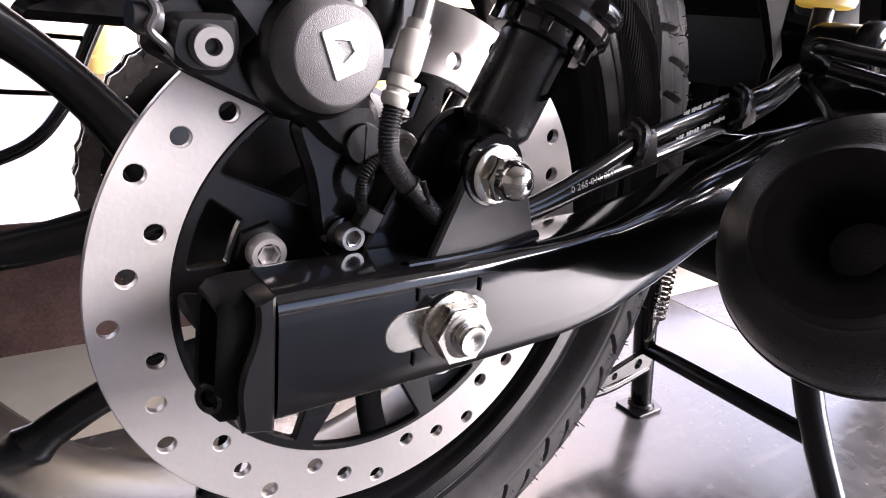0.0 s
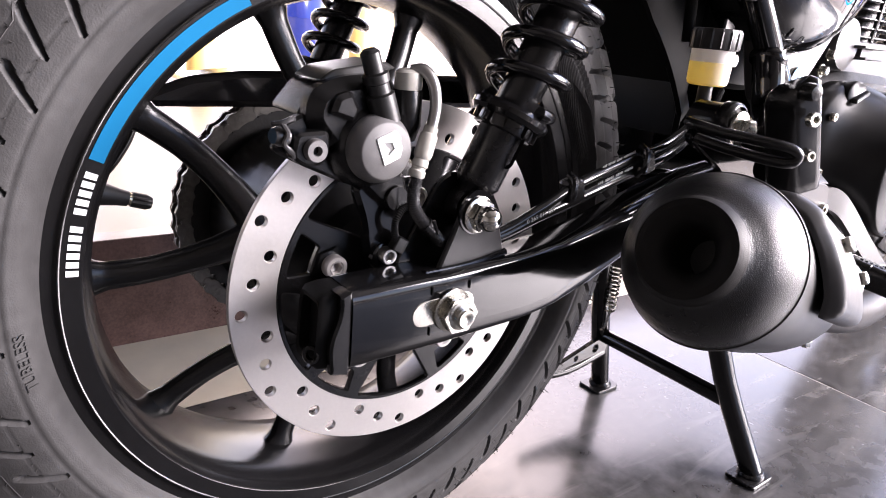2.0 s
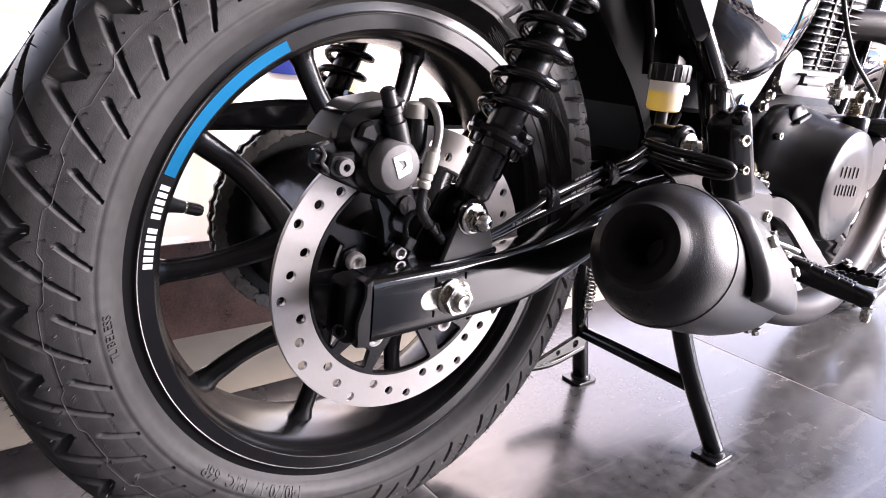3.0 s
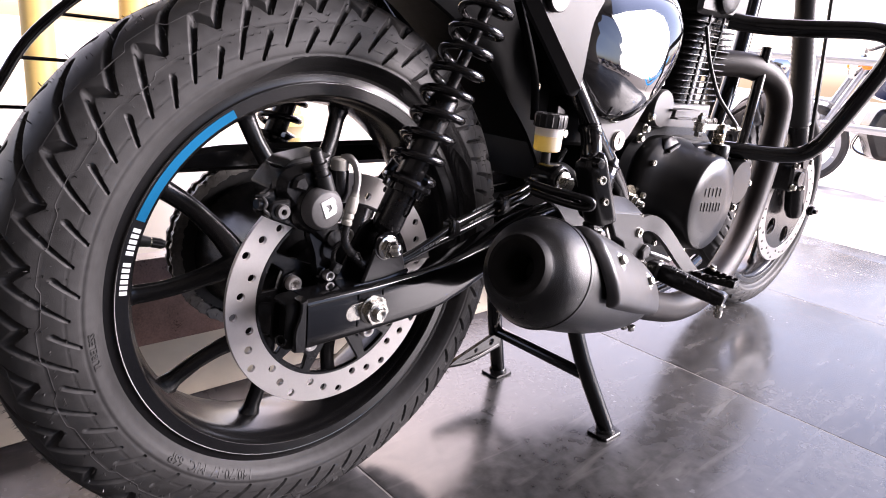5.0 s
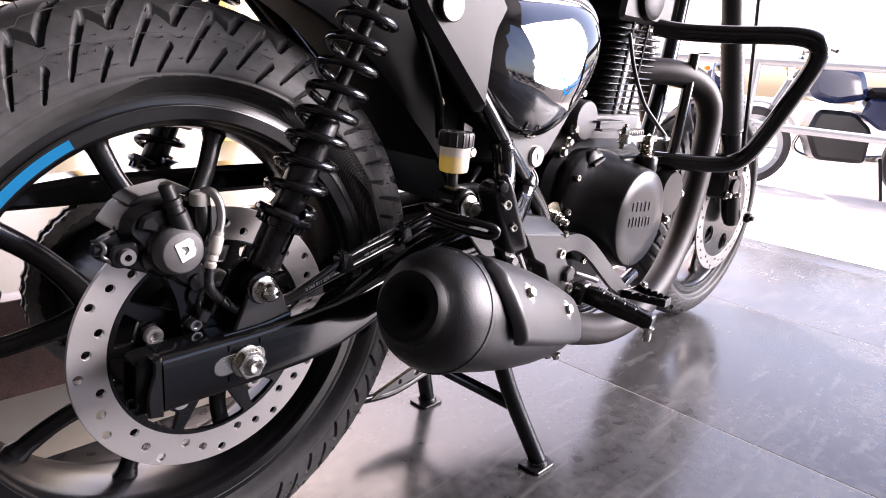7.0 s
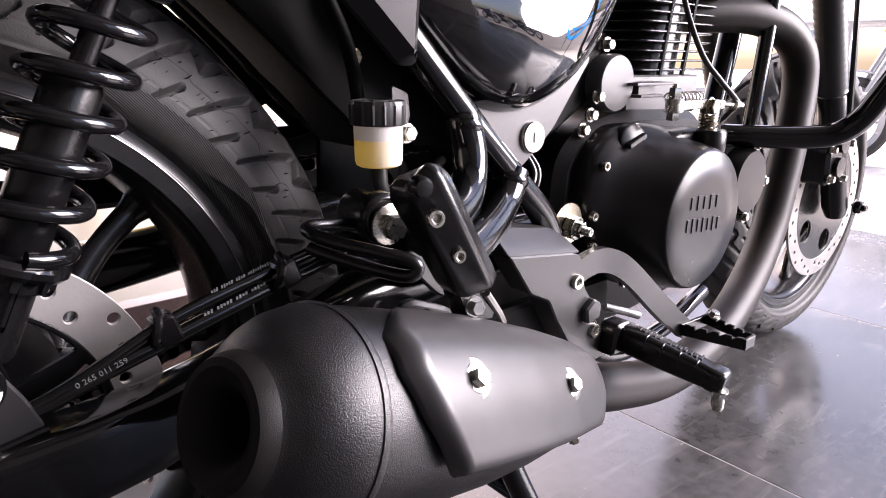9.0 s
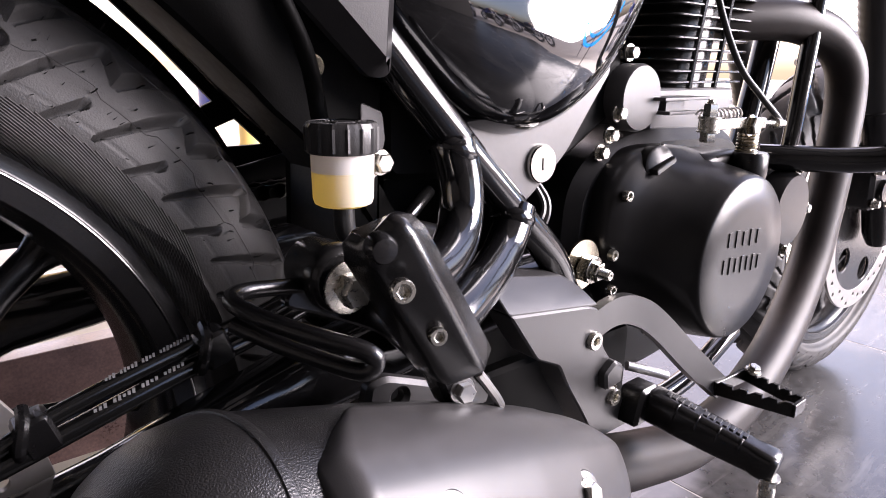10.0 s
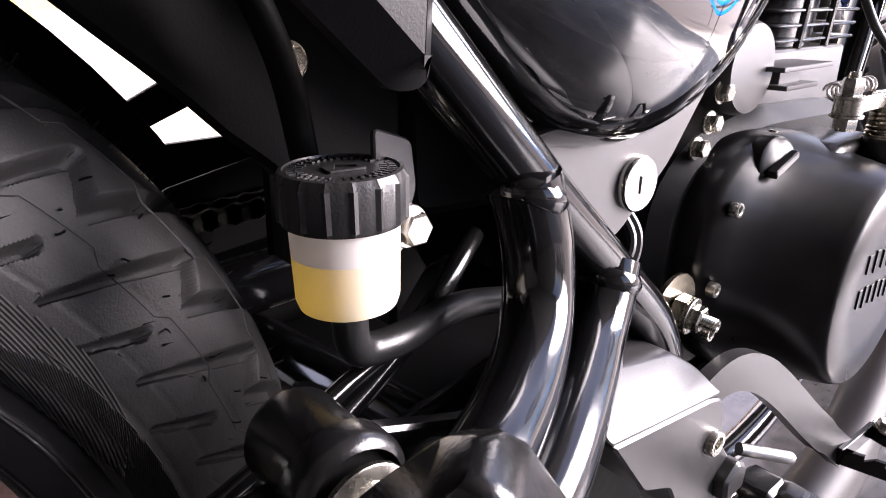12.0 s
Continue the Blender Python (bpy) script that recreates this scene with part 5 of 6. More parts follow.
for k, hw, hh in ((0.0, 0.008, 0.009), (0.03, 0.0105, 0.0125), (0.12, 0.0125, 0.0152), (0.3, 0.0125, 0.015), (0.55, 0.012, 0.014), (0.78, 0.0112, 0.0125), (0.84, 0.0112, 0.012), (0.87, 0.0128, 0.0122), (0.95, 0.0128, 0.0122), (0.99, 0.0108, 0.0105), (1.0, 0.008, 0.008)):
    c = PA.lerp(PB, k)
    rings.append([bm.verts.new(c + ps * hw * math.copysign(abs(math.cos(a)) ** 0.55, math.cos(a)) + pu * hh * math.copysign(abs(math.sin(a)) ** 0.55, math.sin(a))) for a in (2 * math.pi * (j + 0.5) / 28 for j in range(28))])
for a, b in zip(rings, rings[1:]):
    for j in range(28):
        bm.faces.new((a[j], a[(j + 1) % 28], b[(j + 1) % 28], b[j]))
bm.faces.new(rings[0])
bm.faces.new(rings[-1])
peg = part("footpeg", bm, PEGBLACK, bike, "black moulded rubber footpeg with a flat top", 45)
peg_turn = Matrix((pd, -ps, pu)).transposed()
for i in range(13):
    if i != 5:
        bm = bmesh.new()
        k = 0.2 + 0.046 * i
        block(bm, PA.lerp(PB, k) + pu * (0.0154 - 0.0035 * max(0, k - 0.2)), (0.0034, 0.0065, 0.0014), 0.0003, peg_turn)
        part("raised_mark", bm, HOSE, peg)
for k in (0.3, 0.45, 0.6, 0.75):
    bm = bmesh.new()
    hh = 0.0152 - 0.005 * max(0, k - 0.2)
    sweep(bm, [PA.lerp(PB, k) + ps * sx * 0.0116 + pu * hh * sz for sx, sz in ((0.4, 0.98), (0.8, 0.92), (1.0, 0.6), (1.02, 0.1))], 0.0011, 6, 3)
    sweep(bm, [PA.lerp(PB, k) - ps * sx * 0.0116 + pu * hh * sz for sx, sz in ((0.4, 0.98), (0.8, 0.92), (1.0, 0.6), (1.02, 0.1))], 0.0011, 6, 3)
    part("rib", bm, PEGBLACK, peg)
bm = bmesh.new()
hex_bolt(bm, (0.567, -0.300, 0.262), (0, 0, -1), 0.0062, 0.008, 0.0085, 0.007)
lathe(bm, (0.567, -0.300, 0.262), (0, 0, -1), [(0.0052, 0.006), (0.0062, 0.010), (0.0062, 0.018), (0.005, 0.021), (0, 0.021)], 18)
part("feeler_bolt", bm, ZINC, peg, "plated feeler bolt")
bm = bmesh.new()
slab(bm, [(0.53, 0.27), (0.538, 0.302), (0.562, 0.302), (0.568, 0.27)], -0.205, -0.182, 0.003, 0.005)
part("peg_clevis", bm, SATIN, peg)
tube("return_spring", [(0.555, -0.175, 0.31), (0.578, -0.19, 0.302), (0.588, -0.195, 0.298)], 0.0042, SATINALU, "plated spring and pin")
# brake pedal: bent plate arm with a toothed tip
bm = bmesh.new()
path = spline([(0.500, -0.155, 0.332), (0.526, -0.157, 0.350), (0.558, -0.158, 0.3565), (0.586, -0.162, 0.349), (0.611, -0.169, 0.330), (0.647, -0.183, 0.292), (0.682, -0.198, 0.258)], 6)
prev = None
for i, q in enumerate(path):
    d = (path[min(i + 1, len(path) - 1)] - path[max(i - 1, 0)]).normalized()
    nrm = Vector((-d.z, 0, d.x)).normalized() * (0.0132 if i < len(path) - 4 else 0.0115)
    wv = Vector((0, 0.0045, 0))
    ring = [bm.verts.new(q + s * nrm + t * wv) for s, t in ((1, 1), (1, -1), (-1, -1), (-1, 1))]
    if prev:
        for j in range(4):
            bm.faces.new((prev[j], prev[(j + 1) % 4], ring[(j + 1) % 4], ring[j]))
    else:
        bm.faces.new(ring)
    prev = ring
bm.faces.new(prev)
bmesh.ops.bevel(bm, geom=[e for e in bm.edges if len(e.link_faces) == 2 and e.calc_face_angle(0) > 1.2], offset=0.0012, segments=2, affect="EDGES")
pedal = part("brake_pedal", bm, SATIN_FINE, bike, "satin black bent steel brake pedal")
# toothed tread: a bent loop of strip that reaches outwards from the arm
def strip(name, p0, p1, h, teeth):
    p0, p1 = Vector(p0), Vector(p1)
    d, L = (p1 - p0).normalized(), (p1 - p0).length
    nrm = d.cross(Vector((0, 0, 1))).normalized()
    o = [(0, -h), (L, -h)] + ([(L - L * (i + 0.5 * e) / teeth, 0.0 if e in (0, 1) else -0.0045) for i in range(teeth) for e in (0, 1, 2)] if teeth else [(L, 0)]) + [(0, 0)]
    bm = bmesh.new()
    slab(bm, [(x, z) for x, z in o], -0.002, 0.002, 0.0005, place=lambda x, y, z: p0 + d * x + nrm * y + Vector((0, 0, z)))
    part(name, bm, SATIN, pedal, "black toothed pedal strip" if teeth else "", 30)


strip("pedal_strip", (0.672, -0.203, 0.268), (0.683, -0.268, 0.270), 0.0135, 5)
strip("pedal_strip", (0.722, -0.206, 0.268), (0.702, -0.268, 0.270), 0.0125, 5)
strip("pedal_strip", (0.670, -0.201, 0.268), (0.724, -0.204, 0.268), 0.014, 0)
strip("pedal_strip", (0.682, -0.269, 0.269), (0.703, -0.269, 0.269), 0.0125, 0)
bm = bmesh.new()
hex_bolt(bm, (0.722, -0.212, 0.268), (0, -0.3, 1), 0.006, 0.005, 0.008)
part("pedal_bolt", bm, ZINC, pedal, "small zinc bolt")
# swingarm pivot nut
bm = bmesh.new()
lathe(bm, (0.560, -0.113, 0.3865), (0, -1, 0), [(0, 0), (0.0235, 0), (0.0235, 0.003), (0, 0.003)], 36)
part("pivot_washer", bm, YZINC, bike, "large plated pivot washer")
bm = bmesh.new()
hex_bolt(bm, (0.5605, -0.116, 0.3845), (0.1, -1, -0.08), 0.0125, 0.010)
hex_bolt(bm, (0.5615, -0.126, 0.3837), (0.1, -1, -0.08), 0.0092, 0.007, 0.0128, 0.010)
part("pivot_nut", bm, ZINC, bike, "zinc swingarm pivot nut")

# brake fluid reservoir
RES = Vector((0.2975, -0.1365, 0.478))
bm = bmesh.new()
lathe(bm, RES, (0, 0, 1), [(0, 0), (0.0145, 0), (0.0172, 0.0014), (0.0182, 0.0045), (0.0186, 0.0205), (0.0, 0.0205)], 48)
reservoir = part("brake_reservoir", bm, FLUID, bike, "milky brake fluid reservoir, half full of amber fluid")
bm = bmesh.new()
lathe(bm, RES, (0, 0, 1), [(0, 0.0206), (0.0186, 0.0206), (0.0188, 0.030), (0.0188, 0.034), (0, 0.034)], 48)
part("reservoir_neck", bm, MILK, reservoir, "milky plastic neck")
bm = bmesh.new()
lathe(bm, RES, (0, 0, 1), [(0, 0.0315), (0.0206, 0.0315), (0.0212, 0.033), (0.0214, 0.0465), (0.0204, 0.0492), (0.0192, 0.0495), (0.0189, 0.0486), (0.0, 0.0486)], 96)
for v_ in bm.verts:
    d_ = Vector((v_.co.x - RES.x, v_.co.y - RES.y))
    if d_.length > 0.0210 and round(math.atan2(d_.y, d_.x) / (2 * math.pi) * 96) % 6 == 0:
        v_.co.x, v_.co.y = RES.x + d_.x * 1.045, RES.y + d_.y * 1.045
part("reservoir_cap", bm, CAPBLACK, reservoir, "black ribbed screw cap", 24)
bm = bmesh.new()
for ring_r, cnt in ((0.0168, 44), (0.0138, 34)):
    for i in range(cnt):
        a = 2 * math.pi * i / cnt
        if (i * 7) % 11:
            block(bm, RES + Vector((ring_r * math.cos(a), ring_r * math.sin(a), 0.0488)), (0.0023, 0.0011, 0.0008), 0, Matrix.Rotation(a, 3, "Z"))
slab(bm, [(-0.007, -0.004), (0.006, -0.006), (0.008, 0.001), (0.001, 0.007), (-0.006, 0.003)], 0.0486, 0.0495, 0.0002, 0.001, holes=[[(-0.004, -0.002), (0.004, -0.0035), (0.005, 0.0), (0.0, 0.004)]], place=lambda x, y, z: RES + Vector((x, z, y)))
part("cap_lettering", bm, CAPBLACK, reservoir, "raised marks on the cap")
bm = bmesh.new()
slab(bm, [(0.300, 0.486), (0.314, 0.489), (0.330, 0.499), (0.330, 0.508), (0.312, 0.512)], -0.1380, -0.1350, 0.0006, 0.003)
part("reservoir_lug", bm, MILK, reservoir)
bm = bmesh.new()
hex_bolt(bm, (0.3235, -0.1365, 0.5015), (0, -1, 0), 0.0065, 0.006, 0.0082)
part("lug_bolt", bm, ZINC, reservoir, "zinc flange bolt")
bm = bmesh.new()
slab(bm, [(0.312, 0.498), (0.324, 0.498), (0.330, 0.514), (0.328, 0.532), (0.312, 0.538)], -0.1345, -0.1315, 0.0006, 0.003)
part("reservoir_bracket", bm, DARKMETAL, bike, "bare metal reservoir bracket")
tube("reservoir_hose", [(0.2975, -0.1365, 0.480), (0.2975, -0.1365, 0.470), (0.299, -0.136, 0.461), (0.306, -0.134, 0.4555), (0.325, -0.132, 0.4535), (0.365, -0.118, 0.449), (0.42, -0.10, 0.43)], 0.0066, HOSE, "black rubber reservoir hose", n=7)

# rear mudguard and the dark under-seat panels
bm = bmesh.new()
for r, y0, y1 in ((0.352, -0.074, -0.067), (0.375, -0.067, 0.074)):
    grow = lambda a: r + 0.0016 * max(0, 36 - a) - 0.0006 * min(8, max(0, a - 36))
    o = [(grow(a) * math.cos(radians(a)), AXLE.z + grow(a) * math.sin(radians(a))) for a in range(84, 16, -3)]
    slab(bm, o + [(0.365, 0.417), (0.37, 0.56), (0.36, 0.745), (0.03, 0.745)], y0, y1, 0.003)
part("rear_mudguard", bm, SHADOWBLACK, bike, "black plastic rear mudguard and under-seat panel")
# added black block, fills the dark middle of the bike
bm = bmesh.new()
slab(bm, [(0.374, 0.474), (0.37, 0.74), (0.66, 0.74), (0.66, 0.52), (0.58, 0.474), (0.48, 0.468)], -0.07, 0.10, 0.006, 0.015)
part("dark_core_filler", bm, SHADOWBLACK, bike, "added black block filling the dark middle of the bike")
# added black block for the dark behind the swingarm
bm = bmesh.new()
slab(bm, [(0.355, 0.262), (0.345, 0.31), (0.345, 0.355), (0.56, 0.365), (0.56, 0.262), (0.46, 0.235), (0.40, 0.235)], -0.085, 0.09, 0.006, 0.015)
part("dark_bridge_filler", bm, SHADOWBLACK, bike, "added black block filling the dark behind the swingarm")
# added black sheet, hides bright floor past the chain
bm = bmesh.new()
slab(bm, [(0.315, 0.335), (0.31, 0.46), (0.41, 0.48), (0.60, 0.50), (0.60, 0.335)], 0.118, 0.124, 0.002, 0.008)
part("chain_side_blocker", bm, SHADOWBLACK, bike, "added black sheet closing a bright gap on the chain side")
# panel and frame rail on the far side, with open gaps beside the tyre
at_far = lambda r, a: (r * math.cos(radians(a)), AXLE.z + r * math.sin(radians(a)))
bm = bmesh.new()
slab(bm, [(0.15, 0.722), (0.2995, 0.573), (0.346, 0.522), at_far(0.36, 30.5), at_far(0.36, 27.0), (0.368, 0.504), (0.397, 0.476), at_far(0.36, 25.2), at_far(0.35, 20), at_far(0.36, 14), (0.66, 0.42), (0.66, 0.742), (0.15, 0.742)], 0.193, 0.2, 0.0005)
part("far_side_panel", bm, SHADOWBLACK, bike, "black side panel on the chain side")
# added black ring sheet, narrows the bright gap beside the tyre
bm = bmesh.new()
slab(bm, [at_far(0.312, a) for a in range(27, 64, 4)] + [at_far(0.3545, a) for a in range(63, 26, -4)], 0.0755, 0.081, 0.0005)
part("tyre_gap_blocker", bm, SHADOWBLACK, bike, "added black ring sheet narrowing the bright gap beside the tyre")
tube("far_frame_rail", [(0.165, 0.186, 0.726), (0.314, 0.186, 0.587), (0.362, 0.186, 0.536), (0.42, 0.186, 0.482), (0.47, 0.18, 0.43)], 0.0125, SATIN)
# added black block, stands in for the dark below the engine
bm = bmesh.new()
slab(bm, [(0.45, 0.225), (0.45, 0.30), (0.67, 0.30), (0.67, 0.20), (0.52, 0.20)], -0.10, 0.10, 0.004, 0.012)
part("dark_lower_filler", bm, SHADOWBLACK, bike, "added black block covering bright floor under the bike")
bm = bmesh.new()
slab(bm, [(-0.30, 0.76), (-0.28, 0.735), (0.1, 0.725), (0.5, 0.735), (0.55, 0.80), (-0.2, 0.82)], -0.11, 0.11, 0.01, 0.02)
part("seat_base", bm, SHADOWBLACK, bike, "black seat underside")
bm = bmesh.new()
hex_bolt(bm, (0.299, -0.101, 0.558), (0, -1, 0), 0.0058, 0.004, 0.0075)
part("panel_bolt", bm, YZINC, bike)
tube("seat_strut", [(0.24, -0.105, 0.66), (0.276, -0.105, 0.60), (0.295, -0.104, 0.56), (0.303, -0.104, 0.515)], 0.0055, SHADOWBLACK)
# cast cover plate on the frame with its round cap
bm = bmesh.new()
slab(bm, [(0.165, 0.70), (0.196, 0.652), (0.304, 0.552), (0.318, 0.553), (0.324, 0.64), (0.345, 0.672), (0.32, 0.70), (0.24, 0.72)], -0.168, -0.14, 0.011, 0.012)
cover = part("frame_cover", bm, COVERBLACK, bike, "satin black frame cover plate")
bm = bmesh.new()
lathe(bm, (0.232, -0.165, 0.664), (0, -1, 0), [(0, 0), (0.0185, 0), (0.0185, 0.002), (0.0165, 0.0025), (0.0165, 0.0035), (0.0175, 0.004), (0.0175, 0.0105), (0.0162, 0.0118), (0, 0.0118)], 36)
part("round_cap", bm, HOSE, cover, "black round cap")


def dome_panel(outline, y, bulge, name, mat, label, crown, steps=16, power=2.0):
    """A pillow-shaped panel: rings of the outline shrunk towards its middle while it swells outwards."""
    bm = bmesh.new()
    o = [(p.x, p.y) for p in spline([(a, b, 0) for a, b in outline] + [(*outline[0], 0)], 8)][:-1]
    cx, cz = crown
    rings = []
    for i in range(steps + 1):
        k = i / steps
        s = math.cos(k * math.pi / 2) if i < steps else 0.0
        h = math.sin(k * math.pi / 2)
        if i == steps:
            rings.append([bm.verts.new((cx, y - bulge, cz))])
        else:
            rings.append([bm.verts.new((cx + (px - cx) * s ** (2 / power), y - bulge * h ** 1.0, cz + (pz - cz) * s ** (2 / power))) for px, pz in o])
    m = len(o)
    for a, b in zip(rings, rings[1:]):
        for j in range(m):
            if len(b) == 1:
                bm.faces.new((a[j], a[(j + 1) % m], b[0]))
            else:
                bm.faces.new((a[j], a[(j + 1) % m], b[(j + 1) % m], b[j]))
    back = [bm.verts.new((px, y + 0.03, pz)) for px, pz in o]
    for j in range(m):
        bm.faces.new((rings[0][j], rings[0][(j + 1) % m], back[(j + 1) % m], back[j]))
    return part(name, bm, mat, bike, label, 60)


dome_panel([(0.330, 0.655), (0.318, 0.61), (0.338, 0.570), (0.392, 0.526), (0.450, 0.510), (0.505, 0.524), (0.556, 0.562), (0.600, 0.625), (0.600, 0.68), (0.54, 0.705), (0.42, 0.70), (0.355, 0.688)], -0.114, 0.058, "side_panel", PANEL, "polished black side panel that mirrors the street", (0.455, 0.578))
tube("panel_rim", [(0.333, -0.116, 0.578), (0.318, -0.116, 0.612), (0.330, -0.117, 0.657), (0.357, -0.118, 0.690), (0.42, -0.119, 0.702), (0.54, -0.119, 0.706), (0.598, -0.118, 0.68), (0.600, -0.116, 0.63)], 0.0085, PANEL, "polished black rim of the side panel")
bm = bmesh.new()
slab(bm, [(0.395, 0.535), (0.432, 0.463), (0.45, 0.452), (0.475, 0.455), (0.52, 0.49), (0.575, 0.56), (0.55, 0.58), (0.45, 0.56)], -0.122, -0.10, 0.003, 0.01)
lower = part("lower_side_cover", bm, GREYCAST, bike, "grey lower side cover with a lock")
bm = bmesh.new()
lathe(bm, (0.487, -0.122, 0.486), (0, -1, 0), [(0, 0), (0.0155, 0), (0.0155, 0.003), (0.0145, 0.0045), (0, 0.0045)], 40)
block(bm, (0.487, -0.1268, 0.486), (0.0025, 0.0012, 0.01), 0.0003)
part("lock", bm, CHROME, lower, "bright round lock")
bm = bmesh.new()
sweep(bm, [(0.50, -0.10, 0.47), (0.505, -0.112, 0.45), (0.497, -0.115, 0.435), (0.48, -0.11, 0.428), (0.46, -0.1, 0.425)], 0.0028, 8, 6)
part("cover_lead", bm, HOSE, bike, "thin black lead")
bm = bmesh.new()
sweep(bm, [(0.505, -0.10, 0.47), (0.511, -0.112, 0.45), (0.503, -0.115, 0.431), (0.482, -0.11, 0.421), (0.46, -0.1, 0.418)], 0.0028, 8, 6)
part("cover_lead", bm, HOSE, bike, "thin black lead")
# tank belly above
bm = bmesh.new()
bmesh.ops.create_uvsphere(bm, u_segments=32, v_segments=16, radius=1)
bmesh.ops.transform(bm, matrix=Matrix.Translation((0.62, 0, 0.86)) @ Matrix.Diagonal((0.3, 0.14, 0.15, 1)), verts=bm.verts)
part("fuel_tank", bm, GLOSS, bike, "gloss black fuel tank underside")

# engine
bm = bmesh.new()
slab(bm, [(0.565, 0.30), (0.575, 0.45), (0.61, 0.485), (0.70, 0.50), (0.86, 0.495), (0.93, 0.44), (0.94, 0.32), (0.88, 0.24), (0.72, 0.225), (0.60, 0.245)], -0.09, 0.11, 0.012, 0.03)
engine = part("engine", bm, CASE, bike, "black air-cooled single-cylinder engine")
bm = bmesh.new()
o = [(0.592, 0.40), (0.604, 0.455), (0.64, 0.482), (0.70, 0.486), (0.76, 0.475), (0.795, 0.45), (0.812, 0.40), (0.81, 0.35), (0.79, 0.305), (0.745, 0.283), (0.69, 0.286), (0.635, 0.315), (0.603, 0.355)]
oo = [(p.x, p.y) for p in spline([(a, b, 0) for a, b in o] + [(*o[0], 0)], 6)][:-1]
cxm, czm = 0.727, 0.377
levels = [(1.0, -0.085, 0), (1.0, -0.105, 0), (0.99, -0.113, 0.1), (0.98, -0.121, 0.35), (0.955, -0.137, 0.65), (0.93, -0.158, 0.88), (0.905, -0.173, 1.0), (0.88, -0.1795, 1.0), (0.855, -0.1815, 1.0), (0.5, -0.182, 1.0), (0.25, -0.182, 1.0)]
rings = []
for s, y, k in levels:
    ring = []
    for px, pz in oo:
        x, z = cxm + (px - cxm) * s, czm + (pz - czm) * s
        ang = math.atan2(pz - czm, px - cxm)
        rr = 0.0755 * s / 0.8
        x = x * (1 - k) + (0.732 + rr * math.cos(ang)) * k
        z = z * (1 - k) + (czm + rr * math.sin(ang)) * k
        ring.append(bm.verts.new((x, y, z)))
    rings.append(ring)
m = len(oo)
for a, b in zip(rings, rings[1:]):
    for j in range(m):
        bm.faces.new((a[j], a[(j + 1) % m], b[(j + 1) % m], b[j]))
bm.faces.new(rings[-1])
clutch = part("clutch_cover", bm, CLUTCH, engine, "satin black rounded clutch cover", 50)
# the maker's raised lettering becomes plain raised bars
for row, (z, x0, n, wd) in enumerate(((0.402, 0.692, 5, 0.0125), (0.376, 0.688, 7, 0.0098))):
    for i in range(n):
        bm = bmesh.new()
        block(bm, (x0 + wd * 0.5 + i * (wd + 0.002), -0.1826, z - 0.001 * i), (wd * 0.55, 0.0012, 0.0145 + 0.003 * (i % 2)), 0.0005)
        part("raised_bar", bm, CLUTCH, clutch)
bm = bmesh.new()
lathe(bm, (0.662, -0.112, 0.468), (-0.2, -1, 0.15), [(0, 0), (0.0205, 0), (0.0205, 0.008), (0.0195, 0.011), (0.017, 0.0125), (0, 0.013)], 36)
block(bm, (0.6592, -0.1265, 0.4705), (0.033, 0.008, 0.006), 0.0025, Matrix.Rotation(-0.35, 3, "Y"))
part("oil_filler_cap", bm, CLUTCH, clutch, "black oil filler cap")
bm = bmesh.new()
slab(bm, [(0.700, 0.462), (0.728, 0.4765), (0.798, 0.4775), (0.801, 0.44), (0.795, 0.41), (0.72, 0.41)], -0.139, -0.085, 0.005, 0.006)
lathe(bm, (0.783, -0.150, 0.422), (0, 0, 1), [(0, 0), (0.006, 0.002), (0.0165, 0.022), (0.0185, 0.034), (0.0185, 0.0525), (0.0165, 0.0555), (0.0, 0.0555)], 28)
part("lever_tower", bm, CLUTCH, clutch, "", 50)
for q in ((0.69, -0.10, 0.482), (0.613, -0.118, 0.445), (0.598, -0.118, 0.39), (0.60, -0.118, 0.355), (0.665, -0.12, 0.298)):
    bm = bmesh.new()
    socket_bolt(bm, q, (0, -1, 0), 0.0055, 0.006)
    part("cover_bolt", bm, ZINC, clutch)
# clutch lever, spring and cable on top
bm = bmesh.new()
lathe(bm, (0.783, -0.145, 0.477), (0, 0, 1), [(0, 0), (0.0115, 0), (0.0115, 0.0025), (0.0062, 0.003), (0.0062, 0.022), (0, 0.022)], 18)
n = 5 * 12
sweep(bm, [(0.783 + 0.0098 * math.cos(i * math.pi / 6), -0.145 + 0.0098 * math.sin(i * math.pi / 6), 0.4805 + 0.017 * i / n) for i in range(n + 1)], 0.0017, 6, 1)
lathe(bm, (0.783, -0.145, 0.4975), (0, 0, 1), [(0, 0), (0.0115, 0), (0.0115, 0.013), (0.010, 0.0145), (0, 0.0145)], 20)
lever = part("clutch_lever", bm, YZINC, engine, "plated clutch lever and spring")
bm = bmesh.new()
block(bm, (0.738, -0.150, 0.509), (0.088, 0.0055, 0.0105), 0.002)
block(bm, (0.80, -0.142, 0.506), (0.03, 0.012, 0.012), 0.003)
part("lever_arm", bm, ZINC, lever)
bm = bmesh.new()
hex_bolt(bm, (0.767, -0.1525, 0.506), (0, -1, 0), 0.0098, 0.007, 0.0112)
part("lever_bolt", bm, YZINC, lever, "yellow plated hexagon bolt")
bm = bmesh.new()
hex_bolt(bm, (0.694, -0.148, 0.515), (0, 0, 1), 0.0072, 0.012, 0.0108, 0.004)
hex_bolt(bm, (0.694, -0.148, 0.504), (0, 0, -1), 0.0078, 0.009, 0.0108)
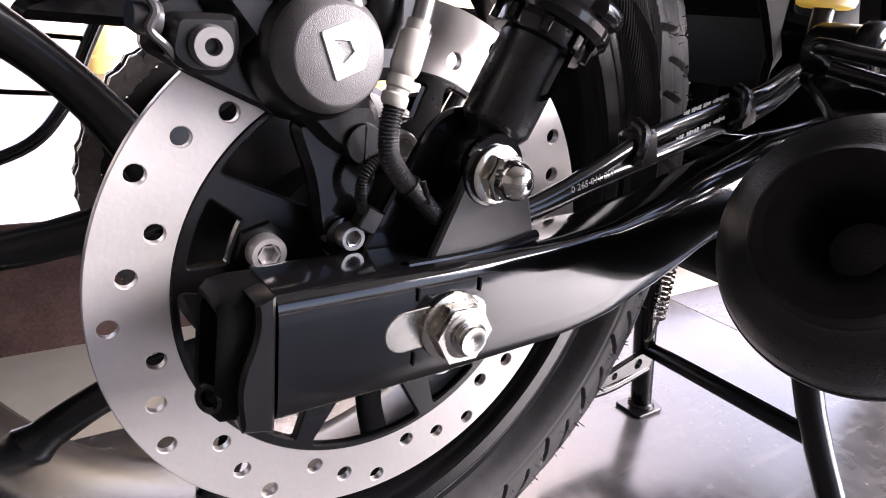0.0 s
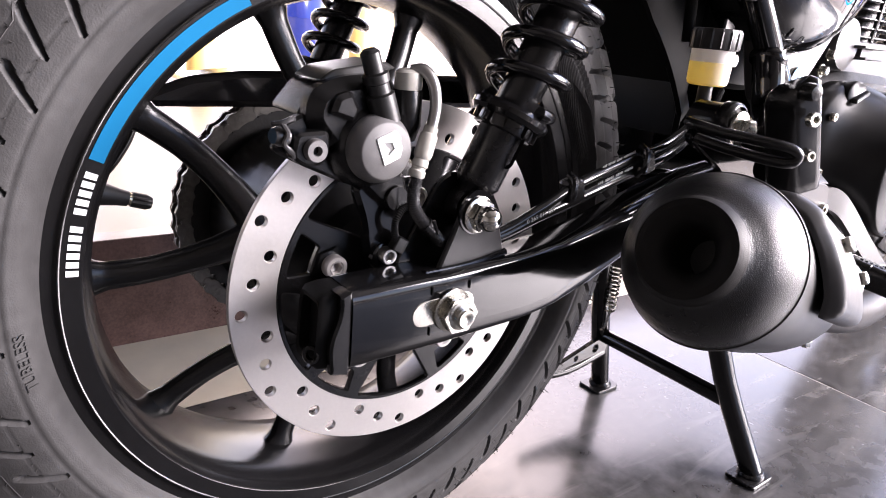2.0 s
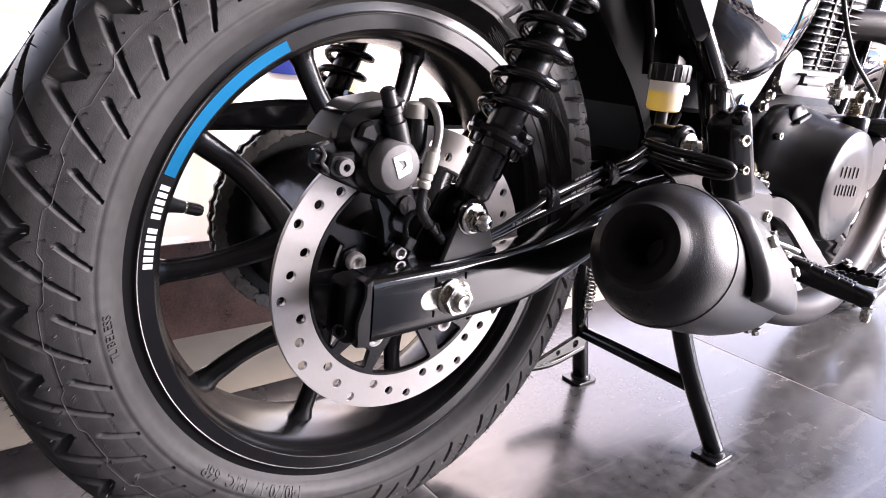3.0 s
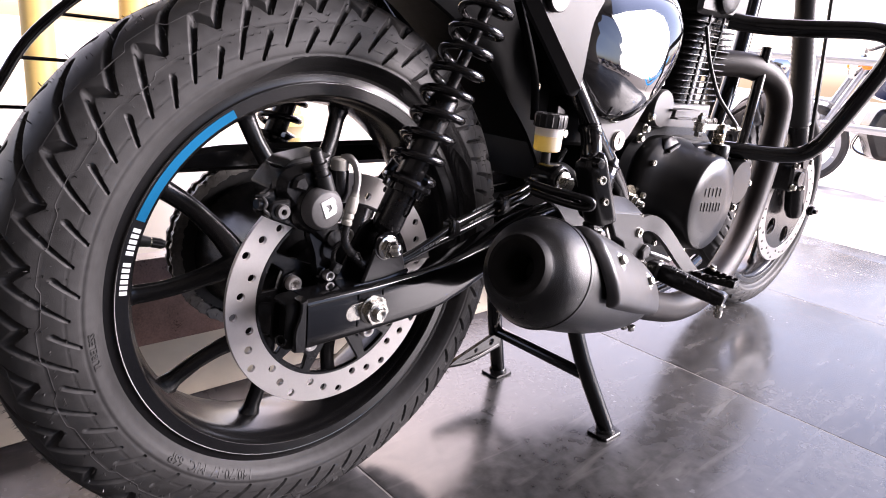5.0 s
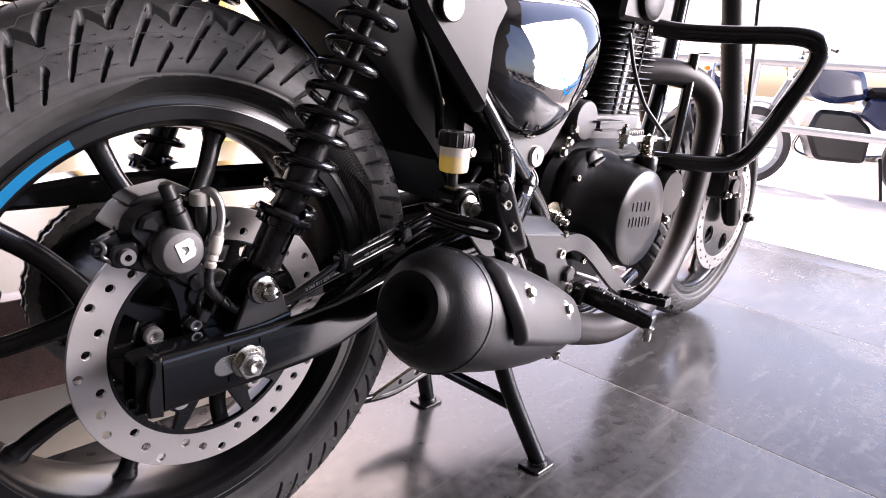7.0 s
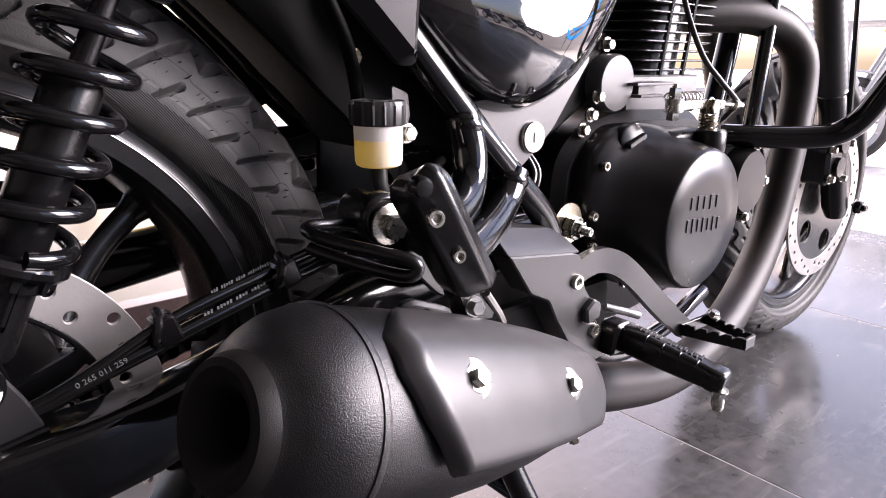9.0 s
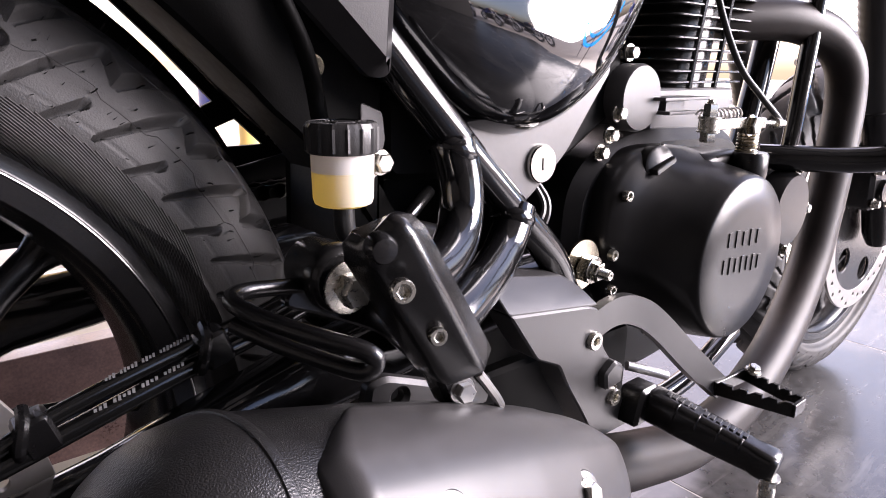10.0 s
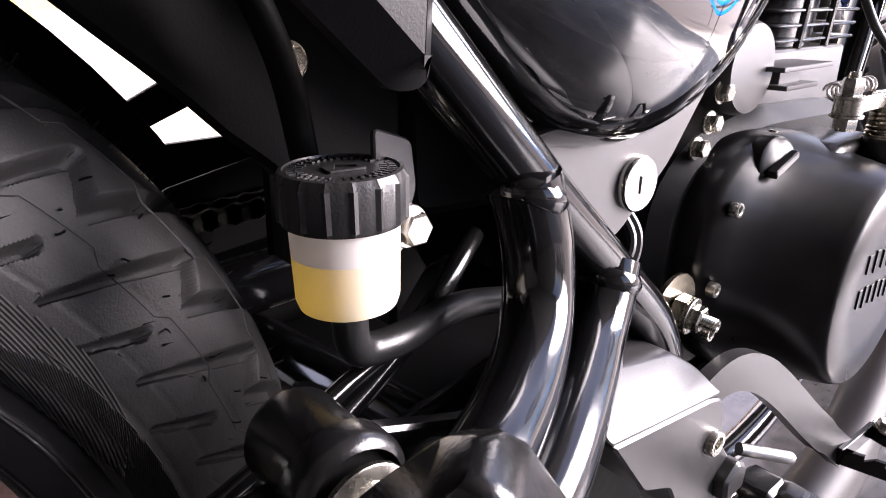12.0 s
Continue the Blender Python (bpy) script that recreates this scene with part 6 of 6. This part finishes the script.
lathe(bm, (0.694, -0.148, 0.5045), (0, 0, 1), [(0, 0), (0.0095, 0), (0.0095, 0.010), (0, 0.010)], 20)
part("lever_clevis", bm, ZINC, lever, "zinc clevis pin with nut")
bm = bmesh.new()
n = 9 * 10
sweep(bm, [(0.715 + 0.075 * i / n, -0.128 + 0.0058 * math.cos(i * math.pi / 5), 0.516 + 0.0058 * math.sin(i * math.pi / 5)) for i in range(n + 1)], 0.0012, 6, 1)
part("return_spring", bm, STEEL, lever, "bright return spring")
bm = bmesh.new()
lathe(bm, (0.80, -0.138, 0.507), (1, 0.02, -0.06), [(0, 0), (0.003, 0), (0.003, 0.058), (0.0062, 0.059), (0.0062, 0.066), (0.0048, 0.067), (0.0048, 0.080), (0, 0.082)], 16)
part("cable_end", bm, ZINC, lever, "bright cable end")
# cast stay for the cable on the barrel base
bm = bmesh.new()
block(bm, (0.726, -0.088, 0.531), (0.085, 0.036, 0.0035), 0.0012)
block(bm, (0.722, -0.088, 0.517), (0.055, 0.034, 0.0035), 0.0012)
block(bm, (0.722, -0.084, 0.524), (0.035, 0.02, 0.013), 0.0012)
part("cable_stay", bm, GREYCAST, engine, "grey cast cable stay")
tube("clutch_cable", [(0.878, -0.1365, 0.502), (0.862, -0.134, 0.514), (0.838, -0.125, 0.535), (0.815, -0.11, 0.565), (0.80, -0.09, 0.62), (0.80, -0.07, 0.68)], 0.0036, HOSE, "black sheathed clutch cable")
# small round cover ahead of the clutch
bm = bmesh.new()
lathe(bm, (0.925, -0.118, 0.396), (0, -1, 0), [(0, 0), (0.046, 0), (0.046, 0.022), (0.043, 0.027), (0.0, 0.028)], 44)
part("oil_filter_cover", bm, CLUTCH, engine, "round satin black filter cover")
for a in (75, -85, -5):
    bm = bmesh.new()
    q = Vector((0.925 + 0.052 * math.cos(radians(a)), -0.128, 0.396 + 0.052 * math.sin(radians(a))))
    lathe(bm, q, (0, -1, 0), [(0, -0.01), (0.009, -0.01), (0.009, 0.012), (0, 0.012)], 18)
    hex_bolt(bm, q + Vector((0, -0.012, 0)), (0, -1, 0), 0.006, 0.005)
    part("cover_bolt", bm, ZINC, engine, "zinc bolt")
# round cover behind the cylinder
bm = bmesh.new()
lathe(bm, (0.665, -0.07, 0.532), (0, -1, 0), [(0, 0), (0.033, 0), (0.033, 0.018), (0.031, 0.022), (0, 0.023)], 40)
part("cam_cover", bm, GREYCAST, engine, "grey round cam cover")
for q in ((0.705, -0.075, 0.525), (0.635, -0.085, 0.518), (0.625, -0.085, 0.498), (0.612, -0.085, 0.482), (0.66, -0.075, 0.575)):
    bm = bmesh.new()
    hex_bolt(bm, q, (0, -1, 0), 0.0065, 0.007, 0.0085)
    part("engine_bolt", bm, ZINC, engine, "zinc bolt")
# finned barrel and head
bm = bmesh.new()
block(bm, (0.80, 0.0, 0.515), (0.17, 0.14, 0.05), 0.006)
part("barrel_base", bm, GREYCAST, engine, "grey cast barrel base")
bm = bmesh.new()
lathe(bm, (0.82, 0, 0.52), (0.17, 0, 1), [(0, 0), (0.058, 0), (0.058, 0.2), (0, 0.2)], 36)
part("barrel", bm, SATIN, engine)
for i in range(13):
    z = 0.545 + i * 0.0118
    dx = 0.17 * (z - 0.52)
    bm = bmesh.new()
    slab(bm, [(0.735 + dx, -0.068), (0.735 + dx, 0.068), (0.915 + dx, 0.068), (0.915 + dx, -0.068)], z, z + 0.0028, 0.0008, 0.022, place=lambda x, a, b: Vector((x, b, a)))
    part("fin", bm, SATIN, engine)
for x, y in ((0.79, -0.0665), (0.845, -0.0665)):
    bm = bmesh.new()
    sweep(bm, [(x, y, 0.54), (x + 0.027, y, 0.70)], 0.0035, 8, 1)
    part("fin_rib", bm, SATIN, engine)
bm = bmesh.new()
slab(bm, [(0.76, 0.70), (0.77, 0.76), (0.80, 0.79), (0.93, 0.79), (0.955, 0.755), (0.95, 0.70)], -0.072, 0.072, 0.008, 0.015)
lathe(bm, (0.85, -0.07, 0.745), (0, -1, 0), [(0, 0), (0.04, 0), (0.038, 0.012), (0.03, 0.016), (0, 0.016)], 36)
part("cylinder_head", bm, CASE, engine, "black rounded cylinder head")

# crash guard
tube("crash_guard", [(0.90, -0.06, 0.70), (0.935, -0.11, 0.695), (0.955, -0.19, 0.695), (0.972, -0.29, 0.697), (0.982, -0.325, 0.685), (0.990, -0.325, 0.655), (1.000, -0.30, 0.60), (1.010, -0.265, 0.53), (1.010, -0.24, 0.485), (1.0, -0.215, 0.464), (0.975, -0.18, 0.458), (0.93, -0.13, 0.458), (0.91, -0.10, 0.458)], 0.0158, GLOSS, "gloss black tubular crash guard", 20, 7)

# front end: wheel, fork, disc
FA = Vector((1.408, 0.0, 0.293))
bm = bmesh.new()
k = 0.9
lathe(bm, FA, (0, 1, 0), [(r, y * 0.75) for r, y in side] + [(r, -y * 0.75) for r, y in side[-2::-1]] + [(0.214, -0.033), (0.209, 0.0), (0.214, 0.033)], 120, close=True)
front_wheel = part("front_wheel", bm, RIMBLACK, bike, "matt black cast front wheel")
bm = bmesh.new()
tyre_mesh(bm, FA, 0.293, 0.056, 0.2255, 26, 620, 80, 0.005)
part("tyre", bm, RUBBER, front_wheel, "black front tyre with angled grooves", 50)
for k in range(10):
    bm = bmesh.new()
    sweep(bm, spoke_path(1.5 + 36 * k, -1 if k % 2 else 1, FA), [0.0165, 0.0105, 0.0105, 0.012, 0.014, 0.017], 10, 5, flat=(1.25, 0.8), up=(0, 1, 0))
    part("spoke", bm, RIMBLACK, front_wheel)
bm = bmesh.new()
lathe(bm, FA, (0, 1, 0), [(0.012, -0.06), (0.04, -0.06), (0.045, -0.04), (0.06, -0.03), (0.06, 0.03), (0.04, 0.06), (0.012, 0.06)], 40)
part("hub", bm, RIMBLACK, front_wheel)
bm = bmesh.new()
fh = []
for i in range(36):
    a = radians(10 * i)
    r = (0.126, 0.134, 0.142)[i % 3]
    fh.append(ring2d(FA.x + r * math.cos(a), FA.z + r * math.sin(a), 0.004, 10))
slab(bm, ring2d(FA.x, FA.z, 0.15, 120), -0.08, -0.0755, 0.0004, holes=[ring2d(FA.x, FA.z, 0.116, 90)] + fh)
part("brake_disc", bm, FRONTDISC, front_wheel, "drilled steel front brake disc")
bm = bmesh.new()
slab(bm, ring2d(FA.x, FA.z, 0.117, 90), -0.0795, -0.0745, 0.001, holes=[ring2d(FA.x + 0.085 * math.cos(k * 1.2566), FA.z + 0.085 * math.sin(k * 1.2566), 0.022, 18) for k in range(5)])
part("disc_carrier", bm, SATIN, front_wheel)
FD = Vector((-0.43, 0, 0.9)).normalized()
for y in (-0.105, 0.105):
    f0 = FA + Vector((-0.02, y, 0.0))
    bm = bmesh.new()
    lathe(bm, f0 - FD * 0.02, FD, [(0, 0), (0.018, 0), (0.023, 0.02), (0.0235, 0.25), (0.022, 0.255), (0.022, 0.26)], 28)
    fork = part("fork_leg", bm, SATIN, bike, "satin black telescopic fork leg")
    bm = bmesh.new()
    prof = [(0.0225, 0.255)]
    for i in range(20):
        prof += [(0.0258, 0.26 + i * 0.0125), (0.0243, 0.266 + i * 0.0125)]
    lathe(bm, f0 - FD * 0.02, FD, prof + [(0.023, 0.52), (0.023, 0.62)], 28)
    part("gaiter", bm, HOSE, fork, "ribbed rubber fork gaiter")
    bm = bmesh.new()
    hex_bolt(bm, FA + Vector((0, y - 0.028 if y < 0 else y + 0.028, 0)), (0, -1 if y < 0 else 1, 0), 0.013, 0.011, 0.016, 0.008)
    part("axle_nut", bm, SATIN, fork)
bm = bmesh.new()
slab(bm, [(FA.x - 0.13, FA.z + 0.05), (FA.x - 0.14, FA.z + 0.12), (FA.x - 0.10, FA.z + 0.16), (FA.x - 0.05, FA.z + 0.13), (FA.x - 0.06, FA.z + 0.06)], -0.125, -0.06, 0.006, 0.015)
lathe(bm, (FA.x - 0.1, -0.125, FA.z + 0.085), (0, -1, 0), [(0, 0), (0.018, 0), (0.018, 0.008), (0, 0.01)], 24)
lathe(bm, (FA.x - 0.095, -0.125, FA.z + 0.128), (0, -1, 0), [(0, 0), (0.018, 0), (0.018, 0.008), (0, 0.01)], 24)
caliper = part("front_caliper", bm, CAST, bike, "black twin-piston front caliper")
for dx, dz, r_ in ((-0.125, 0.065, 0.007), (-0.135, 0.118, 0.006), (-0.062, 0.125, 0.007), (-0.072, 0.062, 0.006), (-0.10, 0.155, 0.008)):
    bm = bmesh.new()
    hex_bolt(bm, (FA.x + dx, -0.125, FA.z + dz), (0, -1, 0), r_, 0.008, r_ * 1.3)
    part("caliper_bolt", bm, ZINC, caliper, "zinc caliper bolt")
bm = bmesh.new()
sweep(bm, [(FA.x - 0.09, -0.13, FA.z + 0.15), (FA.x - 0.13, -0.13, FA.z + 0.3), (FA.x - 0.16, -0.12, FA.z + 0.5)], 0.005, 8, 6)
part("front_brake_hose", bm, HOSE, bike)

# the bars are turned a little to the right
turn = Matrix.Translation((1.30, 0, 0)) @ Matrix.Rotation(radians(-2), 4, "Z") @ Matrix.Translation((-1.30, 0, 0))
for ob in list(bike.children):
    if ob.name.split(".")[0] in ("front_wheel", "fork_leg", "front_caliper", "front_brake_hose"):
        ob.matrix_basis = turn

# ---- the surroundings ----
def column(x, y):
    bm = bmesh.new()
    lathe(bm, (x, y, 0.165), (0, 0, 1), [(0, 0), (0.072, 0), (0.072, 0.05), (0.058, 0.06), (0.055, 0.08), (0.055, 2.86), (0, 2.86)], 32)
    return tagged(part("column", bm, YELLOW), "round yellow painted column in daylight", "column", "yellow columns")


for x in (0.21, 0.55, 1.26):
    column(x, 2.2)

# wire guard frame that stands behind the rear wheel
guard = thing("wire_guard", "black wire guard frame with thin crossbars", "wire frame", (-0.1, 0.45, 0.0))
G = Vector((0.1, 0, 0))
loop = [(-0.30, 0.36), (-0.226, 0.469), (-0.164, 0.562), (-0.057, 0.648), (0.05, 0.66), (0.06, 0.58), (-0.01, 0.48), (-0.058, 0.385), (-0.085, 0.32), (-0.131, 0.272), (-0.22, 0.25), (-0.29, 0.29), (-0.30, 0.36)]
bm = bmesh.new()
sweep(bm, [G + Vector((x, 0, z)) for x, z in loop], 0.0075, 12, 6)
part("loop", bm, GLOSS, guard)
for z, x0, x1 in ((0.336, -0.296, -0.08), (0.395, -0.28, -0.05), (0.454, -0.236, -0.025), (0.524, -0.19, 0.02), (0.589, -0.14, 0.06), (0.64, -0.07, 0.055)):
    bm = bmesh.new()
    sweep(bm, [G + Vector((x0, 0, z)), G + Vector((x1, 0, z - 0.004))], 0.0028, 8, 1)
    part("wire", bm, GLOSS, guard)
for x, z in ((-0.3, 0.33),):
    bm = bmesh.new()
    sweep(bm, [G + Vector((x, 0, z)), G + Vector((x, 0, -0.006))], 0.0075, 10, 1)
    part("leg", bm, GLOSS, guard)


def parked_bike(name, at, heading, paint, label):
    """A commuter motorcycle of simple but whole shape, standing outdoors."""
    root = thing(name, label, "motorcycle", at, group="motorcycles parked outdoors")
    root.rotation_euler = (0, radians(0), radians(heading))
    for x in (0.0, 1.25):
        bm = bmesh.new()
        lathe(bm, (x, 0, 0.3), (0, 1, 0), [(0.235, -0.03), (0.27, -0.045), (0.295, -0.03), (0.302, 0.0), (0.295, 0.03), (0.27, 0.045), (0.235, 0.03)], 40, True)
        wheel = part("wheel", bm, RUBBER, root, "black tyre")
        bm = bmesh.new()
        lathe(bm, (x, 0, 0.3), (0, 1, 0), [(0.2, -0.025), (0.238, -0.032), (0.238, 0.032), (0.2, 0.025)], 40, True)
        part("rim", bm, BIKEGREY, wheel)
        for k in range(6):
            a = k * math.pi / 3
            bm = bmesh.new()
            sweep(bm, [(x + 0.03 * math.cos(a), 0, 0.3 + 0.03 * math.sin(a)), (x + 0.21 * math.cos(a), 0, 0.3 + 0.21 * math.sin(a))], 0.012, 8, 1)
            part("spoke", bm, BIKEGREY, wheel)
        bm = bmesh.new()
        lathe(bm, (x, -0.06, 0.3), (0, 1, 0), [(0, 0), (0.05, 0), (0.05, 0.12), (0, 0.12)], 20)
        part("hub", bm, BIKEGREY, wheel)
    bm = bmesh.new()
    for y in (-0.09, 0.09):
        sweep(bm, [(1.25, y, 0.3), (0.98, y, 0.95)], 0.022, 10, 1)
    part("fork", bm, BIKEGREY, root)
    bm = bmesh.new()
    o = [(0.33 * math.cos(radians(a)) + 1.25, 0.3 + 0.33 * math.sin(radians(a))) for a in range(20, 165, 10)]
    slab(bm, o + [(0.345 * math.cos(radians(a)) + 1.25, 0.3 + 0.345 * math.sin(radians(a))) for a in range(160, 15, -10)], -0.06, 0.06, 0.004)
    part("front_mudguard", bm, BIKEGREY, root, "grey front mudguard")
    bm = bmesh.new()
    slab(bm, [(0.52, 0.72), (0.6, 0.92), (0.85, 0.97), (0.98, 0.88), (0.92, 0.70), (0.75, 0.66)], -0.14, 0.14, 0.05, 0.06)
    part("tank", bm, paint, root, "glossy painted tank")
    bm = bmesh.new()
    slab(bm, [(-0.25, 0.80), (-0.2, 0.86), (0.2, 0.83), (0.54, 0.80), (0.54, 0.73), (0.1, 0.72), (-0.2, 0.75)], -0.13, 0.13, 0.03, 0.03)
    part("seat", bm, SHADOWBLACK, root, "black seat")
    bm = bmesh.new()
    slab(bm, [(0.1, 0.55), (0.1, 0.73), (0.52, 0.73), (0.56, 0.6), (0.4, 0.5)], -0.12, 0.12, 0.02, 0.04)
    part("side_cover", bm, paint, root)
    bm = bmesh.new()
    slab(bm, [(0.45, 0.25), (0.45, 0.5), (0.6, 0.62), (0.85, 0.62), (0.9, 0.45), (0.8, 0.25)], -0.13, 0.13, 0.03, 0.05)
    part("engine", bm, CAST, root)
    bm = bmesh.new()
    sweep(bm, [(0.85, -0.15, 0.45), (0.88, -0.17, 0.3), (0.7, -0.18, 0.24), (0.2, -0.19, 0.28), (-0.15, -0.2, 0.34)], [0.02, 0.02, 0.025, 0.045, 0.045], 14, 5)
    part("exhaust", bm, CHROME, root)
    bm = bmesh.new()
    sweep(bm, [(0.9, -0.36, 1.02), (0.94, -0.2, 1.05), (0.98, 0, 1.02), (0.94, 0.2, 1.05), (0.9, 0.36, 1.02)], 0.013, 10, 5)
    part("handlebar", bm, SATIN, root)
    bm = bmesh.new()
    lathe(bm, (1.02, 0, 0.9), (1, 0, 0.05), [(0, -0.06), (0.06, -0.05), (0.09, 0.0), (0.095, 0.04), (0.08, 0.05), (0, 0.06)], 28)
    part("headlamp", bm, CHROME, root, "round headlamp")
    for y in (-0.17, 0.17):
        bm = bmesh.new()
        bmesh.ops.create_uvsphere(bm, u_segments=14, v_segments=8, radius=0.035, matrix=Matrix.Translation((1.02, y, 0.9)) @ Matrix.Diagonal((1.2, 1, 0.8, 1)))
        part("indicator", bm, ORANGE, root, "orange indicator")
    bm = bmesh.new()
    sweep(bm, [(0.35, 0.1, 0.3), (0.33, 0.24, 0.01)], 0.012, 8, 1)
    part("side_stand", bm, SATIN, root)
    return root


OUT = -0.13
parked = parked_bike("parked_motorcycle", (5.75, 0.05, OUT), 122, BIKEDARK, "dark blue motorcycle parked on pale paving")
blue_bike = parked_bike("parked_motorcycle", (1.6, -6.2, OUT), 75, BIKEBLUE, "blue motorcycle parked before the shopfront")
for x, y, h in ((2.5, -6.4, 78), (3.4, -6.2, 72), (4.4, -6.5, 80), (0.7, -6.5, 80)):
    copy_thing(blue_bike if x > 4 else parked, Matrix.Translation((x, y, OUT)) @ Matrix.Rotation(radians(h), 4, "Z"))
copy_thing(blue_bike, Matrix.Translation((6.4, -0.1, OUT)) @ Matrix.Rotation(radians(200), 4, "Z"))
copy_thing(parked, Matrix.Translation((8.2, 2.8, OUT)) @ Matrix.Rotation(radians(210), 4, "Z"))

# steel railing between showroom and forecourt
rail = thing("railing", "plain galvanised steel railing on the forecourt", "railing", (4.3, 0.0, OUT))
for z in (0.9, 0.5):
    bm = bmesh.new()
    sweep(bm, [(0, -2.5, z), (0, 4.5, z)], 0.025, 12, 1)
    part("rail", bm, BIKEGREY, rail)
for y in (-2.4, 0.9, 4.2):
    bm = bmesh.new()
    sweep(bm, [(0, y, 0), (0, y, 0.9)], 0.025, 12, 1)
    part("post", bm, BIKEGREY, rail)
# drum shape stands in for a distant blue and white thing
drum = thing("plastic_drum", "blue drum shape with a white band in daylight, standing in for an unidentified thing", "drum", (2.24, 5.0, 0.165))
bm = bmesh.new()
lathe(bm, (0, 0, 0), (0, 0, 1), [(0, 0), (0.19, 0), (0.20, 0.02), (0.20, 0.3), (0.207, 0.31), (0.20, 0.32), (0.20, 0.6), (0.207, 0.62), (0.20, 0.64), (0.20, 0.9), (0.18, 0.92), (0, 0.92)], 36)
part("barrel", bm, BIKEBLUE, drum)
bm = bmesh.new()
lathe(bm, (0, 0, 0), (0, 0, 1), [(0.201, 0.66), (0.2025, 0.66), (0.2025, 0.76), (0.201, 0.76)], 36, True)
part("band", bm, WHITE, drum, "white band")
# blue double hoop on a post by the open front, added for panel reflections
hoop = thing("hoop_sign", "translucent blue double hoop on a thin post, added for the panel's reflection", "sign", (2.45, -1.05, -0.005))
HOOPBLUE = milk_material("backlit_blue_plastic", (0.01, 0.3, 0.6), (0.03, 0.6, 1.0), 0.85)
for r_, w_ in ((0.34, 0.018), (0.44, 0.026)):
    bm = bmesh.new()
    sweep(bm, [(0, r_ * math.cos(radians(a)), 0.84 + r_ * math.sin(radians(a))) for a in range(185, 356, 9)], w_, 10, 2, flat=(1.0, 0.4))
    part("hoop", bm, HOOPBLUE, hoop, "blue plastic hoop")
bm = bmesh.new()
sweep(bm, [(0, 0, 0.0), (0, 0, 0.5)], 0.012, 12, 1)
lathe(bm, (0, 0, 0), (0, 0, 1), [(0, 0), (0.13, 0), (0.13, 0.008), (0.02, 0.015), (0, 0.015)], 28)
part("post", bm, SATIN, hoop, "black post on a round foot")
